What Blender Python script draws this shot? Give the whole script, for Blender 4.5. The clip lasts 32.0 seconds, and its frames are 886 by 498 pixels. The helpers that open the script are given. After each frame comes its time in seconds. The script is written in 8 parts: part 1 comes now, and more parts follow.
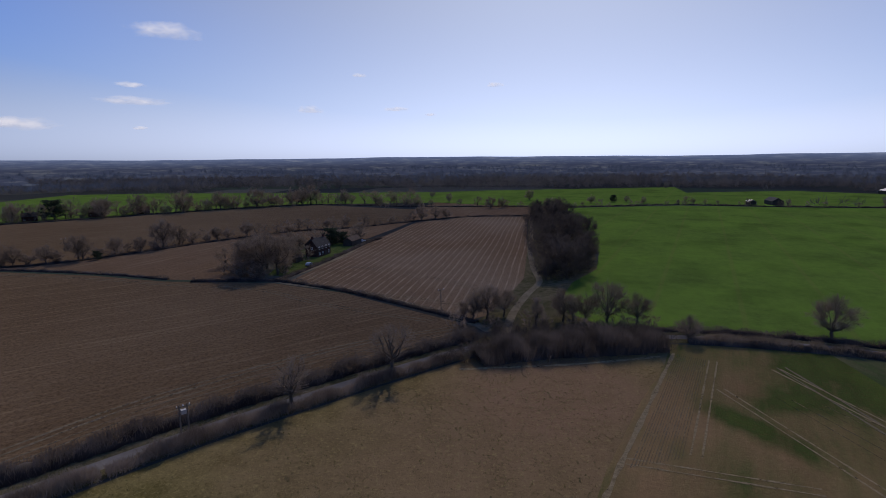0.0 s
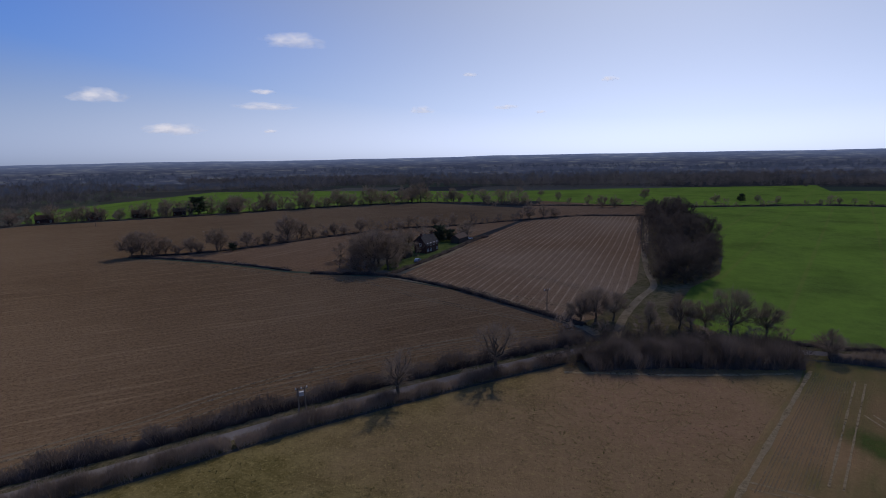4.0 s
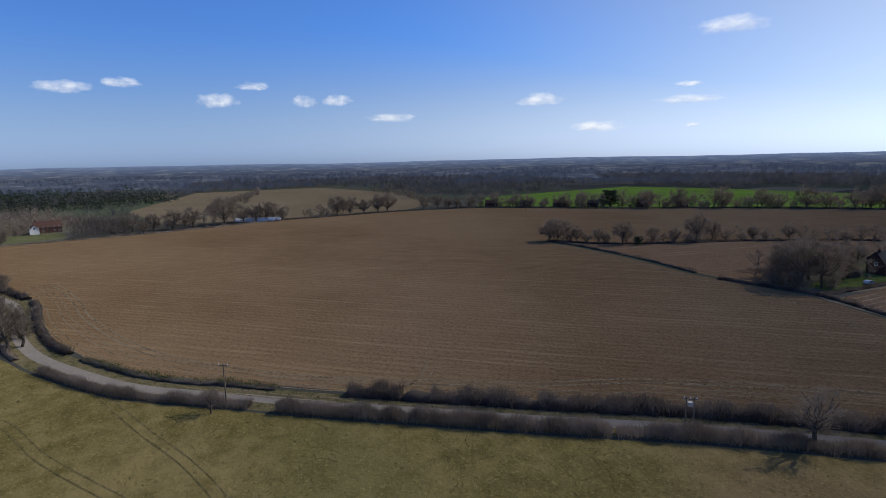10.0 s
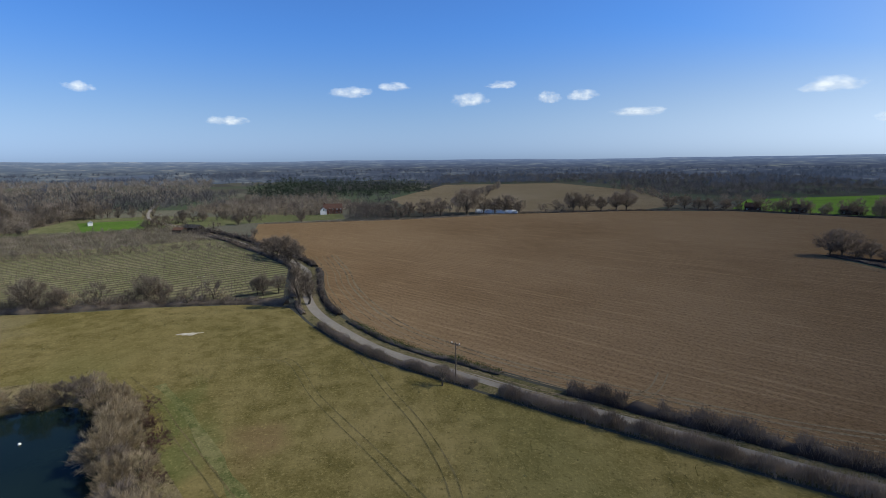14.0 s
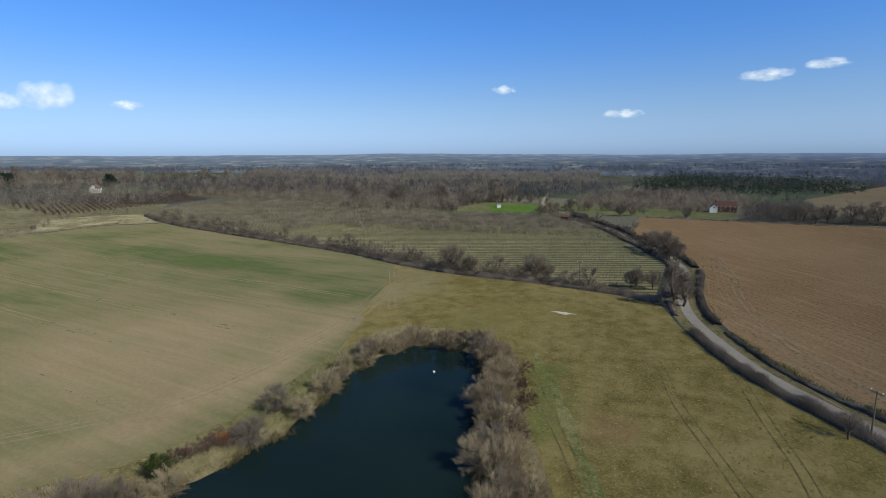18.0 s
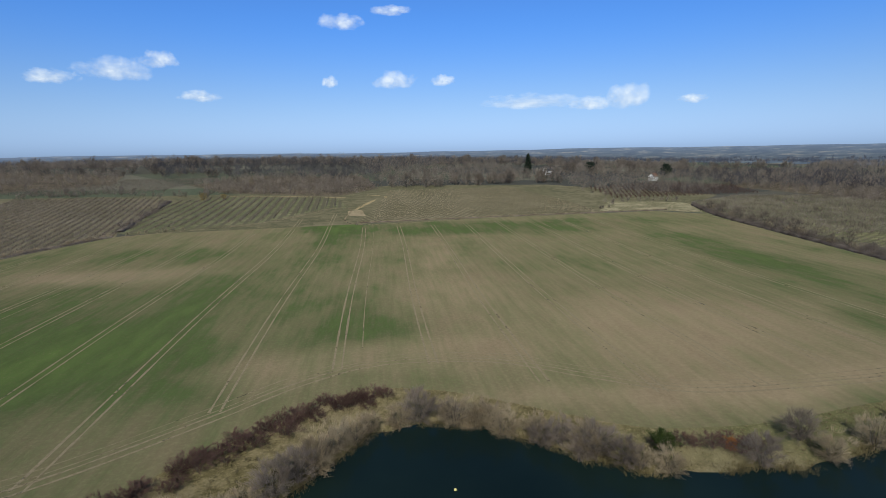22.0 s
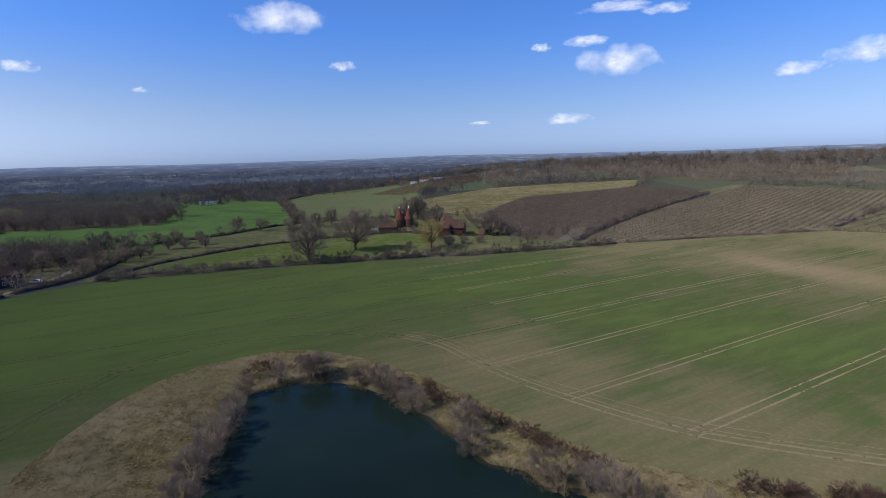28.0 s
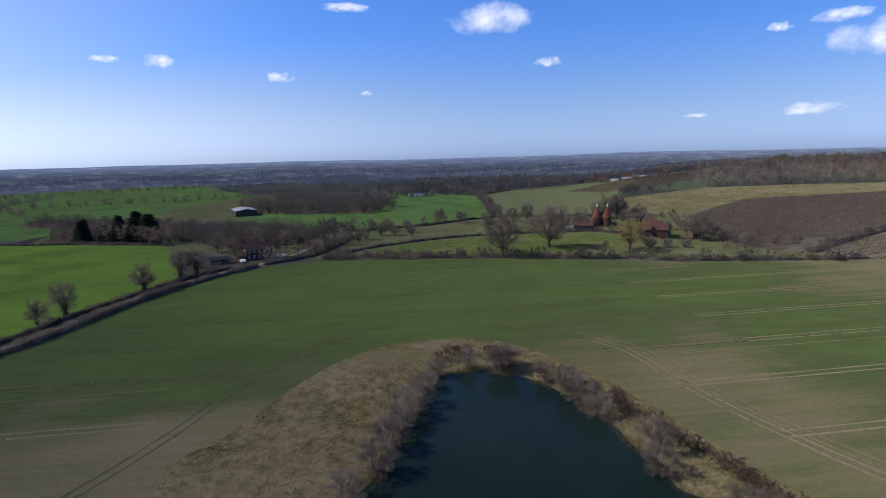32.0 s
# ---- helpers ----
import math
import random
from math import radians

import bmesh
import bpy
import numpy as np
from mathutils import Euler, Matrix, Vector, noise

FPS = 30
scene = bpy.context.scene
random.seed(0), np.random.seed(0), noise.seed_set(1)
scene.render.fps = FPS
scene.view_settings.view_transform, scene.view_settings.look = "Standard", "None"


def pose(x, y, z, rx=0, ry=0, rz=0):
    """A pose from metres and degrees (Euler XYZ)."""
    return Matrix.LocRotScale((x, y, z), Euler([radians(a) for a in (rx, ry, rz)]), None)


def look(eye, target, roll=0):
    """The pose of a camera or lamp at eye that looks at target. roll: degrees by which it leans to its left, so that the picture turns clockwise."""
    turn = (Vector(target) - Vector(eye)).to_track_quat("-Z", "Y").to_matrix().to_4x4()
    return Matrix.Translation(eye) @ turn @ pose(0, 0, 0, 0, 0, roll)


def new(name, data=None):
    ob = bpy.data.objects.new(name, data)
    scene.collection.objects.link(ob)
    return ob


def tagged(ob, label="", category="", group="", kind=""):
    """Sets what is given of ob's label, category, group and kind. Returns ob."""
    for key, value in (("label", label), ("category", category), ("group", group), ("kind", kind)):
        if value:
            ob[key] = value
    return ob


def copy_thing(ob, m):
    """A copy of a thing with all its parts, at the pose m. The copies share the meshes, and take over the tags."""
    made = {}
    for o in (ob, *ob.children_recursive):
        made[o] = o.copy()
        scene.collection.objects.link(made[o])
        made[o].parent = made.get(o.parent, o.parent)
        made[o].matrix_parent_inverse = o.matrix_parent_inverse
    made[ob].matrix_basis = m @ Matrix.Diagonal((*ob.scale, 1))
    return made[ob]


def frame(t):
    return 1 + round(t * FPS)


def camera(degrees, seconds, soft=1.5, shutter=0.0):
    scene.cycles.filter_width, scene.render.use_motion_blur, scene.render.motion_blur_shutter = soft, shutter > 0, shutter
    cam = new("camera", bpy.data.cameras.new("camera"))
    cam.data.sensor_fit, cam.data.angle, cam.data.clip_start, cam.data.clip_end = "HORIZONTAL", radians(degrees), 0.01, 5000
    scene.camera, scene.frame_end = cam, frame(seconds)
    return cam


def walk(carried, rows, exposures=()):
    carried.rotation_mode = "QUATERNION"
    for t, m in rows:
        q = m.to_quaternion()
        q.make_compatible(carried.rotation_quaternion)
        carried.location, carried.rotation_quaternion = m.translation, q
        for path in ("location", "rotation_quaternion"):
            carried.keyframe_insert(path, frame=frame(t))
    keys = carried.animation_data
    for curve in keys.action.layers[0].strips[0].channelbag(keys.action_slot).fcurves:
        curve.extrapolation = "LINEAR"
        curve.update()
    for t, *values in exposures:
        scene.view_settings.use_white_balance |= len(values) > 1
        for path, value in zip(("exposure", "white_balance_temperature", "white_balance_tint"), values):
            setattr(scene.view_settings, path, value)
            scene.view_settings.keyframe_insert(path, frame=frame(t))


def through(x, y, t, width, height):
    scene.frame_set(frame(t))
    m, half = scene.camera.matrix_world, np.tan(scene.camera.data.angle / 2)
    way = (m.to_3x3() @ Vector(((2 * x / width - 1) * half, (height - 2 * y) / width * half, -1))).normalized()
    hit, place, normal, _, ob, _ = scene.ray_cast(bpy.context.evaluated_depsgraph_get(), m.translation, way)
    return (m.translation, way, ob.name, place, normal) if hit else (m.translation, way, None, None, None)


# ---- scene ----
cam = camera(79.72, 32.0, 0.7)
PATH = [
    (0.0, pose(0, 0, 45, 80.30, 0.54, -0.00)),
    (0.5, pose(0, 0, 45, 80.30, 0.62, 0.26)),
    (1.0, pose(0, 0, 45, 80.28, 0.70, 0.69)),
    (1.5, pose(0, 0, 45, 80.26, 0.79, 1.36)),
    (2.0, pose(0, 0, 45, 80.23, 0.85, 1.92)),
    (2.5, pose(0, 0, 45, 80.22, 0.96, 2.31)),
    (4.5, pose(0, 0, 45, 80.32, 1.23, 16.04)),
    (5.0, pose(0, 0, 45, 80.36, 1.35, 20.29)),
    (5.5, pose(0, 0, 45, 80.41, 1.46, 23.59)),
    (6.0, pose(0, 0, 45, 80.45, 1.45, 26.99)),
    (6.5, pose(0, 0, 45, 80.53, 1.55, 30.70)),
    (7.0, pose(0, 0, 45, 80.53, 1.45, 34.76)),
    (7.5, pose(0, 0, 45, 80.56, 1.42, 39.07)),
    (8.0, pose(0, 0, 45, 80.61, 1.33, 42.48)),
    (8.5, pose(0, 0, 45, 80.61, 1.33, 44.91)),
    (9.0, pose(0, 0, 45, 80.61, 1.27, 47.49)),
    (9.5, pose(0, 0, 45, 80.60, 1.25, 50.53)),
    (10.0, pose(0, 0, 45, 80.65, 1.20, 53.77)),
    (10.5, pose(0, 0, 45, 80.69, 1.18, 56.57)),
    (11.0, pose(0, 0, 45, 80.68, 1.15, 59.46)),
    (11.5, pose(0, 0, 45, 80.66, 1.19, 62.33)),
    (12.0, pose(0, 0, 45, 80.68, 1.09, 65.30)),
    (12.5, pose(0, 0, 45, 80.68, 0.99, 68.28)),
    (13.0, pose(0, 0, 45, 80.64, 0.88, 71.58)),
    (13.5, pose(0, 0, 45, 80.60, 0.72, 75.17)),
    (15.5, pose(0, 0, 45, 80.50, 0.45, 91.18)),
    (16.0, pose(0, 0, 45, 80.41, 0.33, 95.81)),
    (16.5, pose(0, 0, 45, 80.30, 0.32, 101.01)),
    (17.0, pose(0, 0, 45, 80.24, 0.25, 106.64)),
    (17.5, pose(0, 0, 45, 80.17, 0.35, 112.23)),
    (18.0, pose(0, 0, 45, 80.11, 0.29, 118.72)),
    (18.5, pose(0, 0, 45, 80.00, 0.30, 126.04)),
    (19.0, pose(0, 0, 45, 79.92, 0.31, 133.73)),
    (19.5, pose(0, 0, 45, 79.82, 0.30, 140.49)),
    (20.0, pose(0, 0, 45, 79.73, 0.41, 146.62)),
    (20.5, pose(0, 0, 45, 79.69, 0.54, 152.76)),
    (21.0, pose(0, 0, 45, 79.68, 0.69, 159.24)),
    (21.5, pose(0, 0, 45, 79.67, 0.86, 165.79)),
    (22.0, pose(0, 0, 45, 79.69, 0.83, 173.24)),
    (22.5, pose(0, 0, 45, 79.69, 0.91, 180.23)),
    (23.0, pose(0, 0, 45, 79.77, 1.02, 187.16)),
    (23.5, pose(0, 0, 45, 79.80, 1.08, 193.89)),
    (24.0, pose(0, 0, 45, 79.86, 1.16, 200.09)),
    (24.5, pose(0, 0, 45, 79.91, 1.24, 205.97)),
    (25.0, pose(0, 0, 45, 79.94, 1.33, 211.69)),
    (25.5, pose(0, 0, 45, 80.02, 1.44, 217.04)),
    (27.5, pose(0, 0, 45, 80.19, 1.58, 236.90)),
    (28.0, pose(0, 0, 45, 80.27, 1.63, 241.55)),
    (28.5, pose(0, 0, 45, 80.31, 1.55, 246.60)),
    (29.0, pose(0, 0, 45, 80.35, 1.50, 251.38)),
    (29.5, pose(0, 0, 45, 80.41, 1.50, 256.02)),
    (30.0, pose(0, 0, 45, 80.46, 1.46, 259.64)),
    (30.5, pose(0, 0, 45, 80.47, 1.44, 260.84)),
    (31.0, pose(0, 0, 45, 80.43, 1.43, 261.54)),
    (31.5, pose(0, 0, 45, 80.40, 1.39, 262.15)),
    (32.0, pose(0, 0, 45, 80.41, 1.40, 262.52)),
]
walk(cam, PATH, [(0, -0.44, 6500, 19), (5, -0.46, 6500, 17), (7, -0.3, 6450, 14), (9, -0.12, 6450, 11), (13, 0.06, 6500, 5), (18, 0.08, 6500, 1), (20, 0.05, 6450, 1), (23, -0.1, 6350, 5), (25, -0.06, 6350, 8), (28, 0.12, 6400, 12), (32, 0.2, 6400, 13)])

# ---- light: early spring midday, clear sky, sun high beyond the road ----
SUN_AZ, SUN_EL = 13.0, 40.0            # degrees clockwise from +y, degrees above the horizon
world = bpy.data.worlds.new("sky")
scene.world = world
world.use_nodes = True
wn = world.node_tree
sky = wn.nodes.new("ShaderNodeTexSky")
sky.sky_type, sky.sun_disc = "NISHITA", False
sky.sun_elevation, sky.sun_rotation = radians(SUN_EL), radians(SUN_AZ)
sky.altitude, sky.air_density, sky.dust_density, sky.ozone_density = 100, 1.0, 0.6, 3.0
sky.sun_intensity = 1.0


def tint(socket, colour):
    n = wn.nodes.new("ShaderNodeMix")
    n.data_type, n.blend_type = "RGBA", "MULTIPLY"
    n.inputs[0].default_value, n.inputs[7].default_value = 1.0, (*colour, 1)
    wn.links.new(socket, n.inputs[6])
    return n.outputs[2]


# the clear upper sky is a deep blue, and thins to a pale milky blue above the horizon
grey = wn.nodes.new("ShaderNodeRGBToBW")
wn.links.new(sky.outputs["Color"], grey.inputs[0])
up = wn.nodes.new("ShaderNodeSeparateXYZ")
wn.links.new(wn.nodes.new("ShaderNodeTexCoord").outputs["Generated"], up.inputs[0])
thin = wn.nodes.new("ShaderNodeMapRange")
thin.interpolation_type = "SMOOTHSTEP"
thin.inputs["From Min"].default_value, thin.inputs["From Max"].default_value = -0.02, 0.24
thin.inputs["To Min"].default_value, thin.inputs["To Max"].default_value = 1.0, 0.0
wn.links.new(up.outputs["Z"], thin.inputs["Value"])
blend = wn.nodes.new("ShaderNodeMix")
blend.data_type = "RGBA"
# towards the sun the air is bright and milky
toward = wn.nodes.new("ShaderNodeVectorMath")
toward.operation = "DOT_PRODUCT"
wn.links.new(up.inputs[0].links[0].from_socket, toward.inputs[0])
toward.inputs[1].default_value = (math.sin(radians(SUN_AZ)) * math.cos(radians(SUN_EL)), math.cos(radians(SUN_AZ)) * math.cos(radians(SUN_EL)), math.sin(radians(SUN_EL)))
milk = wn.nodes.new("ShaderNodeMapRange")
milk.interpolation_type = "SMOOTHSTEP"
milk.inputs["From Min"].default_value, milk.inputs["From Max"].default_value = 0.36, 1.02
milk.inputs["To Min"].default_value, milk.inputs["To Max"].default_value = 0.0, 1.0
wn.links.new(toward.outputs["Value"], milk.inputs["Value"])
wn.links.new(thin.outputs[0], blend.inputs[0])
wn.links.new(tint(sky.outputs["Color"], (0.56, 0.95, 1.66)), blend.inputs[6])
wn.links.new(tint(grey.outputs[0], (0.71, 0.975, 1.5)), blend.inputs[7])
haze = wn.nodes.new("ShaderNodeMix")
haze.data_type = "RGBA"
low_milk = wn.nodes.new("ShaderNodeMapRange")   # the milkiness spreads wider along the horizon
low_milk.interpolation_type = "SMOOTHSTEP"
low_milk.inputs["From Min"].default_value, low_milk.inputs["From Max"].default_value = -0.06, 0.74
wn.links.new(toward.outputs["Value"], low_milk.inputs["Value"])
near_ground = wn.nodes.new("ShaderNodeMath")
near_ground.operation = "MULTIPLY"
wn.links.new(low_milk.outputs[0], near_ground.inputs[0])
wn.links.new(thin.outputs[0], near_ground.inputs[1])
most = wn.nodes.new("ShaderNodeMath")
most.operation = "MAXIMUM"
wn.links.new(milk.outputs[0], most.inputs[0])
wn.links.new(near_ground.outputs[0], most.inputs[1])
wn.links.new(most.outputs[0], haze.inputs[0])
wn.links.new(blend.outputs[2], haze.inputs[6])
wn.links.new(tint(grey.outputs[0], (1.06, 1.26, 1.6)), haze.inputs[7])
wn.links.new(haze.outputs[2], wn.nodes["Background"].inputs["Color"])
wn.nodes["Background"].inputs["Strength"].default_value = 0.09
sun_data = bpy.data.lights.new("sun", "SUN")
sun_data.energy, sun_data.angle, sun_data.color = 3.65, radians(0.6), (1.0, 0.94, 0.85)
sun = new("sun", sun_data)
sun_way = Vector((math.sin(radians(SUN_AZ)) * math.cos(radians(SUN_EL)),
                  math.cos(radians(SUN_AZ)) * math.cos(radians(SUN_EL)), math.sin(radians(SUN_EL))))
sun.matrix_world = look(sun_way * 300, (0, 0, 0))

# ---- materials ----
class Nodes:
    """A node material with short ways to wire it."""

    def __init__(self, name, rough=0.95, spec=0.2, flat=None):
        self.m = bpy.data.materials.new(name)
        self.m.use_nodes = True
        self.t = self.m.node_tree
        self.b = self.t.nodes["Principled BSDF"]
        self.b.inputs["Roughness"].default_value = rough
        self.b.inputs["Specular IOR Level"].default_value = spec
        self.b.inputs["Diffuse Roughness"].default_value = (1.0 if rough > 0.8 else 0.0) if flat is None else flat

    def put(self, socket, value):
        if isinstance(value, bpy.types.NodeSocket):
            self.t.links.new(value, socket)
        elif isinstance(value, tuple) and len(value) == 3 and socket.type == "RGBA":
            socket.default_value = (*value, 1)
        else:
            socket.default_value = value

    def pos(self):
        return self.t.nodes.new("ShaderNodeNewGeometry").outputs["Position"]

    def local(self):
        return self.t.nodes.new("ShaderNodeTexCoord").outputs["Object"]

    def chance(self):
        return self.t.nodes.new("ShaderNodeObjectInfo").outputs["Random"]

    def island(self):
        return self.t.nodes.new("ShaderNodeNewGeometry").outputs["Random Per Island"]

    def turn(self, vec, degrees=0, scale=(1, 1, 1), shift=(0, 0, 0)):
        n = self.t.nodes.new("ShaderNodeMapping")
        self.put(n.inputs["Vector"], vec)
        n.inputs["Rotation"].default_value = (0, 0, radians(degrees))
        n.inputs["Scale"].default_value, n.inputs["Location"].default_value = scale, shift
        return n.outputs["Vector"]

    def noise(self, vec, size, detail=4, rough=0.55):
        n = self.t.nodes.new("ShaderNodeTexNoise")
        self.put(n.inputs["Vector"], vec)
        n.inputs["Scale"].default_value = 1 / size
        n.inputs["Detail"].default_value, n.inputs["Roughness"].default_value = detail, rough
        return n.outputs["Fac"]

    def wave(self, vec, period, warp=0.0, warp_size=0.2):
        """Bands along x of vec, 0 to 1."""
        n = self.t.nodes.new("ShaderNodeTexWave")
        self.put(n.inputs["Vector"], vec)
        n.inputs["Scale"].default_value = 0.314159 / period
        n.inputs["Distortion"].default_value, n.inputs["Detail"].default_value = warp, 2
        n.inputs["Detail Scale"].default_value = warp_size
        return n.outputs["Fac"]

    def cells(self, vec, size, what="Color"):
        n = self.t.nodes.new("ShaderNodeTexVoronoi")
        self.put(n.inputs["Vector"], vec)
        n.inputs["Scale"].default_value = 1 / size
        return n.outputs[what]

    def ramp(self, fac, *stops):
        n = self.t.nodes.new("ShaderNodeValToRGB")
        self.put(n.inputs["Fac"], fac)
        e = n.color_ramp.elements
        while len(e) < len(stops):
            e.new(0.5)
        for el, (at, c) in zip(e, stops):
            el.position, el.color = at, (*c, 1) if isinstance(c, tuple) else (c, c, c, 1)
        return n.outputs["Color"]

    def mix(self, fac, a, b, how="MIX"):
        n = self.t.nodes.new("ShaderNodeMix")
        n.data_type, n.blend_type = "RGBA", how
        self.put(n.inputs[0], fac), self.put(n.inputs[6], a), self.put(n.inputs[7], b)
        return n.outputs[2]

    def calc(self, op, a, b=0.0):
        n = self.t.nodes.new("ShaderNodeMath")
        n.operation = op
        self.put(n.inputs[0], a), self.put(n.inputs[1], b)
        return n.outputs[0]

    def split(self, vec):
        n = self.t.nodes.new("ShaderNodeSeparateXYZ")
        self.put(n.inputs[0], vec)
        return n.outputs

    def bump(self, height, depth, strength=1.0):
        n = self.t.nodes.new("ShaderNodeBump")
        self.put(n.inputs["Height"], height)
        n.inputs["Distance"].default_value, n.inputs["Strength"].default_value = depth, strength
        self.t.links.new(n.outputs["Normal"], self.b.inputs["Normal"])

    def done(self, colour=None):
        if colour is not None:
            self.put(self.b.inputs["Base Color"], colour)
        return self.m


def plain(name, a, b, size=0.5, rough=0.85, spec=0.3, depth=0.0, metal=0.0):
    """Two tones mixed by fine and coarse noise."""
    n = Nodes(name, rough, spec)
    n.b.inputs["Metallic"].default_value = metal
    p = n.local()
    f = n.mix(0.5, n.noise(p, size, 5), n.noise(p, size * 6, 3))
    if depth:
        n.bump(f, depth)
    return n.done(n.ramp(f, (0.3, a), (0.7, b)))


def soil(name, a, b, pale, angle, period=3.2, chalk=0.45, stripe=0.0, flat=0.95):
    """Ploughed or drilled earth: rows along angle, clods, pale streaks; stripe: thin broken lines of pale stones at every period."""
    n = Nodes(name, 1.0, 0.0, flat)
    p = n.pos()
    r = n.turn(p, -angle + 90)
    rows = n.wave(r, period, 6.0 if not stripe else 1.6, 0.2)
    fine = n.wave(r, 0.75, 1.0, 0.8)
    big = n.noise(p, 60, 4)
    mid = n.noise(p, 9, 4, 0.65)
    clod = n.noise(p, 0.9, 6, 0.8)
    along = n.turn(n.turn(p, -angle), 0, (0.04, 1, 1))
    streak = n.noise(along, 1.6, 4, 0.6)
    base = n.ramp(n.mix(0.4, clod, n.mix(0.5, mid, big)), (0.4, a), (0.6, b))
    base = n.mix(n.ramp(n.noise(p, 130, 3), (0.42, 0.0), (0.62, 0.45)), base, tuple(c * 0.8 for c in pale))
    mask = n.calc("MULTIPLY", n.ramp(streak, (chalk, 0.0), (chalk + 0.16, 1.0)), n.ramp(rows, (0.2, 0.12), (0.9, 0.62)))
    col = n.mix(mask, base, pale)
    if stripe:
        dash = n.noise(n.turn(n.turn(p, -angle), 0, (0.16, 1, 1)), 1.1, 4, 0.7)
        line = n.calc("MULTIPLY", n.ramp(rows, (0.8, 0.0), (1.0, 1.0)), n.ramp(n.mix(0.4, dash, mid), (0.42, 0.1), (0.62, 0.9)))
        col = n.mix(n.calc("MULTIPLY", line, stripe), base, tuple(c * 1.5 for c in pale))
    col = n.mix(n.calc("MULTIPLY", fine, 0.14), col, tuple(c * 0.6 for c in a))
    col = n.mix(n.ramp(clod, (0.36, 0.55), (0.5, 0.0)), col, tuple(c * 0.5 for c in a))
    n.bump(n.mix(0.22, clod, rows), 0.28)
    return n.done(col)


def crop(name, green, green_dark, bare, cover, angle, size=38, flat=0.72, zones=(), tram=0.0):
    """Young cereal over earth; cover says where the plants stand thin (lower is barer). zones: (x, y, half width, half length, thicker or thinner)."""
    n = Nodes(name, 1.0, 0.0, flat)
    p = n.pos()
    stretched = n.turn(n.turn(p, -angle), 0, (0.5 if zones else 0.85, 1, 1))
    big = n.noise(stretched, size, 5, 0.6)
    mid = n.noise(n.turn(n.turn(p, -angle), 0, (0.3 if zones else 1.0, 1, 1)), 4.5, 5, 0.65)
    small = n.noise(p, 0.95, 6, 0.85)
    streak = n.noise(n.turn(n.turn(p, -angle), 0, (0.06, 1, 1)), 2.2, 4, 0.65)
    f = n.calc("ADD", n.calc("MULTIPLY", big, 0.8), n.calc("ADD", n.calc("MULTIPLY", mid, 0.46), n.calc("MULTIPLY", streak, 0.3 if zones else 0.14)))
    if zones:
        bend = n.t.nodes.new("ShaderNodeTexNoise")
        n.put(bend.inputs["Vector"], p)
        bend.inputs["Scale"].default_value, bend.inputs["Detail"].default_value = 1 / 40, 4
        off = n.t.nodes.new("ShaderNodeVectorMath")
        off.operation = "MULTIPLY_ADD"
        n.put(off.inputs[0], bend.outputs["Color"])
        off.inputs[1].default_value = (36, 50, 0)
        shifted = n.t.nodes.new("ShaderNodeVectorMath")
        shifted.operation = "ADD"
        shifted.inputs[1].default_value = (-18, -25, 0)
        n.put(shifted.inputs[0], p)
        n.put(off.inputs[2], shifted.outputs[0])
        for x, y, w, h, much in zones:
            near = n.turn(off.outputs[0], 0, (1 / w, 1 / h, 0), (-x / w, -y / h, 0))
            far = n.t.nodes.new("ShaderNodeVectorMath")
            far.operation = "LENGTH"
            n.put(far.inputs[0], near)
            f = n.calc("ADD", f, n.calc("MULTIPLY", n.ramp(far.outputs["Value"], (0.25, 1.0), (1.05, 0.0)), much * 0.62))
    mask = n.ramp(f, (cover - 0.12, 0.0), (cover + 0.36, 1.0))
    g = n.ramp(n.mix(0.25, small, mid), (0.42, green_dark), (0.57, green))
    e = n.ramp(n.mix(0.62, small, n.mix(0.4, big, mid)), (0.4, tuple(c * 0.72 for c in bare)), (0.6, tuple(c * 1.14 for c in bare)))
    g = n.mix(n.ramp(n.calc("SUBTRACT", f, cover), (0.3, 0.0), (0.85, 1.0)), g, (green_dark[0] * 2.0, green_dark[1] * 2.15, green_dark[2] * 1.35))
    col = n.mix(n.calc("MULTIPLY", n.calc("MULTIPLY", mask, 0.92), n.ramp(small, (0.3, 0.6), (0.48, 1.0))), e, g)
    if tram:
        lines = n.ramp(n.wave(n.turn(p, -tram + 90), 24, 1.2, 0.05), (0.985, 0.0), (0.996, 0.22))
        col = n.mix(lines, col, bare)
        col = n.mix(n.ramp(n.noise(stretched, 30, 4), (0.5, 0.0), (0.7, 0.5)), col, tuple(c * 0.72 for c in green_dark))
    n.bump(small, 0.16)
    return n.done(col)


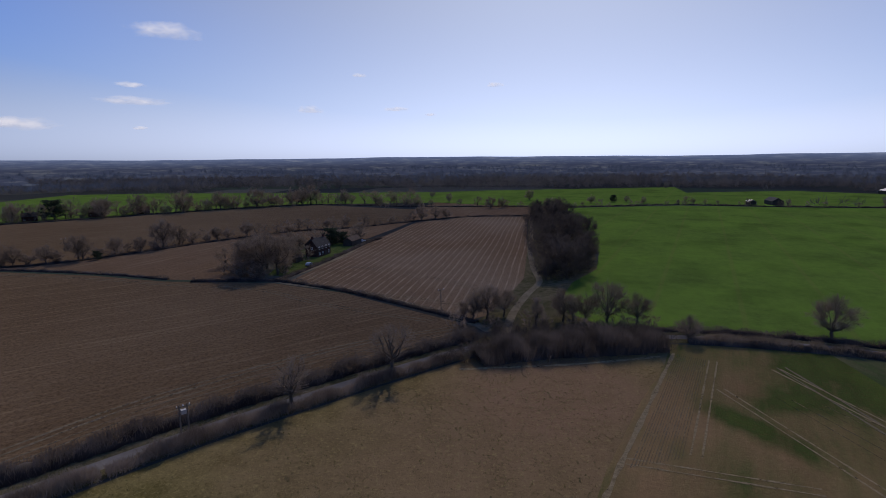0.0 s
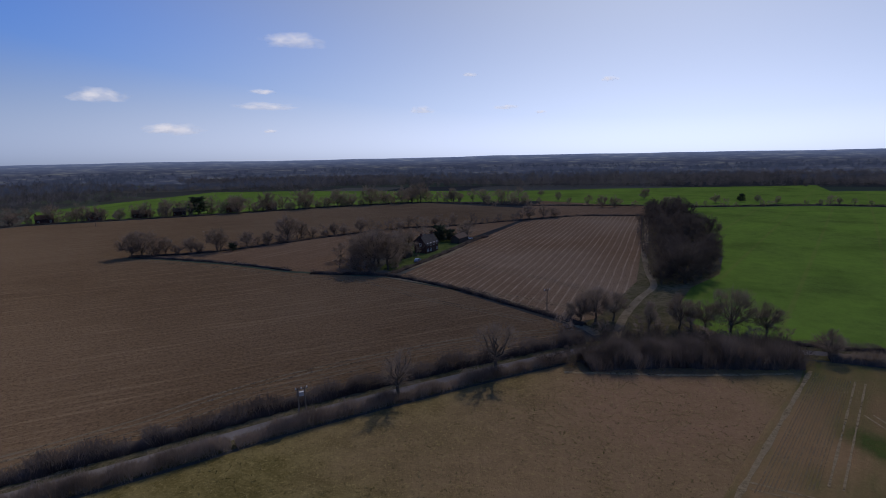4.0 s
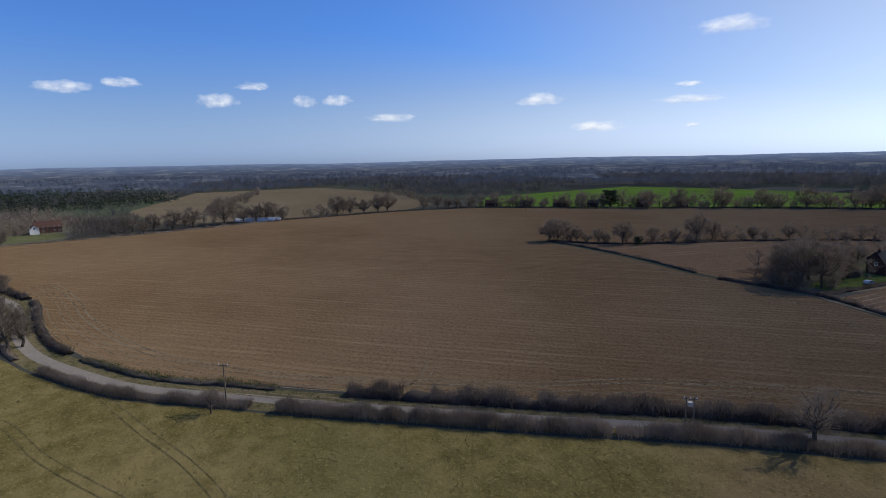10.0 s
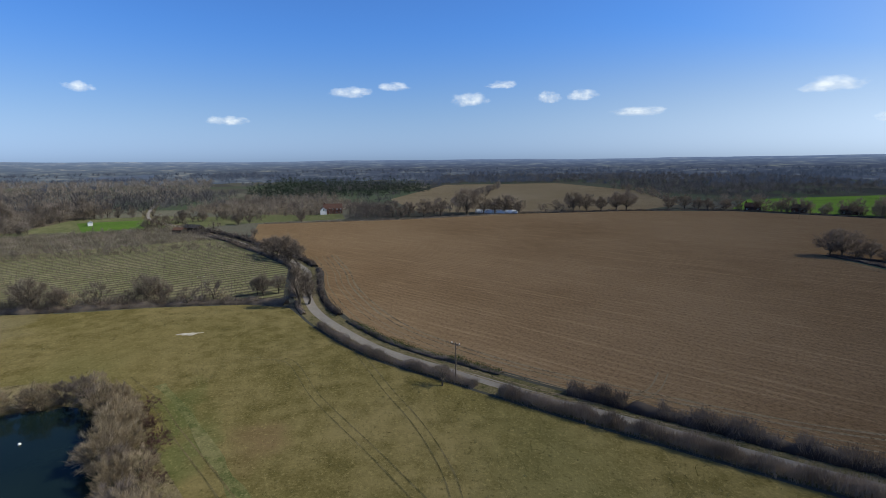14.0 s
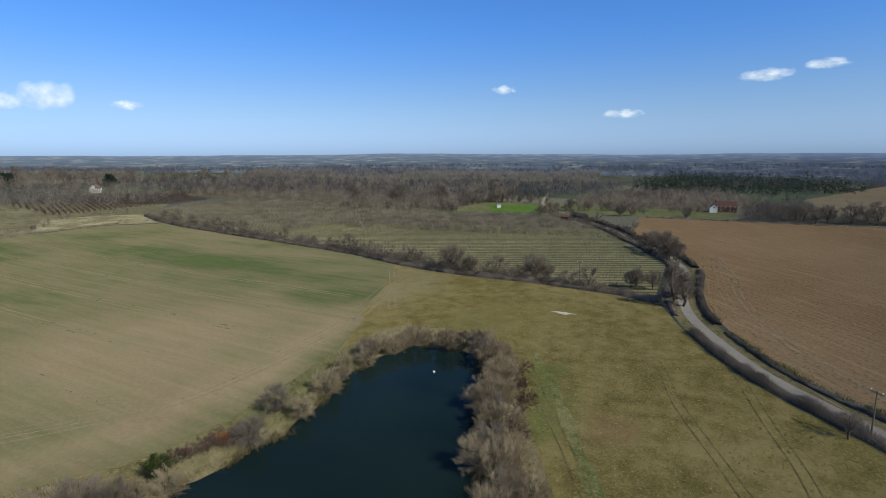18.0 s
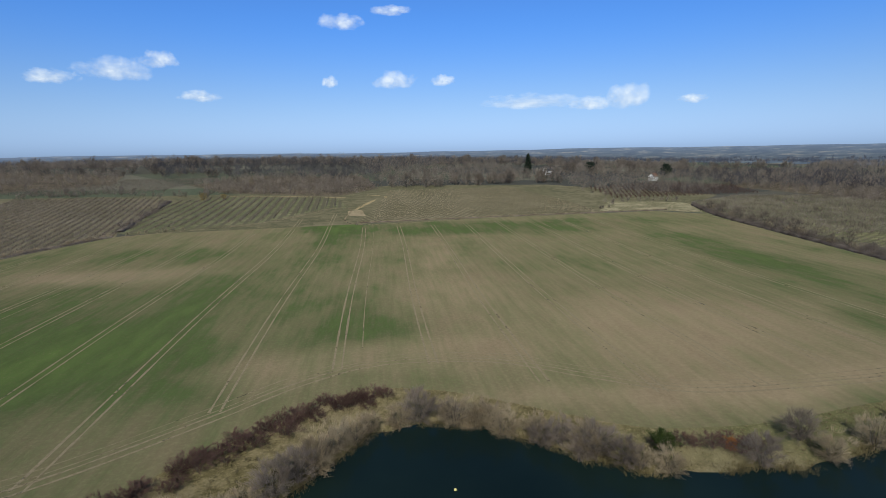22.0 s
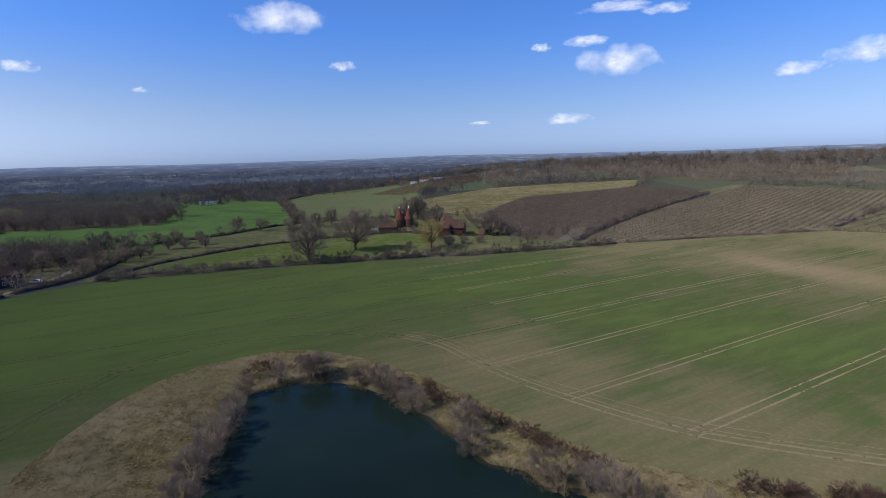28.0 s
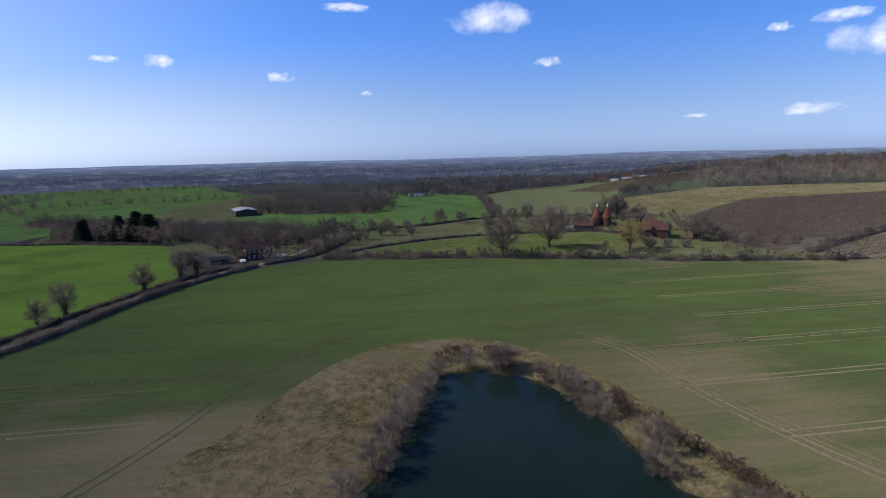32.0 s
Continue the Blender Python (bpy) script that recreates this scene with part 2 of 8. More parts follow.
def turf(name, a, b, dry, dry_at=0.5, size=14, depth=0.15, flat=0.8, rows=None, patches=()):
    """Grass in tufts with drier patches; rows: (angle, spacing, colour) of strips under planted rows, bare earth with
    the rows' shade put into the colour; patches: (x, y, half width, half length, colour, much) of worn or lusher
    ground.
    """
    n = Nodes(name, 1.0, 0.0, flat)
    p = n.pos()
    big, mid, fine = n.noise(p, size * 3, 4), n.noise(p, size * 0.4, 4, 0.6), n.noise(p, 0.5, 6, 0.8)
    tuft = n.noise(p, 1.15, 4, 0.7)
    g = n.ramp(n.mix(0.55, mid, fine), (0.42, a), (0.58, b))
    col = n.mix(n.ramp(n.mix(0.4, big, mid), (dry_at - 0.06, 0.0), (dry_at + 0.1, 1.0)), g, dry)
    if patches:
        bend = n.t.nodes.new("ShaderNodeTexNoise")
        n.put(bend.inputs["Vector"], p)
        bend.inputs["Scale"].default_value, bend.inputs["Detail"].default_value = 1 / 18, 5
        off = n.t.nodes.new("ShaderNodeVectorMath")
        off.operation = "MULTIPLY_ADD"
        n.put(off.inputs[0], bend.outputs["Color"])
        off.inputs[1].default_value = (24, 24, 0)
        moved = n.t.nodes.new("ShaderNodeVectorMath")
        moved.operation = "ADD"
        moved.inputs[1].default_value = (-12, -12, 0)
        n.put(moved.inputs[0], p)
        n.put(off.inputs[2], moved.outputs[0])
        for x, y, w, h, tone, much in patches:
            away = n.t.nodes.new("ShaderNodeVectorMath")
            away.operation = "LENGTH"
            n.put(away.inputs[0], n.turn(off.outputs[0], 0, (1 / w, 1 / h, 0), (-x / w, -y / h, 0)))
            speck = n.ramp(n.mix(0.5, fine, mid), (0.36, 0.65), (0.6, 1.0))
            col = n.mix(n.calc("MULTIPLY", n.calc("MULTIPLY", n.ramp(away.outputs["Value"], (0.35, 1.0), (1.05, 0.0)), much), speck), col, tone)
    col = n.mix(n.ramp(n.mix(0.6, tuft, fine), (0.53, 0.0), (0.62, 0.65)), col, tuple(c * 1.4 for c in dry))
    col = n.mix(n.ramp(n.mix(0.6, tuft, fine), (0.36, 0.75), (0.45, 0.0)), col, tuple(c * 0.45 for c in a))
    if rows:
        band = n.wave(n.turn(p, -rows[0] + 90), rows[1], 0.5, 0.3)
        # the strips' dark tone includes the shadows of the planted rows
        col = n.mix(n.ramp(band, (0.5, 0.0), (0.82, 0.85)), col, rows[2])
    n.bump(n.mix(0.5, tuft, fine), depth)
    return n.done(col)


def rut(name, a, b, thin=0.42):
    """Bare trodden earth that shows in broken patches."""
    n = Nodes(name, 1.0, 0.0, 0.8)
    p = n.pos()
    f = n.noise(p, 0.8, 5, 0.75)
    n.put(n.b.inputs["Alpha"], n.ramp(n.mix(0.5, n.noise(p, 1.6, 5, 0.7), n.noise(p, 11, 3)), (thin - 0.08, 0.32), (thin + 0.1, 0.82)))
    return n.done(n.ramp(f, (0.38, a), (0.62, b)))


def patchwork(name):
    """Far farmland: small fields of different grass, crop and earth."""
    n = Nodes(name, 1.0, 0.0)
    p = n.pos()
    bent = n.turn(p, 17, (1, 1.9, 1))
    x = n.split(n.cells(bent, 210))
    fields = n.ramp(x[0], (0.1, (0.052, 0.054, 0.05)), (0.35, (0.085, 0.08, 0.064)), (0.55, (0.075, 0.1, 0.058)), (0.75, (0.06, 0.06, 0.053)), (0.95, (0.15, 0.14, 0.104)))
    fine = n.noise(p, 3, 5, 0.75)
    n.bump(fine, 0.4)
    return n.done(n.mix(n.ramp(fine, (0.35, 0.6), (0.6, 0.0)), fields, (0.05, 0.045, 0.034)))


def twig(name, a, b, spread=0.45, through=0.3, grove=5.0, even=0.55):
    """Bare twigs or leaves, from tree to tree and from twig to twig a little lighter or darker; some light comes through them."""
    n = Nodes(name, 1.0, 0.0, 0.0)
    f = n.mix(spread, n.island(), n.chance())
    f = n.mix(even, f, n.ramp(n.noise(n.pos(), grove, 2, 0.5), (0.36, 0.0), (0.64, 1.0)))
    c = n.ramp(f, (0.1, a), (0.9, b))
    t = n.t.nodes.new("ShaderNodeBsdfTranslucent")
    n.put(t.inputs["Color"], c)
    m = n.t.nodes.new("ShaderNodeMixShader")
    m.inputs[0].default_value = through
    n.t.links.new(n.b.outputs[0], m.inputs[1])
    n.t.links.new(t.outputs[0], m.inputs[2])
    n.t.links.new(m.outputs[0], n.t.nodes["Material Output"].inputs["Surface"])
    return n.done(c)


SOIL = soil("soil", (0.13, 0.081, 0.042), (0.214, 0.143, 0.08), (0.3, 0.205, 0.118), 37, 2.7, 0.49)
SOIL_PALE = soil("soil_pale", (0.125, 0.095, 0.058), (0.195, 0.155, 0.098), (0.25, 0.2, 0.135), 60, 5, 0.5, flat=0.7)
SOIL_STRIPED = soil("soil_striped", (0.118, 0.076, 0.046), (0.182, 0.124, 0.08), (0.3, 0.24, 0.18), 79, 3.0, 0.5, 0.6, 0.55)
SOIL_REST = soil("soil_resting", (0.124, 0.076, 0.045), (0.2, 0.132, 0.08), (0.26, 0.192, 0.13), 70, 5, 0.5, flat=0.7)
THIN = (                                # where the young corn stands thin, and where thick
    (-70, -122, 62, 42, -0.3), (-22, -165, 34, 30, -0.22), (-20, -225, 16, 60, -0.22), (100, -212, 52, 20, -0.28), (8, -112, 50, 13, -0.3), (-60, -90, 70, 11, -0.25),
    (60, -88, 40, 13, -0.08), (100, -70, 32, 20, -0.1), (90, 36, 12, 26, -0.3), (140, -150, 30, 30, -0.15), (-100, -95, 40, 14, -0.15))
THICK = (
    (190, 25, 120, 125, 0.9), (190, -90, 80, 75, 0.42), (110, -125, 105, 85, 0.4), (-150, -200, 28, 90, 0.3), (-130, -112, 18, 24, 0.3), (-60, -305, 120, 30, 0.3), (8, -140, 20, 42, 0.3),
    (75, -110, 50, 40, 0.14), (60, -200, 60, 90, 0.14), (120, -250, 50, 26, 0.15), (80, 97, 24, 20, 0.4), (98, 78, 20, 18, 0.25), (45, 92, 24, 44, -0.3), (66, 74, 30, 20, -0.22), (46, 66, 14, 10, 0.2), (22, -300, 24, 80, 0.25), (34, -322, 24, 26, 0.35))
CROP = crop("young_corn", (0.06, 0.09, 0.031), (0.034, 0.055, 0.018), (0.24, 0.185, 0.114), 0.645, 90, 24, zones=THIN + THICK)
CROP_CORNER = crop("corner_corn", (0.056, 0.088, 0.022), (0.036, 0.056, 0.013), (0.28, 0.18, 0.088), 0.7, 62, 12, zones=(
    (86, 100, 24, 22, 0.6), (92, 74, 15, 36, 0.5), (52, 86, 5, 16, 0.5), (64, 98, 7, 12, 0.35), (40, 92, 15, 26, -0.3), (60, 66, 14, 14, -0.15), (17, 57, 12, 13, -0.4), (27, 75, 8, 14, -0.3)))
CROP_FAR = crop("pale_young_corn", (0.075, 0.125, 0.045), (0.045, 0.085, 0.025), (0.19, 0.17, 0.1), 0.55, 120)
WHEAT_DULL = crop("distant_winter_wheat", (0.068, 0.112, 0.05), (0.046, 0.082, 0.032), (0.13, 0.125, 0.055), 0.12, 20, flat=0.5, tram=100)
WHEAT = crop("winter_wheat", (0.074, 0.12, 0.032), (0.048, 0.086, 0.02), (0.13, 0.125, 0.045), 0.12, 70, flat=0.35, tram=64)
WORN = (                                # where the pasture is worn brown, and where it is lush
    (22, 96, 44, 32, (0.2, 0.125, 0.078), 0.95), (-14, 78, 34, 22, (0.18, 0.122, 0.072), 0.65), (14, 64, 40, 24, (0.19, 0.125, 0.074), 0.8), (-85, -14, 10, 7, (0.15, 0.098, 0.05), 0.7),
    (-98, -30, 20, 5, (0.085, 0.105, 0.035), 0.75), (-80, -24, 22, 4, (0.085, 0.105, 0.035), 0.7), (-140, -50, 30, 26, (0.16, 0.128, 0.05), 0.5), (-60, 30, 40, 14, (0.12, 0.112, 0.045), 0.5),
    (-120, -60, 24, 14, (0.13, 0.118, 0.046), 0.5), (-150, -98, 36, 12, (0.19, 0.158, 0.09), 0.75), (-172, -110, 16, 22, (0.18, 0.15, 0.085), 0.7))
PASTURE = turf("pasture", (0.096, 0.079, 0.028), (0.152, 0.124, 0.046), (0.185, 0.147, 0.063), 0.52, 12, 0.2, 0.45, patches=WORN)
ROUGH = turf("rough_grass", (0.084, 0.07, 0.032), (0.168, 0.138, 0.066), (0.205, 0.166, 0.096), 0.5, 7, 0.5, patches=((-72, -74, 44, 11, (0.105, 0.11, 0.048), 0.75), (118, -4, 9, 18, (0.13, 0.122, 0.055), 0.6), (62, -50, 16, 9, (0.13, 0.12, 0.055), 0.5)))
LITTER = turf("leaf_litter", (0.055, 0.045, 0.032), (0.1, 0.083, 0.058), (0.125, 0.1, 0.07), 0.5, 6)
WASTE = turf("trampled_ground", (0.1, 0.092, 0.052), (0.165, 0.145, 0.085), (0.27, 0.232, 0.148), 0.52, 5)
LAND = patchwork("far_land")
VERGE = turf("verge", (0.065, 0.062, 0.028), (0.12, 0.102, 0.05), (0.16, 0.13, 0.075), 0.52, 5)
PADDOCK = turf("paddock", (0.06, 0.09, 0.024), (0.105, 0.13, 0.04), (0.15, 0.145, 0.064), 0.58, 10)
MEADOW = turf("damp_meadow", (0.078, 0.086, 0.038), (0.118, 0.122, 0.056), (0.15, 0.138, 0.075), 0.55, 10)
STUBBLE = turf("old_grass", (0.085, 0.08, 0.036), (0.14, 0.126, 0.06), (0.18, 0.152, 0.085), 0.5, 14)
ORCHARD_GRASS = turf("orchard_grass", (0.11, 0.112, 0.052), (0.178, 0.168, 0.086), (0.215, 0.188, 0.108), 0.55, 14, rows=(117, 4.4, (0.06, 0.05, 0.036)))
SLOPE_GRASS = turf("slope_orchard_grass", (0.09, 0.08, 0.05), (0.15, 0.128, 0.082), (0.18, 0.15, 0.1), 0.5, 14, rows=(103, 4.6, (0.085, 0.071, 0.055)))
ROW_GRASS = turf("wide_row_grass", (0.082, 0.084, 0.044), (0.13, 0.126, 0.068), (0.16, 0.145, 0.085), 0.56, 14, rows=(93, 6.4, (0.085, 0.075, 0.053)))
HILL = turf("hill_grass", (0.076, 0.072, 0.042), (0.118, 0.107, 0.063), (0.148, 0.127, 0.08), 0.52, 14)
VINE_GRASS = turf("vineyard_grass", (0.09, 0.082, 0.045), (0.145, 0.128, 0.074), (0.175, 0.15, 0.092), 0.5, 14, rows=(110, 3.6, (0.085, 0.07, 0.05)))
PLOT = turf("bare_fruit_ground", (0.068, 0.053, 0.042), (0.092, 0.073, 0.058), (0.105, 0.084, 0.064), 0.5, 14, rows=(60, 3.6, (0.056, 0.043, 0.034)))
MUD = turf("wheel_mud", (0.15, 0.118, 0.072), (0.215, 0.168, 0.105), (0.265, 0.212, 0.135), 0.5, 3, 0.05)
ASPHALT = plain("road_surface", (0.17, 0.15, 0.13), (0.26, 0.232, 0.2), 0.8, 0.95, 0.0, 0.01)
TWIG = twig("twigs", (0.115, 0.092, 0.072), (0.265, 0.213, 0.166))
TWIG_TAN = twig("tan_twigs", (0.22, 0.168, 0.105), (0.44, 0.35, 0.23))
TWIG_DARK = twig("dark_twigs", (0.066, 0.055, 0.048), (0.162, 0.135, 0.116))
TWIG_RED = twig("reddish_twigs", (0.085, 0.05, 0.041), (0.18, 0.11, 0.087))
TWIG_GOLD = twig("golden_twigs", (0.2, 0.14, 0.055), (0.34, 0.25, 0.11))
TWIG_WOOD = twig("wood_twigs", (0.145, 0.116, 0.09), (0.35, 0.288, 0.225), 0.15, 0.35, grove=9.0, even=0.72)
BARK = plain("bark", (0.06, 0.05, 0.038), (0.15, 0.125, 0.095), 0.3, 0.95, 0.1, 0.03)
NEEDLE = twig("needles", (0.024, 0.035, 0.026), (0.056, 0.072, 0.046))
EVERGREEN = twig("evergreen_leaves", (0.03, 0.045, 0.014), (0.08, 0.105, 0.03))


def far_haze():
    """The distant plain, dark woods and pale slivers of field; haze is painted into its glow, bluer towards the hills.
    """
    n = Nodes("distance", 1.0, 0.0)
    x = n.split(n.pos())
    r = n.calc("SQRT", n.calc("ADD", n.calc("MULTIPLY", x[0], x[0]), n.calc("MULTIPLY", x[1], x[1])))
    steep = n.calc("DIVIDE", n.calc("SUBTRACT", x[2], 45.0), r)
    spread = n.t.nodes.new("ShaderNodeCombineXYZ")
    n.put(spread.inputs[0], n.calc("DIVIDE", x[0], r))
    n.put(spread.inputs[1], n.calc("DIVIDE", x[1], r))
    n.put(spread.inputs[2], n.calc("MULTIPLY", steep, 11.0))
    f = n.noise(spread.outputs[0], 0.028, 6, 0.7)
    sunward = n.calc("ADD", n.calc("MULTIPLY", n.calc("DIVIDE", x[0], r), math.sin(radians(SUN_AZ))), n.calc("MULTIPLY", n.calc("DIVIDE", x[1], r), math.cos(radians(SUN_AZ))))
    # brighter tones painted where the plain would be lit from the front
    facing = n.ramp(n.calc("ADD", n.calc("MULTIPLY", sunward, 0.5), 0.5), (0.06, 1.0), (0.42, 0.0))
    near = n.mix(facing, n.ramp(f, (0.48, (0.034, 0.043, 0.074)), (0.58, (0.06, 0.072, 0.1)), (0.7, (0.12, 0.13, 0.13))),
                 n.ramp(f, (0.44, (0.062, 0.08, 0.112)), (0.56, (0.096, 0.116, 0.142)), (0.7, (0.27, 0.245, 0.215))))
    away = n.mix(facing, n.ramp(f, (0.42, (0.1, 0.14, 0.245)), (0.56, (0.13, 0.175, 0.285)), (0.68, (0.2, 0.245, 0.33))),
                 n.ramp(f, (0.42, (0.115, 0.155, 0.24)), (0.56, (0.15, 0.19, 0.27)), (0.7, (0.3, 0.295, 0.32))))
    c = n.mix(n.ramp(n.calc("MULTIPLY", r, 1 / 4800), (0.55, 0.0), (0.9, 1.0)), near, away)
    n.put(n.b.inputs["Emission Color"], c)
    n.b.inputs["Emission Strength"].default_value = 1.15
    return n.done((0.02, 0.022, 0.026))


# far twigs greyed and cooled, so some distance haze is in the colour
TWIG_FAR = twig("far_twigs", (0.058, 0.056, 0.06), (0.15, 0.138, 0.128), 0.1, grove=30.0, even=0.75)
# a darker copy of the twigs, with shade put into the colour
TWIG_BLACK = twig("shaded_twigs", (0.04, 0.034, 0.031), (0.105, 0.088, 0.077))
TWIG_GREY = twig("grey_twigs", (0.14, 0.111, 0.088), (0.3, 0.242, 0.195))
FAR = far_haze()
TWIG_HAZE = Nodes("backdrop_trees", 1.0, 0.0)      # the woods of the backdrop, with blue haze painted in as a glow
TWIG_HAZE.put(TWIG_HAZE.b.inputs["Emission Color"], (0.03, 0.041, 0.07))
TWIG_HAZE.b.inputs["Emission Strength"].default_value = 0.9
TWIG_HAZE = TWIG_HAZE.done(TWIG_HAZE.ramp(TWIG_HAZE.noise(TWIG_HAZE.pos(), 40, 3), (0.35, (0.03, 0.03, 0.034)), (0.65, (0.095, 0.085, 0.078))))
# the sky's reflection is put into a pale, nearly matt base colour
LAKE = plain("lake_water", (0.075, 0.088, 0.105), (0.095, 0.108, 0.125), 40, 0.7, 0.15)

# ---- ground: one sheet from the pond to the horizon, split where the use of the land changes ----
from mathutils import geometry


def ease(a, b, v):
    s = np.clip((v - a) / (b - a), 0, 1)
    return s * s * (3 - 2 * s)


def curve(points, step=4.0, closed=False):
    """A smooth line through the points, about a step between its points."""
    p = [Vector((*q, 0)) for q in points]
    n, out = len(p), []
    for i in range(n if closed else n - 1):
        if closed:
            a, b, c, d = p[i - 1], p[i], p[(i + 1) % n], p[(i + 2) % n]
        else:
            a, b, c, d = p[max(i - 1, 0)], p[i], p[i + 1], p[min(i + 2, n - 1)]
        k = max(1, round((c - b).length / step))
        for j in range(k):
            t = j / k
            q = 0.5 * (2 * b + (c - a) * t + (2 * a - 5 * b + 4 * c - d) * t * t + (3 * b - a - 3 * c + d) * t ** 3)
            out.append((q.x, q.y))
    if not closed:
        out.append(tuple(points[-1]))
    return out


def side(line, offset):
    """The line moved sideways, to its left for a positive offset."""
    out = []
    for i, (x, y) in enumerate(line):
        a, b = line[max(i - 1, 0)], line[min(i + 1, len(line) - 1)]
        d = Vector((b[0] - a[0], b[1] - a[1])).normalized()
        out.append((x - d.y * offset, y + d.x * offset))
    return out


def inside(x, y, poly):
    """Which of the points lie in the polygon."""
    x, y = np.asarray(x, float), np.asarray(y, float)
    hit = np.zeros(x.shape, bool)
    for (ax, ay), (bx, by) in zip(poly, poly[1:] + poly[:1]):
        cross = (ay > y) != (by > y)
        with np.errstate(divide="ignore", invalid="ignore"):
            hit ^= cross & (x < (bx - ax) * (y - ay) / (by - ay + 1e-12) + ax)
    return hit


def reach(x, y, line, closed=False):
    """How far the points are from the line."""
    x, y = np.asarray(x, float), np.asarray(y, float)
    best = np.full(x.shape, 1e9)
    for (ax, ay), (bx, by) in zip(line, line[1:] + (line[:1] if closed else [])):
        dx, dy = bx - ax, by - ay
        t = np.clip(((x - ax) * dx + (y - ay) * dy) / (dx * dx + dy * dy + 1e-9), 0, 1)
        best = np.minimum(best, np.hypot(x - ax - t * dx, y - ay - t * dy))
    return best


POND = curve([(-108, -60), (-104, -46), (-88, -39), (-70, -31), (-60, -26), (-38, -14), (0, -3), (40, 5), (67, 4), (80, -1),
              (92, -6), (106, -12), (109, -22), (100, -32), (89, -37), (71, -40), (57, -43), (34, -54), (15, -67), (8, -77),
              (0, -83), (-9, -84), (-20, -79), (-28, -72), (-34, -67), (-54, -64), (-68, -65), (-82, -69), (-102, -68)], 3, True)
POND = [(x + 0.8 * math.sin(i * 2.3) + 0.5 * math.sin(i * 1.1 + 1), y + 0.8 * math.sin(i * 1.7 + 2) + 0.5 * math.sin(i * 0.9)) for i, (x, y) in enumerate(POND)]
WATER_Z = -0.9


def height(x, y):
    """The lie of the land: flat round the pond, a wooded rise behind it, hills at the horizon."""
    x, y = np.asarray(x, float), np.asarray(y, float)
    r, az = np.hypot(x, y), np.degrees(np.arctan2(-x, y)) % 360
    top = np.interp(az, [112, 150, 165, 187, 222, 236, 250], [0, 17, 25, 31, 31, 20, 0])
    h = top * np.clip((r - 240) / 540, 0, 1) ** 1.5 * (1 - ease(1200, 2200, r))
    roll = np.sin(az * 0.16 + 1) * 0.5 + np.sin(az * 0.37) * 0.3 + np.sin(az * 0.9 + 2) * 0.2
    hills = 13 * np.exp(-((az - 124) / 20) ** 2) + 6 * np.exp(-((az - 150) / 13) ** 2) + 8 * np.exp(-((az - 243) / 12) ** 2)
    return h + (54 + 7 * roll) * ease(1900, 4700, r) + hills * ease(2700, 4600, r)


def level(x, y):
    """The ground's height with the pond's bank and bed."""
    h = height(x, y)
    d = reach(x, y, POND, True)
    wet = inside(x, y, POND)
    return np.where(wet, -1.0 - 2.5 * (1 - np.exp(-d / 5)), h - 1.0 * np.exp(-d / 2.2))


ROAD = curve([(352, 30), (320, 32), (285, 36), (262, 43), (246, 53), (228, 65), (206, 77), (180, 86), (154, 92),
              (137, 98), (119, 106), (101, 115), (90, 120), (74, 125), (60, 128), (45, 129), (28, 129), (10, 124), (-12, 108),
              (-29, 94), (-44, 81), (-58, 67), (-73, 53), (-88, 39), (-104, 25), (-122, 9.5), (-141, -0.5), (-160, -8),
              (-181, -12), (-205, -13.5), (-227, -15), (-261, -27), (-300, -48), (-330, -63), (-405, -110), (-520, -170), (-900, -260)], 6)
DRIVE = curve([(16, 132), (20, 150), (28, 173), (35, 190), (37, 215), (43, 262), (52, 310), (66, 400), (78, 470)], 6)
GARDEN_DRIVE = curve([(12, 134), (4, 146), (-28, 176), (-62, 194), (-58, 210), (-48, 245), (-44, 280)], 6)


def strip(line, half):
    return side(line, half) + side(line, -half)[::-1]


def upto(line, x0, x1):
    """The part of the line between two x."""
    return [p for p in line if min(x0, x1) <= p[0] <= max(x0, x1)]


north = side(ROAD, -6.5)               # the far side of the road, seen from the pond
south = side(ROAD, 5.5)
REGIONS = []


def region(name, label, mat, outline):
    REGIONS.append((name, label, mat, outline))


region("field_margin", "thinly sown margin round the pond's bank", CROP, [(140, 2), (134, -36), (104, -62), (60, -72), (20, -108), (-20, -108), (-60, -92), (-122, -100), (-136, -60), (-110, -26), (0, 20), (52, 60), (104, 44)])
region("meadow", "rough pasture between copses and a barn", MEADOW, [(420, 95), (640, 85), (820, 160), (600, 240), (470, 300), (410, 230)])
region("field", "wide bare ploughed field of brown earth", SOIL,
     upto(north, 6, -333) + [(-412, -60), (-414, 54), (-431, 151), (-424, 255), (-395, 330), (-300, 400), (-200, 491), (-126, 531),
                            (-24, 475), (-20, 394), (-64, 346), (-98, 331), (-128, 296), (-155, 256), (-176, 232), (-206, 218),
                            (-184, 216), (-142, 208), (-106, 196), (-64, 192), (-34, 176), (-2, 147), (9, 138)])
region("field", "bare brown field between a hedge and a row of trees", SOIL_REST,
     [(-186, 219), (-142, 211), (-106, 199), (-68, 196), (-76, 208), (-90, 262), (-58, 300), (-44, 300), (-22, 383), (-64, 346), (-98, 331),
      (-128, 296), (-155, 256), (-176, 232), (-202, 220)])
region("field", "ploughed field with chalky pale stripes", SOIL_STRIPED,
     [(-59, 190), (-40, 289), (-19, 380), (19, 409), (64, 408), (42, 263), (32, 195), (25, 174), (16, 151), (8, 145), (-1, 153), (-32, 181)])
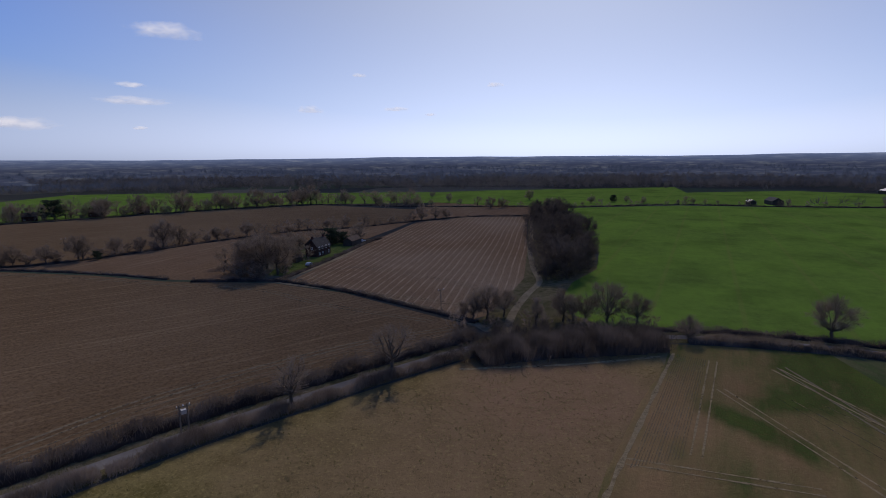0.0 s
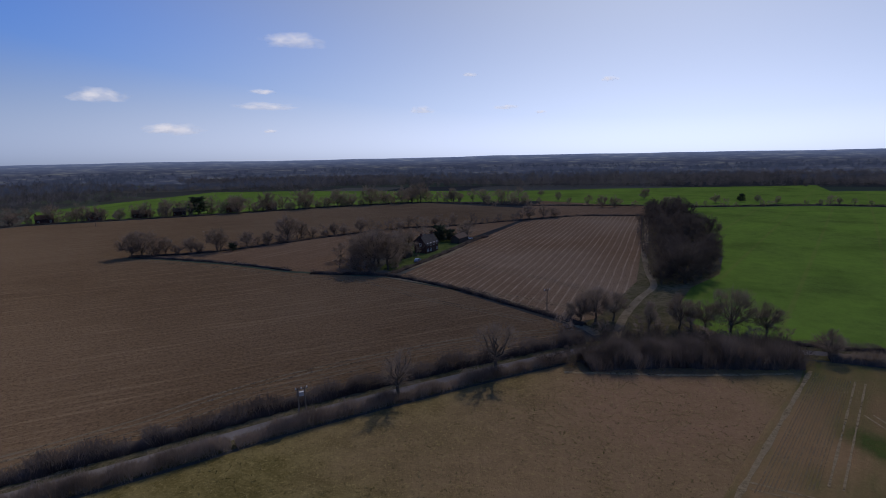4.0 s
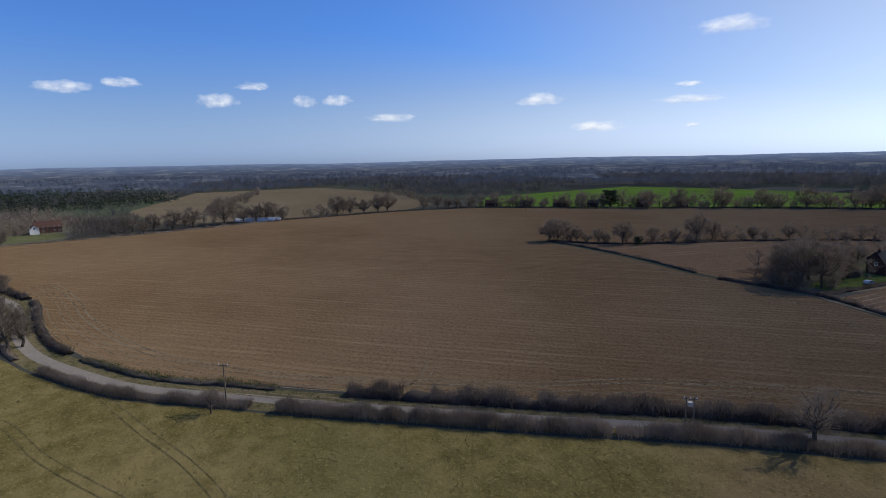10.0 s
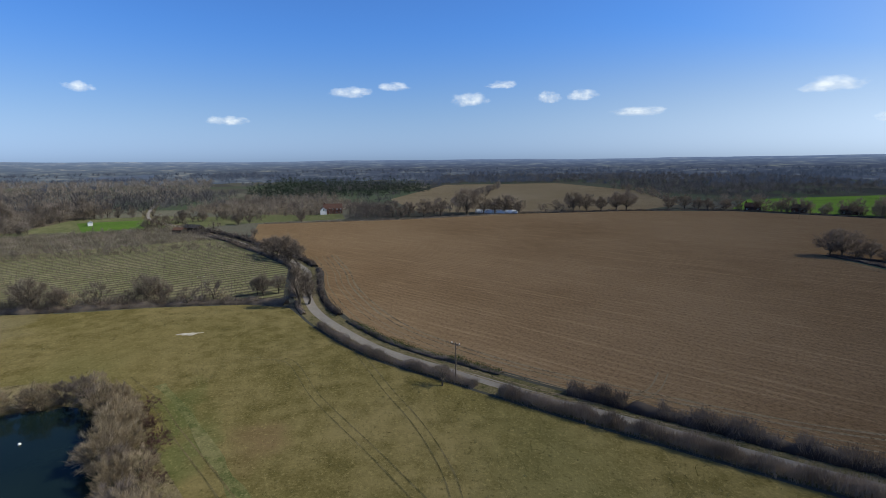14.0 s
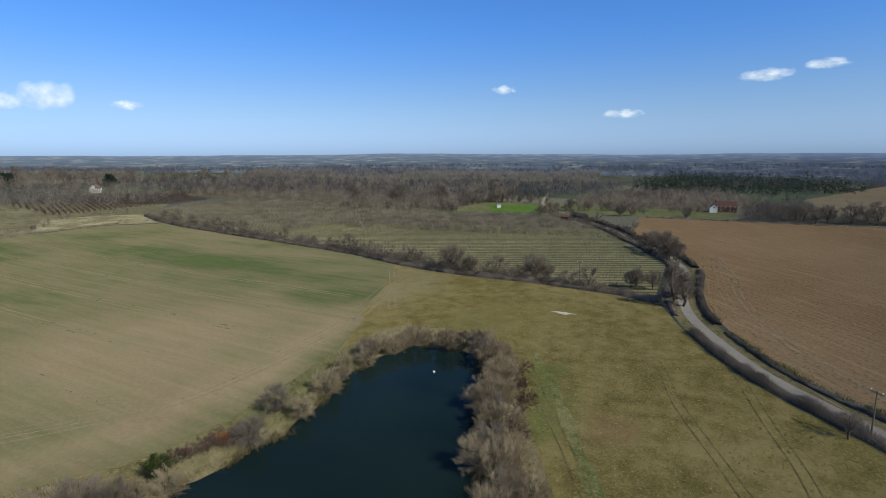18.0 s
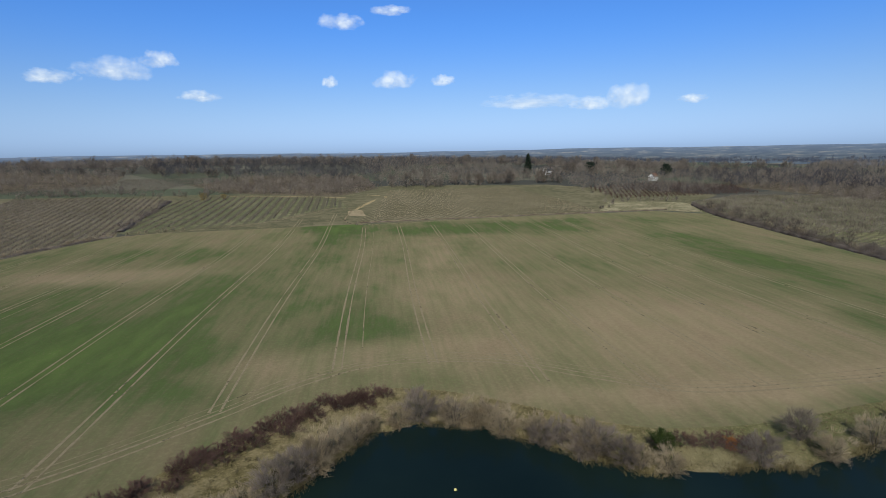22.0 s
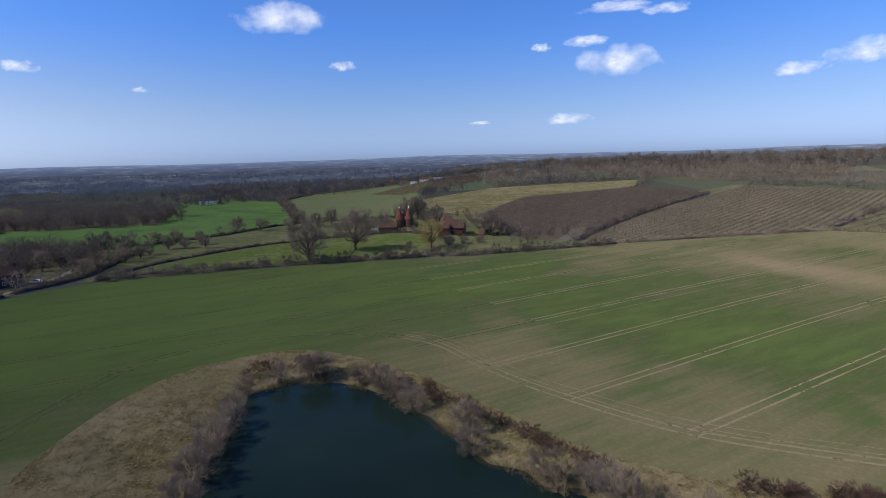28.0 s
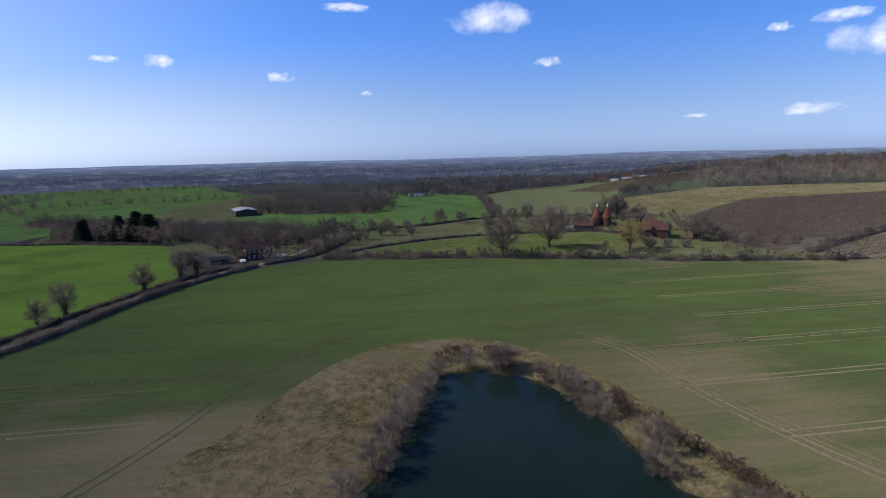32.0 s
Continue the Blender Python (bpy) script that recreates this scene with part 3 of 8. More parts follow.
region("verge", "rough grass under a strip of trees", VERGE, [(8, 141), (16, 133), (60, 131), (44, 150), (48, 190), (64, 212), (86, 322), (106, 470), (66, 412), (42, 263), (30, 195), (14, 152)])
region("field", "bare brown corner behind a striped field", SOIL_REST, [(-26, 388), (19, 410), (66, 410), (110, 478), (60, 500), (-7, 550), (-26, 475)])
region("field", "large bright green field of winter wheat", WHEAT,
     [(110, 476), (216, 490), (304, 462), (375, 444), (430, 330), (353, 231), (318, 116), (236, 84)] +
     upto(side(ROAD, -5.5), 220, 40) + [(36, 150), (40, 172), (47, 189), (62, 211), (73, 246), (85, 321)])
region("field", "long green field in front of far woods", WHEAT,
     [(-415, 344), (-506, 438), (-514, 733), (-399, 750), (-180, 727), (-10, 721), (60, 747), (212, 768), (341, 786), (303, 664),
      (443, 679), (506, 607), (417, 500), (376, 453), (304, 471), (216, 499), (110, 485), (60, 500), (-7, 550), (-128, 540), (-200, 500), (-300, 408)])
region("field", "green field beyond a line of hedges", WHEAT_DULL,
     [(353, 240), (440, 330), (611, 396), (704, 454), (900, 500), (1100, 330), (794, 166), (593, 212), (480, 190), (420, 205)])
region("field", "far green field in front of the plain", WHEAT_DULL, [(704, 460), (900, 506), (1110, 334), (1240, 300), (1260, 480), (1080, 700), (820, 640)])
region("meadow", "rough grass round a brick house and its copse", MEADOW, [(250, 26), (262, 44), (300, 112), (345, 132), (334, 160), (352, 212), (420, 228), (485, 195), (510, 120), (430, 60), (400, 40), (345, 28), (362, -30), (398, -90), (378, -168), (330, -205), (300, -123), (304, -60), (281, -8)])
region("meadow", "rough garden grass round an oast house", MEADOW, [(190, -200), (205, -128), (218, -108), (236, -58), (262, -100), (300, -123), (345, -125), (362, -190), (332, -207), (240, -177), (213, -182)])
region("field", "sloping green field beside a copse", WHEAT_DULL,
     [(312, 22), (345, 44), (384, 84), (400, 112), (430, 116), (505, 108), (484, 55), (471, 3), (550, -10), (640, -20), (780, -30), (636, -127), (395, -87), (360, -30)])
region("field", "pale green field in front of distant houses", CROP_FAR,
     [(396, -92), (640, -130), (726, -184), (770, -330), (733, -380), (375, -165)])
region("field", "young corn coming up patchily with bare earth between", CROP,
     [(-183, -121), (-195, -163), (-207, -252), (-214, -330), (-188, -350), (-152, -346), (-69, -340), (16, -328), (22, -392), (36, -400), (75, -342),
      (144, -304), (177, -230), (188, -203), (207, -126), (232, -60), (248, 20), (240, 45)] +
     upto(south, 232, 53) + [(40, 122), (48, 110), (36, 92), (23, 70), (19, 62), (30, 35), (66, 36), (88, 27), (110, 16), (-30, -60), (-118, -90), (-146, -96)])
region("field", "corner of young corn scored by pale wheel marks", CROP_CORNER, [(19, 62), (30, 35), (58, 38), (74, 56), (84, 80)] + upto(south, 92, 53) + [(48, 110), (36, 92), (23, 70)])
region("field_margin", "trodden grass at a field's corner", PASTURE, [(-185, -125), (-182, -88), (-170, -88), (-140, -88), (-110, -82), (-120, -94), (-146, -104), (-170, -116)])
region("pasture", "olive green pasture of short worn grass", PASTURE,
     upto(south, 53, -160) + [(-168, -17), (-175, -31), (-178, -60), (-177, -93), (-172, -101), (-146, -96), (-118, -90), (-104, -84), (0, -40), (66, 34), (30, 35), (19, 62),
                            (23, 70), (36, 92), (48, 110)])
region("pond_bank", "rough bank of pale dead grass round a pond", ROUGH,
     curve([(74, 33), (88, 26), (105, 18), (119, 8), (127, -5), (126, -26), (109, -40), (93, -46), (72, -51), (56, -55), (42, -64), (31, -76),
            (19, -86), (6, -97), (-10, -95), (-27, -85), (-40, -77), (-50, -75), (-65, -75), (-90, -79), (-112, -78), (-119, -70),
            (-117, -54), (-107, -40), (-83, -29), (-67, -20), (-40, -6), (0, 8), (40, 16)], 4, True))
region("pond_bed", "dark muddy bed of the pond", MUD, POND)
region("orchard_floor", "grass under rows of young fruit trees", ORCHARD_GRASS,
     [(-181, -20), (-236, -23), (-330, -66), (-400, -113), (-372, -194), (-380, -314), (-400, -400), (-300, -420), (-233, -385), (-214, -330), (-207, -252),
      (-195, -163), (-183, -121), (-178, -60)])
region("field", "small green meadow beside the lane", MEADOW, [(-400, -98), (-420, -70), (-430, 4), (-470, 2), (-492, -60), (-480, -100), (-430, -118)])
region("meadow", "rough grass between orchard and wood", MEADOW, [(-376, -200), (-372, -194), (-400, -113), (-430, -118), (-480, -100), (-500, -150), (-490, -216), (-396, -214), (-382, -300)])
region("field", "small bright green plot behind the orchard", WHEAT, [(-392, -170), (-412, -137), (-470, -150), (-455, -200)])
region("field", "pale brown bare field beyond a row of trees", SOIL_PALE, [(-440, 160), (-428, 262), (-470, 330), (-700, 420), (-980, 420), (-1000, 200), (-640, 60), (-470, 70)])
region("lake", "distant lake shining between woods", LAKE, [(-1780, -560), (-1700, -720), (-2050, -860), (-2250, -690)])
region("hillside", "dull grassy hillside between orchards", HILL, [(-245, -385), (-290, -430), (-170, -535), (-10, -548), (60, -500), (150, -490), (300, -462), (300, -410), (140, -310), (16, -330), (-152, -348)])
region("orchard_floor", "grassy orchard slope with rows of low trees", SLOPE_GRASS,
     [(207, -187), (229, -238), (260, -319), (276, -405), (290, -455), (226, -470), (174, -462), (150, -320), (144, -306), (177, -232), (188, -205)])
region("orchard_floor", "grassy orchard block with clear rows of trees", ROW_GRASS, [(148, -312), (167, -448), (130, -475), (36, -458), (24, -402), (40, -404), (75, -345)])
region("orchard_floor", "pale vineyard slope with fine rows of posts", VINE_GRASS, [(16, -332), (4, -400), (-7, -508), (-127, -518), (-150, -420), (-152, -350), (-69, -343)])
region("field", "dark brown bare plot beside the orchard", PLOT, [(237, -213), (241, -256), (271, -352), (284, -404), (360, -408), (395, -300), (330, -205), (240, -175), (213, -180)])
region("field", "old yellowish green grassland on the slope", STUBBLE, [(396, -296), (362, -402), (394, -453), (453, -394), (500, -330), (490, -240), (400, -195), (334, -203)])
region("meadow", "green paddock in front of the oast house", PADDOCK, [(257, 16), (281, -8), (304, -60), (300, -123), (262, -150), (244, -115), (236, -60)])
region("bare_corner", "pale bare earth where a farm track meets the field", MUD, [(10, -362), (22, -366), (24, -388), (14, -392)])
region("waste_ground", "pale trampled earth at a field corner", WASTE, [(-152, -356), (-180, -405), (-213, -397), (-236, -384), (-216, -335), (-190, -353)])
for floor in ([(505, 106), (484, 55), (471, 3), (550, -10), (660, 36), (720, 96), (600, 146)], [(344, 125), (300, 84), (296, 58), (304, 30), (330, 32), (362, 60), (384, 112)],
              [(334, 158), (352, 205), (420, 226), (470, 290), (520, 300), (470, 185), (455, 140), (400, 125), (345, 132)], [(-470, -18), (-500, -100), (-560, -150), (-700, -140), (-690, -10), (-560, 30)],
              [(-396, -212), (-378, -375), (-345, -480), (-400, -640), (-560, -640), (-700, -500), (-690, -260), (-560, -215), (-470, -214)],
              [(140, -500), (37, -470), (2, -525), (20, -640), (150, -640), (190, -560)], [(330, -488), (262, -560), (285, -640), (420, -650), (640, -640), (640, -560), (520, -488), (420, -470)]):
    region("wood_floor", "brown leaf litter under bare trees", LITTER, floor)
region("lawn", "bright green garden lawn before a farmhouse", PADDOCK, [(-70, 206), (-62, 202), (-52, 244), (-46, 284), (-56, 290), (-74, 262)])
# the pale mud colour stands in for bright glints on the wet track
region("driveway", "wet muddy track beside a strip of trees", MUD, strip(DRIVE, 1.2))
region("driveway", "pale gravel drive to a farmhouse", MUD, strip(GARDEN_DRIVE, 1.5))
region("verge", "grass verges along the lane", VERGE, strip(ROAD, 4.6))
region("road", "narrow grey country lane with worn asphalt", ASPHALT, strip(ROAD, 1.5))


def build_ground():
    rng = np.random.default_rng(3)
    verts, faces = [], []
    n = 160
    ring = [(4850 * math.sin(2 * math.pi * i / n), 4850 * math.cos(2 * math.pi * i / n)) for i in range(n)]
    for poly in [ring] + [q[3] for q in REGIONS]:
        if sum(a[0] * b[1] - b[0] * a[1] for a, b in zip(poly, poly[1:] + poly[:1])) < 0:
            poly = poly[::-1]
        faces.append(list(range(len(verts), len(verts) + len(poly))))
        verts += [Vector(p) for p in poly]
    r = 30.0
    while r < 4700:
        k = int(min(150, max(24, 2 * math.pi * r / 14)))
        for i in range(k):
            a = 2 * math.pi * (i + rng.uniform(0.2, 0.8)) / k
            verts.append(Vector((r * math.sin(a), r * math.cos(a))))
        r *= 1.055 if r < 1500 else 1.03
    vs, _, fs, _, _, _ = geometry.delaunay_2d_cdt(verts, [], faces, 1, 0.02)
    xs, ys = np.array([v.x for v in vs]), np.array([v.y for v in vs])
    zs = level(xs, ys)
    idx = np.array([list(f) for f in fs])
    mx, my = xs[idx].mean(1), ys[idx].mean(1)
    owner = np.zeros(len(fs), int)
    for k, q in enumerate(REGIONS):
        owner[inside(mx, my, q[3])] = k + 1
    owner[(owner == 0) & (np.hypot(mx, my) > 1300)] = -1
    split = {}
    for face, own in zip(fs, owner):
        split.setdefault(int(own), []).append(face)
    for key, tris in split.items():
        if key < 1:
            name, label, mat = (("ground", "wide farmland reaching to the horizon", LAND), ("backdrop", "distant plain and low hills hazed blue by their own glow", FAR))[-key]
        else:
            name, label, mat = REGIONS[key - 1][:3]
        used = sorted({i for t in tris for i in t})
        at = {v: i for i, v in enumerate(used)}
        me = bpy.data.meshes.new(name)
        me.from_pydata([(xs[i], ys[i], zs[i]) for i in used], [], [[at[i] for i in t] for t in tris])
        me.materials.append(mat)
        me.polygons.foreach_set("use_smooth", [True] * len(me.polygons))
        tagged(new(name, me), label, name.replace("_", " "), kind="structure")


build_ground()

water_mat = Nodes("pond_water", 0.1, 0.045)
wp = water_mat.pos()
water_mat.bump(water_mat.mix(0.4, water_mat.noise(wp, 0.8, 3), water_mat.noise(wp, 5, 3)), 0.05, 0.35)
water_mat.done(water_mat.ramp(water_mat.noise(wp, 30, 3), (0.3, (0.006, 0.013, 0.012)), (0.7, (0.011, 0.021, 0.017))))
me = bpy.data.meshes.new("water")
shore = [Vector((*p, WATER_Z)) for p in POND]
me.from_pydata([(x, y, WATER_Z) for x, y in POND], [], [t for t in geometry.tessellate_polygon([shore])])
me.materials.append(water_mat.m)
tagged(new("water", me), "dark still pond water with faint ripples", "pond", kind="structure")

# ---- plants: bare spring trees, hedges and woods ----
def shape(name, verts, tris, mats, slots=None):
    """A mesh of triangles from arrays."""
    verts, tris = np.asarray(verts, np.float32), np.asarray(tris, np.int32)
    me = bpy.data.meshes.new(name)
    me.vertices.add(len(verts))
    me.vertices.foreach_set("co", verts.ravel())
    me.loops.add(tris.size)
    me.loops.foreach_set("vertex_index", tris.ravel())
    me.polygons.add(len(tris))
    me.polygons.foreach_set("loop_start", np.arange(0, tris.size, 3, dtype=np.int32))
    for mat in mats:
        me.materials.append(mat)
    if slots is not None:
        me.polygons.foreach_set("material_index", np.asarray(slots, np.int32))
    me.update(calc_edges=True)
    return me


def part_of(name, me, parent, label=""):
    ob = new(name, me)
    ob.parent = parent
    return tagged(ob, label)


def blades(rng, base, way, length, width, out=None, loose=0.45):
    """Thin tapering blades, one triangle each; out: the way their faces turn, outwards from the crown."""
    n = len(base)
    way = way / (np.linalg.norm(way, axis=1, keepdims=True) + 1e-9)
    ref = rng.normal(size=(n, 3))
    if out is not None:
        ref = out / (np.linalg.norm(out, axis=1, keepdims=True) + 1e-9) + ref * loose
    across = np.cross(way, ref)
    across /= np.linalg.norm(across, axis=1, keepdims=True) + 1e-9
    w = (np.asarray(width) * 0.5)[:, None] * across
    v = np.stack([base - w, base + w, base + way * np.asarray(length)[:, None]], 1).reshape(-1, 3)
    return v, np.arange(3 * n).reshape(-1, 3)


def tubes(segments, sides=5):
    """Tapered limbs: (from, to, radius, radius)."""
    v, f = [], []
    for a, b, ra, rb in segments:
        d = (b - a).normalized()
        u = d.orthogonal().normalized()
        w = d.cross(u)
        k = len(v)
        for c, r in ((a, ra), (b, rb)):
            for i in range(sides):
                t = 2 * math.pi * i / sides
                v.append(c + u * (math.cos(t) * r) + w * (math.sin(t) * r))
        for i in range(sides):
            j = (i + 1) % sides
            f += [(k + i, k + j, k + sides + j), (k + i, k + sides + j, k + sides + i)]
    return [tuple(p) for p in v], f


def join(*pieces):
    vs, fs, n = [], [], 0
    for v, f in pieces:
        if len(v):
            vs.append(np.asarray(v, float)), fs.append(np.asarray(f, int) + n)
            n += len(v)
    return np.concatenate(vs), np.concatenate(fs)


def bare_tree(seed, width=0.9, low=0.2, limbs=8, ends=95, twigs=26, twig_len=1.0, twig_w=0.07, mat=None, stems=1, name="tree", droop=0.0, ivy=0, lumps=0.3, light=False):
    """A leafless tree 10 m high: trunk, limbs that fork towards the crown's ends, and fine twigs. width: of the crown, low: its foot (both of the height)."""
    rng = np.random.default_rng(seed)
    top, foot = 9.5, low * 10
    cz, rz, rx = (top + foot) / 2, (top - foot) / 2, width * 5
    u = rng.normal(size=(ends, 3))
    u /= np.linalg.norm(u, axis=1, keepdims=True)
    bump = 1 + lumps * (np.sin(u[:, 0] * 4 + seed) * np.sin(u[:, 1] * 4 + 2 * seed) + 0.6 * np.sin(u[:, 2] * 5 + 3 * seed))
    rad = rng.uniform(0.15, 1.0, ends) ** 0.5 * bump
    tips = np.array([0, 0, cz]) + u * rad[:, None] * np.array([rx, rx, rz])
    tips[:, 2] = foot + (tips[:, 2] - tips[:, 2].min()) / np.ptp(tips[:, 2]) * (9.4 - foot)
    segs, nodes = [], []                # (from, to, radius, radius, rank) and the points that branches may start from

    def limb(a, b, r0, r1, rank, steps=3, sag=0.12):
        p, d = np.array(a, float), np.array(b, float) - np.array(a, float)
        n = np.linalg.norm(d)
        last = p
        for i in range(1, steps + 1):
            t = i / steps
            q = p + d * t + rng.normal(size=3) * n * 0.05 * (i < steps) + np.array([0, 0, -sag * n * t * (1 - t) * 2])
            ra, rb = r0 + (r1 - r0) * (i - 1) / steps, r0 + (r1 - r0) * t
            segs.append((Vector(last), Vector(q), ra, rb, rank))
            nodes.append((q, rb))
            last = q
        return last

    if stems == 1:
        fork = max(foot + 0.5, 1.8)
        knee = limb((0, 0, -0.3), (rng.normal() * 0.15, rng.normal() * 0.15, fork), 0.34, 0.25, 0, 3, 0)
        limb(knee, (rng.normal() * 0.5, rng.normal() * 0.5, 8.0), 0.22, 0.05, 1, 4, 0)
        for i in range(limbs):
            t = 6.283 * (i + rng.uniform(-0.3, 0.3)) / limbs
            e = rng.uniform(0.45, 0.75)
            lift = rng.uniform(-0.45, 0.65)
            goal = (math.cos(t) * rx * e, math.sin(t) * rx * e, cz + lift * rz)
            limb((0, 0, fork * rng.uniform(0.8, 1.0) + max(0, lift) * 1.5), goal, 0.17, 0.05, 1, 3, 0.16)
    else:
        for i in range(stems):
            t = 6.283 * i / stems + rng.uniform(-0.3, 0.3)
            e = rng.uniform(0.2, 0.75)
            limb((math.cos(t) * 0.5, math.sin(t) * 0.5, -0.3), (math.cos(t) * rx * e, math.sin(t) * rx * e, rng.uniform(4, 8)), 0.12, 0.04, 1, 3, -0.12)
    at = np.array([q for q, _ in nodes])
    size = np.array([r for _, r in nodes])
    base, way = [], []
    for p in tips:
        cost = np.linalg.norm(at - p, axis=1) + np.where(at[:, 2] > p[2] + 0.3, 1.5, 0)
        j = int(np.argmin(cost))
        before = len(nodes)
        limb(at[j], p, min(size[j], 0.07), 0.02, 2, 2, 0.1)
        out = p - np.array([0, 0, cz * 0.75])
        out = out / np.linalg.norm(out)
        k = twigs
        base.append(at[j] + (p - at[j]) * rng.uniform(0.35, 1.08, (k, 1)) + rng.normal(size=(k, 3)) * 0.33)
        way.append(np.tile(out, (k, 1)) + rng.normal(size=(k, 3)) * (0.36 if light or stems > 1 else 0.5) + np.array([0, 0, (0.4 if stems == 1 else 0.7) - droop * 3]))
    base, way = np.concatenate(base), np.concatenate(way)
    n = len(base)
    crown = blades(rng, base, way, rng.uniform(0.5, 1.25, n) * twig_len, rng.uniform(0.6, 1.3, n) * twig_w, base - np.array([0, 0, cz * (0.75 if stems == 1 else 0.3)]))
    fine = ([], []) if light else tubes([q[:4] for q in segs if q[4] == 2], 3)
    thick = tubes([q[:4] for q in segs if q[4] < 2], 3 if light else 6)
    root = new(name)
    if ivy:
        h = rng.uniform(0.2, 6, ivy)
        a = rng.uniform(0, 6.283, ivy)
        b = np.stack([np.cos(a) * 0.45, np.sin(a) * 0.45, h], 1) + rng.normal(size=(ivy, 3)) * 0.25
        part_of("ivy", shape("ivy", *blades(rng, b, rng.normal(size=(ivy, 3)), rng.uniform(0.3, 0.5, ivy), rng.uniform(0.25, 0.4, ivy)), [EVERGREEN]), root, "dark evergreen ivy")
    part_of("trunk", shape("trunk", *thick, [BARK]), root)
    part_of("crown", shape("crown", *join(crown, fine), [mat or TWIG]), root)
    return root


def conifer(seed, height=10.0, radius=2.0, n=1500, column=0.0, name="conifer_tree"):
    """An evergreen: a straight trunk and whorls of hanging needle sprays."""
    rng = np.random.default_rng(seed)
    t = rng.uniform(0, 1, n) ** 1.25
    r = radius * (1 - t) ** (0.35 if column else 0.85) * rng.uniform(0.35, 1.05, n) * (1 + 0.18 * np.sin(t * 44))
    a = rng.uniform(0, 6.283, n)
    base = np.stack([r * np.cos(a), r * np.sin(a), 0.06 * height + t * height * 0.93], 1)
    way = np.stack([np.cos(a), np.sin(a), np.full(n, 0.9 if column else -0.25)], 1) + rng.normal(size=(n, 3)) * 0.35
    root = new(name)
    part_of("trunk", shape("trunk", *tubes([(Vector((0, 0, -0.3)), Vector((0, 0, height * 0.95)), 0.22, 0.03)], 6), [BARK]), root)
    part_of("crown", shape("crown", *blades(rng, base, way, rng.uniform(0.5, 1.1, n), rng.uniform(0.25, 0.6, n)), [NEEDLE]), root)
    return root


def cedar(seed, height=10.0, mat=None, flat=True, name="cedar_tree"):
    """A spreading evergreen with flat tiers."""
    rng = np.random.default_rng(seed)
    root = new(name)
    limbs = [(Vector((0, 0, -0.3)), Vector((0.2, 0, height * 0.9)), 0.45, 0.1)]
    bs, ws = [], []
    for tier in range(9):
        z = height * (0.22 + 0.76 * tier / 8)
        reach_out = height * (0.5 if tier < 6 else 0.3) * rng.uniform(0.7, 1.05)
        for k in range(4):
            a = rng.uniform(0, 6.283)
            e = Vector((math.cos(a) * reach_out, math.sin(a) * reach_out, z + 0.4))
            limbs.append((Vector((0, 0, z - 0.6)), e, 0.1, 0.03))
            m = 70
            t = rng.uniform(0.3, 1.1, (m, 1))
            c = np.array(tuple(e)) * t + np.array([0, 0, z - 0.6]) * (1 - t)
            bs.append(c + rng.normal(size=(m, 3)) * np.array([0.75, 0.75, 0.22 if flat else 0.6]))
            ws.append(rng.normal(size=(m, 3)) * np.array([1, 1, 0.3 if flat else 1]))
    b, w = np.concatenate(bs), np.concatenate(ws)
    part_of("trunk", shape("trunk", *tubes(limbs, 5), [BARK]), root)
    part_of("crown", shape("crown", *blades(rng, b, w, rng.uniform(0.5, 1.0, len(b)), rng.uniform(0.35, 0.7, len(b))), [mat or NEEDLE]), root)
    return root


def place(kinds, spots, label, group="", category="tree", seed=1, wide=1.0):
    """Sets a tree of one of the kinds, scaled to its height, at each (x, y, height)."""
    rng = random.Random(seed)
    for x, y, h in spots:
        src = rng.choice(kinds)
        s = h / 10.0
        sw = s * wide * rng.uniform(0.9, 1.15)
        m = Matrix.Translation((x, y, float(level([x], [y])[0]) - 0.1)) @ Matrix.Rotation(rng.uniform(0, 6.28), 4, "Z") @ Matrix.Diagonal((sw, sw, s, 1))
        tagged(copy_thing(src, m), label, category, group)


def retire(things):
    """Takes the patterns themselves away once they are copied."""
    for t in things:
        for o in (*t.children_recursive, t):
            bpy.data.objects.remove(o)


OAKS = [bare_tree(11 + i, 0.82 + 0.05 * i, 0.18 + 0.02 * i, 9, 130, 32, 1.15, 0.06, lumps=0.18) for i in range(4)]
OAKS_FAR = [bare_tree(21 + i, 0.8 + 0.07 * i, 0.15, 8, 90, 26, 1.3, 0.09, lumps=0.2) for i in range(4)]
OAKS_WIDE = [bare_tree(31 + i, 1.0, 0.15, 11, 150, 32, 1.15, 0.06, lumps=0.16) for i in range(2)]
SLENDER = [bare_tree(51 + i, 0.45, 0.2, 6, 80, 28, 1.1, 0.06, lumps=0.2) for i in range(3)]
GNARLED = [bare_tree(61 + i, 0.72, 0.3, 8, 75, 24, 0.9, 0.055, lumps=0.4) for i in range(2)]
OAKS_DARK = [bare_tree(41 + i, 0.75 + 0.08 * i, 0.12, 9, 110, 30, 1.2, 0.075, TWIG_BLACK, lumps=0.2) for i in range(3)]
IVY_TREES = [bare_tree(71 + i, 0.8, 0.2, 9, 120, 30, 1.15, 0.06, ivy=500, lumps=0.2) for i in range(2)]
BUSHES = [bare_tree(81 + i, 1.15, 0.04, 0, 100, 32, 1.35, 0.085, TWIG_TAN, 12, "bush", lumps=0.14) for i in range(4)]
BUSHES_GREY = [bare_tree(91 + i, 1.2, 0.04, 0, 100, 32, 1.35, 0.085, TWIG_GREY, 12, "bush", lumps=0.14) for i in range(3)]
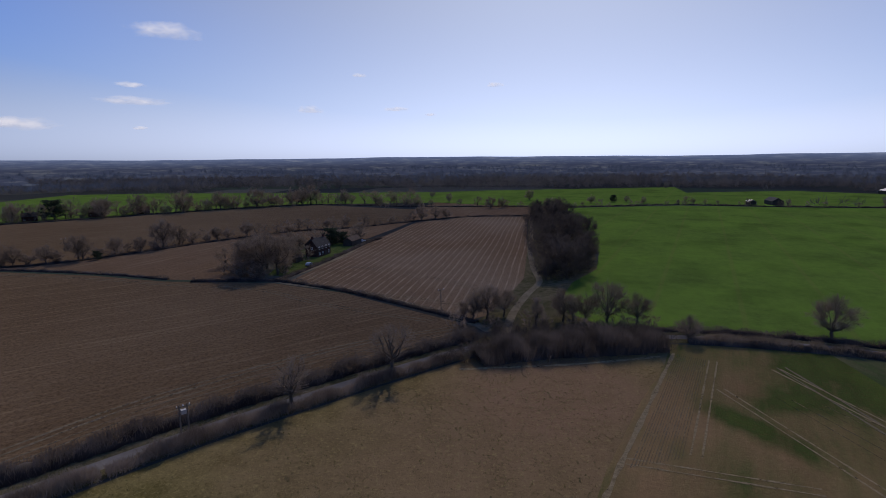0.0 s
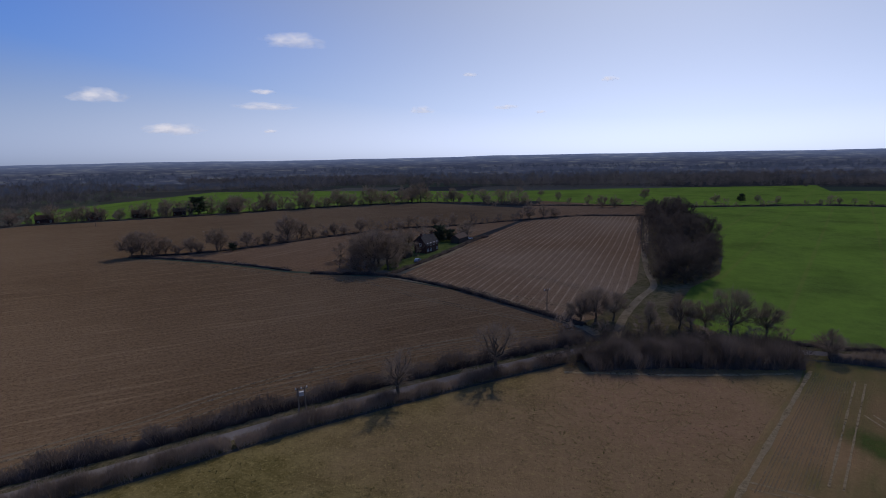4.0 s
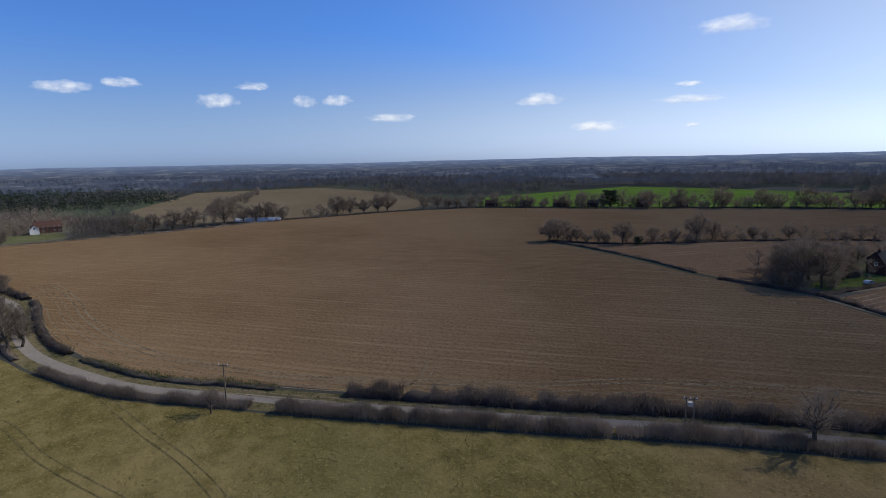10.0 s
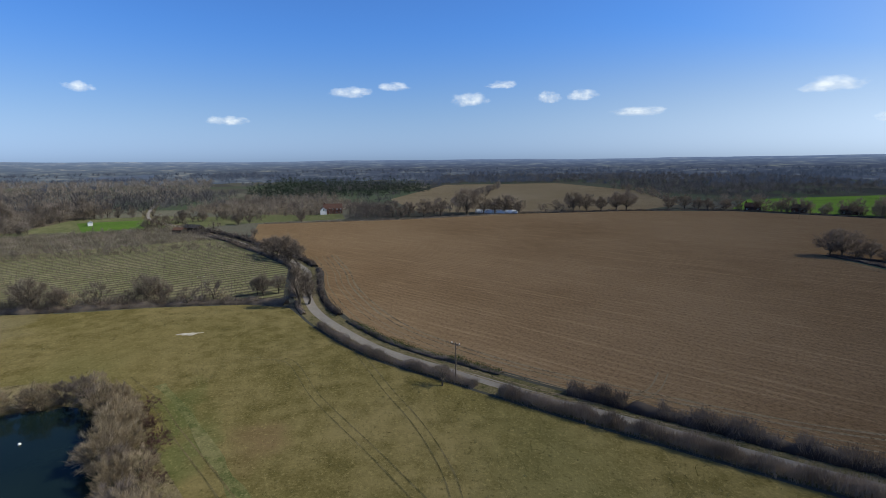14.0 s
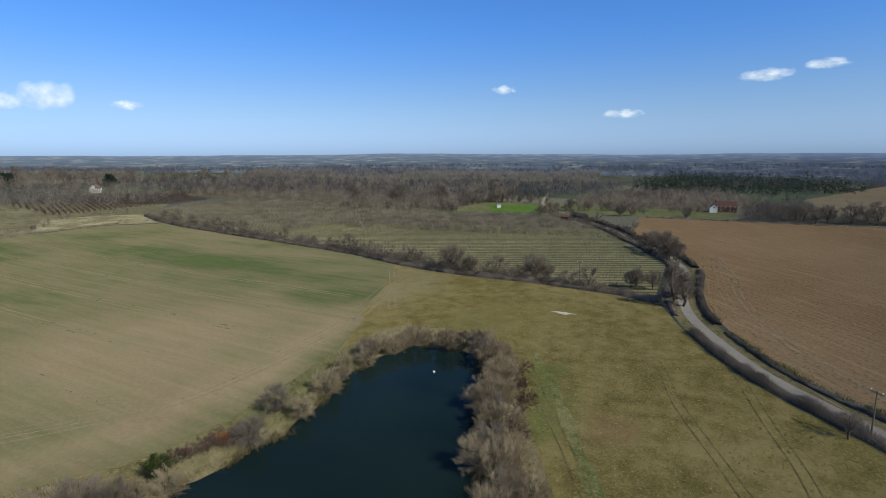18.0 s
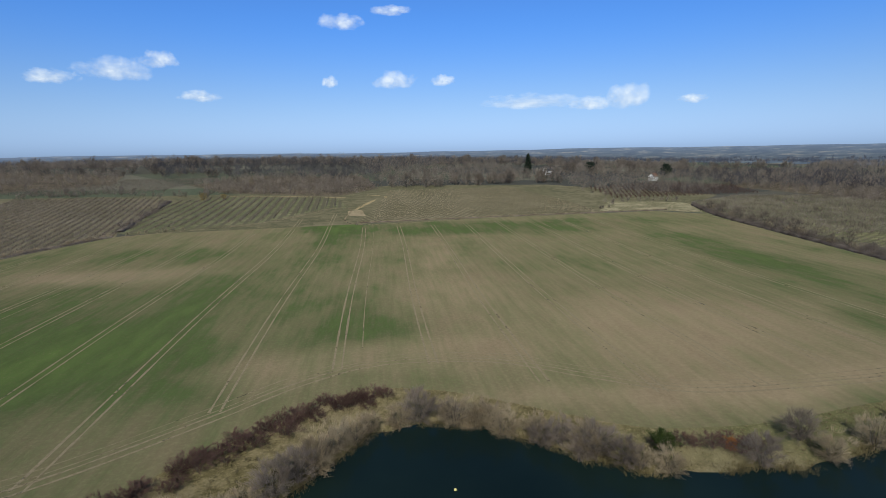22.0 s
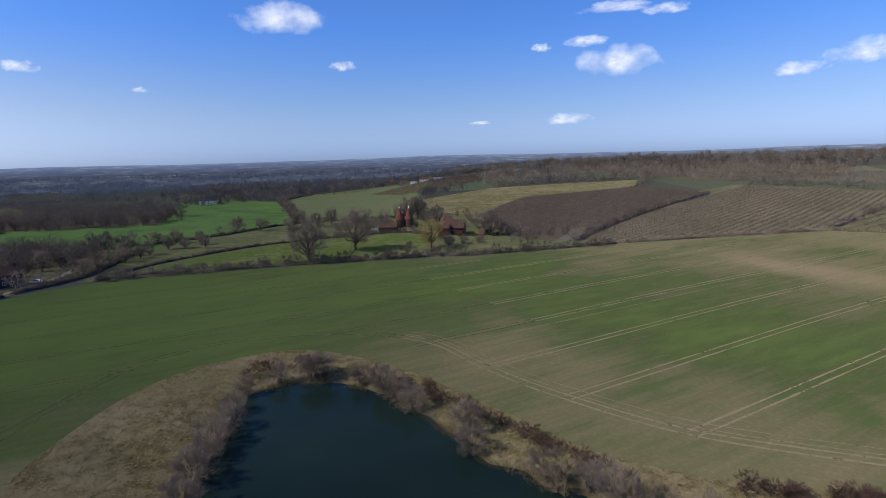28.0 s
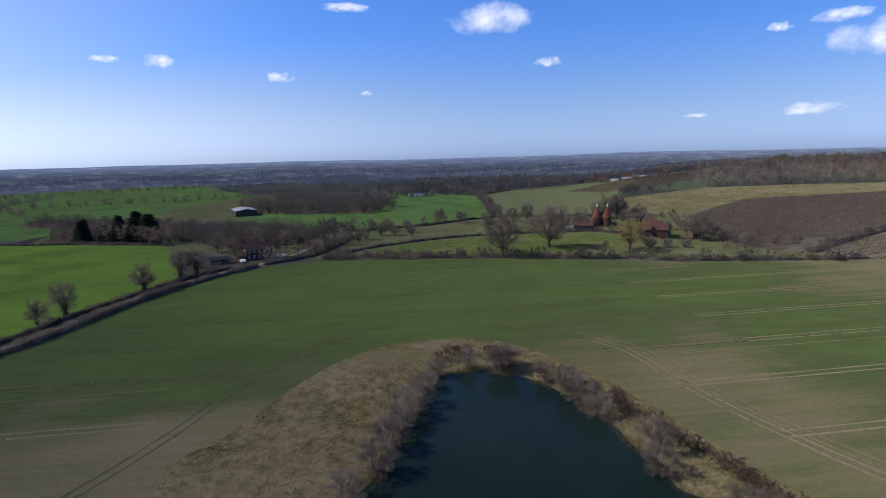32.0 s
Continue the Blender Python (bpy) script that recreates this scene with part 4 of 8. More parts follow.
BUSHES_GREEN = [bare_tree(101 + i, 1.1, 0.04, 0, 80, 30, 0.8, 0.22, EVERGREEN, 9, "bush", lumps=0.14) for i in range(2)]
BRAMBLES = [bare_tree(105 + i, 2.2, 0.0, 0, 64, 26, 2.2, 0.14, TWIG_RED, 9, "bramble") for i in range(2)]
WILLOWS = [bare_tree(111, 0.85, 0.1, twigs=30, twig_len=1.4, twig_w=0.06, mat=TWIG_GOLD, droop=0.2)]
CONIFERS = [conifer(121 + i, radius=2.1) for i in range(2)]
CYPRESSES = [conifer(131, radius=1.7, column=1.0, n=1800)]
CEDARS = [cedar(141)]
YEWS = [cedar(151, flat=False)]
BUSH_RUST = [bare_tree(109, 0.9, 0.04, 0, 50, 26, 1.2, 0.2, twig("rusty_leaves", (0.2, 0.08, 0.03), (0.36, 0.16, 0.06)), 8, "bush")]
PATTERNS = BUSH_RUST + OAKS + OAKS_DARK + OAKS_FAR + OAKS_WIDE + SLENDER + GNARLED + IVY_TREES + BUSHES + BUSHES_GREY + BUSHES_GREEN + BRAMBLES + WILLOWS + CONIFERS + CYPRESSES + CEDARS + YEWS

# along the lane
place(OAKS, [(33, 142, 10), (39, 142, 8.2), (52, 138, 9.2), (8, 144, 8.3), (12, 145, 10.2), (17, 147, 8.8)],
      "bare leafless tree at the edge of a lane", "trees along the lane", seed=2)
place(SLENDER, [(35.5, 142, 7.4), (25, 139, 8), (5, 139, 7)], "slim bare tree beside the lane", "trees along the lane", seed=3)
place(OAKS_WIDE, [(45, 141, 11.7), (60, 125, 7), (96, 126, 11.3)], "round-crowned bare oak at the edge of a green field", "trees along the lane", seed=4)
place(GNARLED, [(-28, 90.5, 10.5), (-11, 105, 12), (-100, 19, 5)], "gnarled half-dead bare tree in the lane's hedge", "trees along the lane", seed=5)
place(SLENDER, [(-168, -14, 14), (-171, -11, 11)], "tall thin bare tree leaning over the lane's bend", "trees along the lane", seed=36)
place(OAKS, [(-180, -12, 7.5), (-246, -20, 10), (-254, -25, 12.5), (-261, -30, 11), (-270, -36, 9)], "bare tree leaning over the lane's bend", "trees along the lane", seed=6)
place(IVY_TREES, [(165, 100, 8), (171, 95.5, 10.8), (201, 84.5, 11), (222, 79, 12), (226, 74, 11.5)], "bare tree with an ivy-clad trunk by the lane", "trees along the lane", seed=7)
place(BUSHES, [(162, 96, 4)], "pale flowering blackthorn bush in the hedge", category="bush", seed=8)
STRIP = [(38, 192), (46, 194), (44, 206), (54, 206), (48, 220), (58, 222), (64, 232), (50, 236), (66, 246), (56, 250), (72, 258), (52, 264), (64, 272), (76, 280), (58, 286), (70, 296), (80, 306), (60, 312),
         (72, 322), (84, 330), (62, 340), (76, 350), (88, 360), (66, 372), (80, 382), (92, 392), (70, 402), (84, 416), (96, 430), (78, 440), (90, 452), (100, 462)]
place(OAKS_DARK, [(x, y, 9.5 + 5.5 * ((i * 7919) % 11) / 10) for i, (x, y) in enumerate(STRIP)], "dark bare tree in a strip between two fields", "strip of trees", seed=35)
# the row behind the ploughed field and the village edge
place(OAKS_WIDE, [(-201, 220, 12.6), (-199, 224, 13.2)], "broad bare oak at a field corner", "trees between the fields", seed=9)
place(OAKS, [(-188, 227, 10), (-179, 234, 9), (-168, 240, 12.6), (-160, 254, 8.7), (-152, 262, 8.3), (-147, 275, 16), (-145, 287, 11), (-130, 301, 8.2),
             (-124, 302, 6.5), (-117, 312, 10.4), (-94, 321, 6.8), (-76, 343, 6.6), (-66, 358, 6.5)], "bare tree in a line between two fields", "trees between the fields", seed=10)
place(BUSHES_GREY, [(-193, 226, 5), (-183, 229, 5), (-175, 235, 6), (-164, 247, 5.5), (-159, 257, 5), (-155, 266, 5), (-140, 292, 5), (-134, 297, 4), (-150, 270, 5)],
      "bare brown thorn bush between the fields", "bushes between the fields", "bush", 11)
place(YEWS, [(-161, 242, 4)], "dark evergreen bush in a field boundary", category="bush", seed=12)
place(OAKS_FAR, [(-437, 43, 14.2), (-435, 56, 12.6), (-430, 68, 15.4), (-428, 81, 15.7), (-439, 121, 14.3), (-438, 131, 13.5), (-436, 139, 16.2), (-430, 150, 11.9),
             (-429, 290, 12.2), (-430, 307, 14.6), (-427, 319, 10.3)], "bare tree in a row along a field's far edge", "row of trees at the field's edge", seed=13)
place(OAKS_WIDE, [(-437, 106, 23.0), (-441, 204, 17.4), (-436, 214, 15.7), (-434, 227, 13.2), (-433, 241, 17.3), (-432, 251, 18.2)],
      "rounded bare oak in a row along a field's far edge", "row of trees at the field's edge", seed=14)
place(OAKS_FAR, [(-333, 426, 12.2), (-274, 425, 17.6), (-261, 452, 17.6), (-229, 467, 19.6), (-206, 489, 17.6), (-179, 508, 20.2), (-168, 517, 14.4), (-149, 520, 18.9), (-144, 540, 18.9),
             (-136, 544, 20.2), (-101, 547, 14.4), (-62, 522, 7.3), (-417, 321, 10.8), (-394, 351, 10.3), (-363, 369, 10.8), (-343, 391, 9.5), (-284, 440, 14.9)],
      "bare tree at the edge of the hamlet", "trees round the hamlet", seed=15)
place(BUSHES_GREY, [(-412, 334, 9.5), (-385, 361, 8.1), (-354, 378, 8.1), (-333, 402, 8.1), (-320, 412, 8.1), (-294, 429, 9.5), (-273, 455, 9.5), (-240, 458, 8.1), (-214, 484, 9.5), (-195, 496, 8.1)],
      "bare bush among the hamlet's gardens", "bushes round the hamlet", "bush", 16)
place(CEDARS, [(-308, 418, 15)], "large dark cedar among the hamlet's houses", seed=17)
# farmhouse copse
place(OAKS, [(-77, 208, 17), (-71, 203, 18.5), (-66, 206, 16), (-82, 214, 11), (-80, 224, 14), (-74, 218, 16), (-85, 236, 12), (-66, 226, 9.5), (-72, 261, 8), (-65, 214, 8), (-79, 245, 10)],
      "tall bare tree in a farmhouse copse", "farmhouse copse", seed=18)
place(YEWS, [(-60, 279, 8.6), (-54, 283, 6)], "dark evergreen beside the farmhouse", "farmhouse copse", seed=19)
place(BUSHES_GREY, [(-72, 200, 6), (-80, 204, 6), (-86, 220, 6), (-64, 208, 6), (-70, 236, 5), (-50, 288, 5)], "bare bush in a farmhouse copse", "farmhouse copse", "bush", 20)
place(OAKS_FAR, [(-16, 387, 12), (-6, 397, 9.5), (2, 398, 9), (43, 482, 10.9), (53, 481, 10.9), (93, 574, 11.8), (109, 504, 8.9), (145, 521, 9), (183, 530, 6.6), (195, 517, 6.4),
             (220, 497, 5.1), (239, 508, 6.3), (-13, 628, 7.7), (6, 548, 9.5), (17, 532, 5), (312, 480, 6), (285, 494, 5)], "bare tree on a far field boundary", "trees on far boundaries", seed=21)
place(YEWS, [(170, 532, 7)], "dark evergreen on a far field boundary", "trees on far boundaries", seed=22)
# orchard side and beyond
place(OAKS, [(-182, -96, 11.5), (-181, -88, 8), (-184, -63, 10.6), (-184, -58, 7.9), (-186, -27, 8.6), (-188, -22, 7), (-187, -29, 6.4)],
      "bare tree in the orchard's boundary hedge", "trees at the orchard's edge", seed=23)
place(OAKS_FAR, [(-413, -74, 11.3), (-444, -106, 10), (-417, -29, 8.7), (-451, -92, 7.7), (-422, 48, 11), (-438, -119, 10), (-394, -130, 10.6), (-420, -67, 7), (-429, -30, 6.7), (-346, -53, 5)],
      "bare tree among small meadows", "trees among the meadows", seed=24)
# oast house side
place(OAKS_WIDE, [(256, -87, 22), (237, -58, 20.5), (250, -165, 14)], "very large spreading bare oak in a paddock", "paddock oaks", seed=25)
place(OAKS_FAR, [(376, -110, 13), (365, -97, 10.6), (383, -47, 12), (324, -3, 9), (321, -11, 7.3), (315, -21, 7.6), (253, -174, 8.8), (357, -161, 19), (352, -168, 17), (355, -173, 14), (345, -180, 12)],
      "bare tree near the oast house", "trees round the oast house", seed=26)
place(WILLOWS, [(238, -121, 15.5)], "golden-twigged willow in front of a brick house", seed=27)
place(OAKS, [(231, -127, 8)], "bare tree beside the brick house", "trees round the oast house", seed=28)
place(CYPRESSES, [(355, 180, 13.7)], "dark columnar cypress at a field edge", seed=29)
place(CONIFERS, [(352, 167, 10), (349, 158, 12), (344, 148, 11), (338, 138, 9), (360, 162, 15), (356, 152, 14), (352, 142, 16), (366, 154, 17), (362, 144, 15), (355, 182, 13), (370, 166, 12)],
      "dark conifer in a tight group behind the field", "dark conifer group", seed=30, wide=1.9)
place(OAKS_FAR, [(348, 163, 10), (343, 152, 11), (341, 143, 10), (334, 134, 10), (372, 190, 8), (380, 196, 9), (396, 192, 9), (330, 126, 12), (340, 122, 13), (334, 116, 11), (326, 120, 9)], "bare tree among dark conifers", "trees among the conifers", seed=37)


# round the pond
def pond_bushes():
    rng = random.Random(4)
    line = POND + POND[:1]
    out = side(line, 1)
    due = 0.0
    for i in range(len(line) - 1):
        due -= math.dist(line[i], line[i + 1])
        if due > 0:
            continue
        (x, y), (ox, oy) = line[i], out[i]
        away = rng.uniform(-0.3, 1.6)
        px, py = x + (ox - x) * away, y + (oy - y) * away
        west, east = px > 55, px < -55 and py > -56
        due = rng.uniform(1.0, 2.3) if not west else rng.uniform(3.2, 5.6)
        if -60 < px < 55 and py > -20:
            h = rng.uniform(3.4, 4.8)
        elif west and py < -30 and rng.random() < 0.15 or (-80 < px < -42 and py < -60 and rng.random() < 0.8):
            continue
        else:
            h = rng.uniform(4.4, 6.2) if west else rng.uniform(4.4, 6.4) if east else rng.uniform(3.6, 6.2)
        kinds, label = (BUSHES_GREY, "bare grey willow bush at the water's edge") if west or rng.random() < 0.3 else (BUSHES, "bare tan willow bush at the water's edge")
        place([rng.choice(kinds)], [(px, py, h)], label, "bushes round the pond", "bush", rng.randrange(10 ** 6))
        if east and rng.random() < 0.8:
            qx, qy = x + (ox - x) * (away + 3), y + (oy - y) * (away + 3)
            place([rng.choice(BUSHES)], [(qx, qy, h * 0.8)], "bare tan willow bush on the pond's bank", "bushes round the pond", "bush", rng.randrange(10 ** 6))


pond_bushes()
place(BUSHES_GREY, [(-64, -69.5, 5.4)], "lone rounded grey willow bush at the water's edge", "bushes round the pond", "bush", 31)
place(BUSH_RUST, [(-51.6, -68.5, 2.2)], "small bush with rust-coloured dead leaves", "bushes round the pond", "bush", 33)
place(BUSHES_GREEN, [(-41, -69, 4.0)], "green-leaved bush at the water's edge", "bushes round the pond", "bush", 32)


def brambles(line, every, seed):
    """Low brambles scattered along a line."""
    rng = random.Random(seed)
    spots = [(x + rng.gauss(0, 0.9), y + rng.gauss(0, 0.9), rng.uniform(1.3, 2.4)) for x, y in curve(line, every)]
    place(BRAMBLES, spots, "low reddish bramble thicket on the pond's bank", "brambles round the pond", "bramble", seed)


brambles([(38, -65), (29, -75), (20, -84), (9, -92), (0, -94)], 1.6, 41)
brambles([(31, -70), (22, -79), (13, -87), (4, -91)], 2.2, 47)
brambles([(52, -53), (62, -49), (70, -48)], 2.0, 42)
brambles([(-42, -71), (-55, -69)], 2.2, 43)
brambles([(-100, -37), (-88, -32), (-76, -27)], 3.0, 44)
brambles([(74, -47), (84, -44), (94, -41)], 2.0, 45)
brambles([(116, -26), (117, -14)], 2.4, 46)
place(BUSHES_GREY, [(-420, 328, 5), (-404, 342, 6), (-391, 356, 5), (-378, 366, 6), (-369, 376, 5), (-360, 382, 6), (-349, 388, 5), (-338, 396, 6), (-327, 405, 5), (-314, 415, 6),
                    (-300, 426, 6), (-283, 436, 6), (-270, 446, 6), (-256, 455, 6), (-246, 464, 6), (-232, 474, 6), (-222, 480, 7), (-200, 494, 6), (-188, 505, 6), (-160, 522, 7)],
      "bare bush along the hamlet's front gardens", "bushes round the hamlet", "bush", 42)
place(BUSHES_GREY, [(246, -112, 4), (243, -106, 3), (240, -132, 4), (238, -140, 5), (236, -148, 4), (244, -155, 3), (246, -174, 4), (240, -182, 5), (262, -140, 3), (296, -132, 4),
                    (300, -140, 4), (330, -128, 6), (336, -136, 7), (342, -150, 9), (338, -166, 8), (330, -172, 7), (290, -170, 6), (282, -176, 6), (300, -165, 6), (275, -178, 4)],
      "bare garden bush near the oast house", "bushes round the oast house", "bush", 43)
place(BUSHES_GREY, [(226, -76, 3.5), (228, -82, 3), (231, -70, 3), (234, -64, 4), (224, -90, 3.5), (221, -98, 3), (237, -48, 3), (240, -40, 4), (243, -32, 3), (246, -24, 3.5), (249, -15, 3), (252, -5, 4), (254, 5, 3.5),
                    (252, 16, 4), (250, 24, 3), (218, -104, 3)], "dark bush in an overgrown field hedge", "bushes in the paddock hedge", "bush", 44)
place(OAKS_FAR, [(268, 30, 8), (276, 26, 9), (284, 22, 7), (292, 16, 8), (300, 10, 7), (308, 6, 8), (296, 40, 9), (290, 48, 10), (282, 62, 9), (276, 72, 10), (286, 82, 11), (298, 66, 12)],
      "bare tree in a belt behind a brick house", "trees behind the brick house", seed=45)
place(OAKS_FAR, [(330, -20, 8), (345, -8, 9), (350, 2, 8), (372, -60, 9), (368, -78, 8), (385, -92, 7), (420, -100, 8), (460, -104, 7), (500, -110, 8), (560, -118, 8), (400, -92, 9)],
      "bare tree in a hedge between fields", "trees in far hedges", seed=46)


def joined(kinds, spots, label, category, name, seed=1):
    """Like place(), for far rows that nobody counts: all in one mesh."""
    rng = random.Random(seed)
    vs, fs, ms, mats, n = [], [], [], [], 0
    for x, y, h in spots:
        src = rng.choice(kinds)
        s = h / 10.0
        sw = s * rng.uniform(0.85, 1.25)
        m = np.array(Matrix.Translation((x, y, float(level([x], [y])[0]) - 0.1)) @ Matrix.Rotation(rng.uniform(0, 6.28), 4, "Z") @ Matrix.Diagonal((sw, sw, s, 1)))
        for ob in src.children:
            me = ob.data
            co, tri = np.empty(len(me.vertices) * 3, np.float32), np.empty(len(me.loops), np.int32)
            me.vertices.foreach_get("co", co)
            me.loops.foreach_get("vertex_index", tri)
            vs.append(co.reshape(-1, 3) @ m[:3, :3].T + m[:3, 3])
            fs.append(tri.reshape(-1, 3) + n)
            n += len(vs[-1])
            if me.materials[0] not in mats:
                mats.append(me.materials[0])
            ms.append(np.full(len(fs[-1]), mats.index(me.materials[0])))
    tagged(new(name, shape(name, np.concatenate(vs), np.concatenate(fs), mats, np.concatenate(ms))), label, category, kind="stuff")


def belt(line, every, low, high, kinds, label, name, category, seed, spread=1.5, jump=0.0):
    """Bushes or trees of uneven height, standing along a line with gaps."""
    rng = random.Random(seed)
    pts = curve(line, 1.0)
    spots, due = [], 0.0
    for (x, y), (ax, ay) in zip(pts, pts[1:]):
        due -= math.dist((x, y), (ax, ay))
        if due < 0:
            due = every * rng.uniform(0.5, 1.5)
            if rng.random() >= jump:
                spots.append((x + rng.gauss(0, spread), y + rng.gauss(0, spread), low + (high - low) * rng.random() ** 1.6))
    joined(kinds, spots, label, category, name, seed)


TREES_LOW = [bare_tree(161 + i, 0.75 + 0.07 * i, 0.14, 6, 46, 17, 1.5, 0.13, light=True, lumps=0.18) for i in range(5)]
DARK_LOW = [bare_tree(171 + i, 0.8, 0.14, 6, 46, 17, 1.5, 0.13, TWIG_DARK, light=True, lumps=0.18) for i in range(3)]
PALE_LOW = [bare_tree(181 + i, 0.7, 0.14, 6, 46, 17, 1.5, 0.13, TWIG_WOOD, light=True, lumps=0.18) for i in range(3)]
BUSH_LOW = [bare_tree(191 + i, 1.2, 0.04, 0, 36, 17, 2.0, 0.14, TWIG_GREY, 6, "bush", light=True, lumps=0.16) for i in range(3)]
BUSH_DARK = [bare_tree(196 + i, 1.2, 0.04, 0, 40, 17, 1.9, 0.14, TWIG_DARK, 6, "bush", light=True, lumps=0.16) for i in range(3)]
TAN_LOW = [bare_tree(201 + i, 1.2, 0.04, 0, 36, 17, 2.0, 0.14, TWIG_TAN, 6, "bush", light=True, lumps=0.16) for i in range(2)]
PATTERNS += TREES_LOW + DARK_LOW + PALE_LOW + BUSH_LOW + BUSH_DARK + TAN_LOW
EDGE = [(-180, -40), (-182, -70), (-184, -96), (-190, -125), (-200, -163), (-206, -205), (-212, -252), (-218, -300), (-226, -350)]
belt(EDGE, 3.4, 2.5, 5.5, TAN_LOW + BUSH_LOW, "bare scrubby bushes in the orchard's hedge", "hedgerow_bushes", "bush", 51)
belt(EDGE, 9, 5, 9.5, TREES_LOW, "bare young tree in the orchard's hedge", "hedgerow_trees", "tree", 52)
belt([(-234, -19), (-262, -31), (-300, -52), (-330, -67), (-368, -90), (-400, -112)], 5, 3, 6, BUSH_DARK, "bare bush in the lane's tall hedge", "hedgerow_bushes", "bush", 53)
belt([(-262, -22), (-300, -42), (-335, -60), (-370, -84)], 16, 4, 8, TREES_LOW, "bare tree in the lane's tall hedge", "hedgerow_trees", "tree", 54)
belt([(-403, -128), (-425, -122), (-446, -112), (-452, -80), (-440, -60)], 6, 6, 11, TREES_LOW, "bare tree where the lane meets the woods", "hedgerow_trees", "tree", 55)
belt([(207, -190), (232, -240), (262, -320), (284, -404)], 5, 2, 4.5, BUSH_LOW, "dark bush in a hedge up the slope", "hedgerow_bushes", "bush", 57, 1.2, 0.25)
belt([(148, -318), (158, -380), (168, -448)], 7, 3, 6, BUSH_LOW, "bush between two orchard blocks", "hedgerow_bushes", "bush", 58, 2, 0.3)
belt([(188, -204), (176, -236), (160, -275), (146, -304), (112, -322)], 4, 1.8, 3.2, TAN_LOW, "pale bare bush below the orchard", "hedgerow_bushes", "bush", 59, 0.8, 0.15)
belt([(362, -408), (394, -458), (456, -398), (506, -330)], 6, 4, 9, TREES_LOW + BUSH_LOW, "bare tree above old grassland", "hedgerow_trees", "tree", 61, 4)
belt([(245, -165), (256, -180), (275, -186), (300, -182), (325, -190), (350, -186)], 6, 3, 8, TREES_LOW + BUSH_LOW, "bare tree behind the brick house", "hedgerow_trees", "tree", 62, 4)
belt([(310, -130), (332, -120), (346, -140), (352, -160)], 5, 5, 11, TREES_LOW, "bare tree behind the oast house", "hedgerow_trees", "tree", 63, 4)
belt([(-408, 60), (-424, 100), (-428, 150)], 12, 2, 4, BUSH_LOW, "bush in a field's far boundary", "hedgerow_bushes", "bush", 64)
belt([(-425, 320), (-390, 352), (-340, 392), (-290, 432), (-240, 468), (-190, 503), (-140, 545), (-80, 540), (-20, 505)], 6, 8, 17, TREES_LOW, "bare tree along the hamlet's gardens", "hedgerow_trees", "tree", 65, 5)
belt([(-60, 500), (30, 494), (110, 482), (216, 496), (304, 468), (376, 450), (430, 425)], 14, 4, 10, TREES_LOW + BUSH_LOW, "bare tree on a far field boundary", "hedgerow_trees", "tree", 66, 3)
belt([(-195, 224), (-176, 234), (-155, 258), (-130, 297), (-98, 332), (-60, 350), (-20, 386)], 5, 4, 9, BUSH_LOW + TREES_LOW, "bare thorn tree between the fields", "hedgerow_trees", "tree", 67,  2, 0.1)
belt([(-88, 214), (-88, 240), (-74, 270), (-58, 292), (-44, 296)], 4, 5, 10, TREES_LOW, "bare tree round the farmhouse", "hedgerow_trees", "tree", 68, 3)
belt([(-66, 232), (-60, 246), (-58, 262)], 5, 4, 8, TREES_LOW + BUSH_LOW, "bare garden tree in front of the farmhouse", "hedgerow_trees", "tree", 69, 2)
belt([(4, 134), (20, 139), (36, 136), (52, 133), (62, 128)], 3, 2.5, 5, BUSH_LOW, "bare thicket bush at the lane's junction", "hedgerow_bushes", "bush", 70, 2.5)
belt([(246, 50), (262, 34), (285, 26), (320, 14)], 6, 4, 8, TREES_LOW + BUSH_LOW, "bare tree beside the brick house", "hedgerow_trees", "tree", 71, 3)
belt([(344, 24), (362, -30), (396, -88), (384, -150)], 14, 5, 10, TREES_LOW, "bare tree in a hedge between fields", "hedgerow_trees", "tree", 72, 2)
belt([(400, -92), (480, -104), (560, -116), (640, -130), (720, -185)], 16, 6, 11, TREES_LOW, "bare tree lining a far lane", "hedgerow_trees", "tree", 73, 3)
belt([(700, -200), (750, -300), (720, -330)], 16, 5, 8, TREES_LOW, "bare tree round distant houses", "hedgerow_trees", "tree", 74, 6, 0.4)

belt([(-448, 36), (-446, 90), (-444, 150), (-446, 210)], 6, 7, 14, TREES_LOW, "bare trees behind a row of oaks", "hedgerow_trees", "tree", 75, 6)
belt([(-450, -85), (-470, -50), (-474, -26), (-462, 0)], 8, 4, 9, PALE_LOW + BUSH_LOW, "pale bare trees round a red-roofed house", "hedgerow_trees", "tree", 76, 5)
belt([(-287, -135), (-294, -100), (-302, -52)], 3.5, 3, 5, BUSH_LOW, "scrubby windbreak between two orchard blocks", "hedgerow_bushes", "bush", 77, 1)
belt([(-268, -223), (-280, -170), (-287, -135)], 3.5, 3, 5, BUSH_LOW, "scrubby windbreak between two orchard blocks", "hedgerow_bushes", "bush", 78, 1)
belt([(-356, -296), (-375, -230), (-384, -190)], 4, 5, 9, PALE_LOW, "pale bare trees along the back of an orchard", "hedgerow_trees", "tree", 79, 3)
belt([(-384, -165), (-396, -125), (-402, -108)], 5, 2.5, 4, BUSH_LOW, "bare trees along the back of an orchard", "hedgerow_trees", "tree", 80, 3)
belt([(-384, -200), (-398, -214), (-430, -216), (-470, -216), (-492, -190), (-494, -150)], 5, 6, 11, PALE_LOW + TREES_LOW, "bare trees round a small green plot", "hedgerow_trees", "tree", 105, 4)
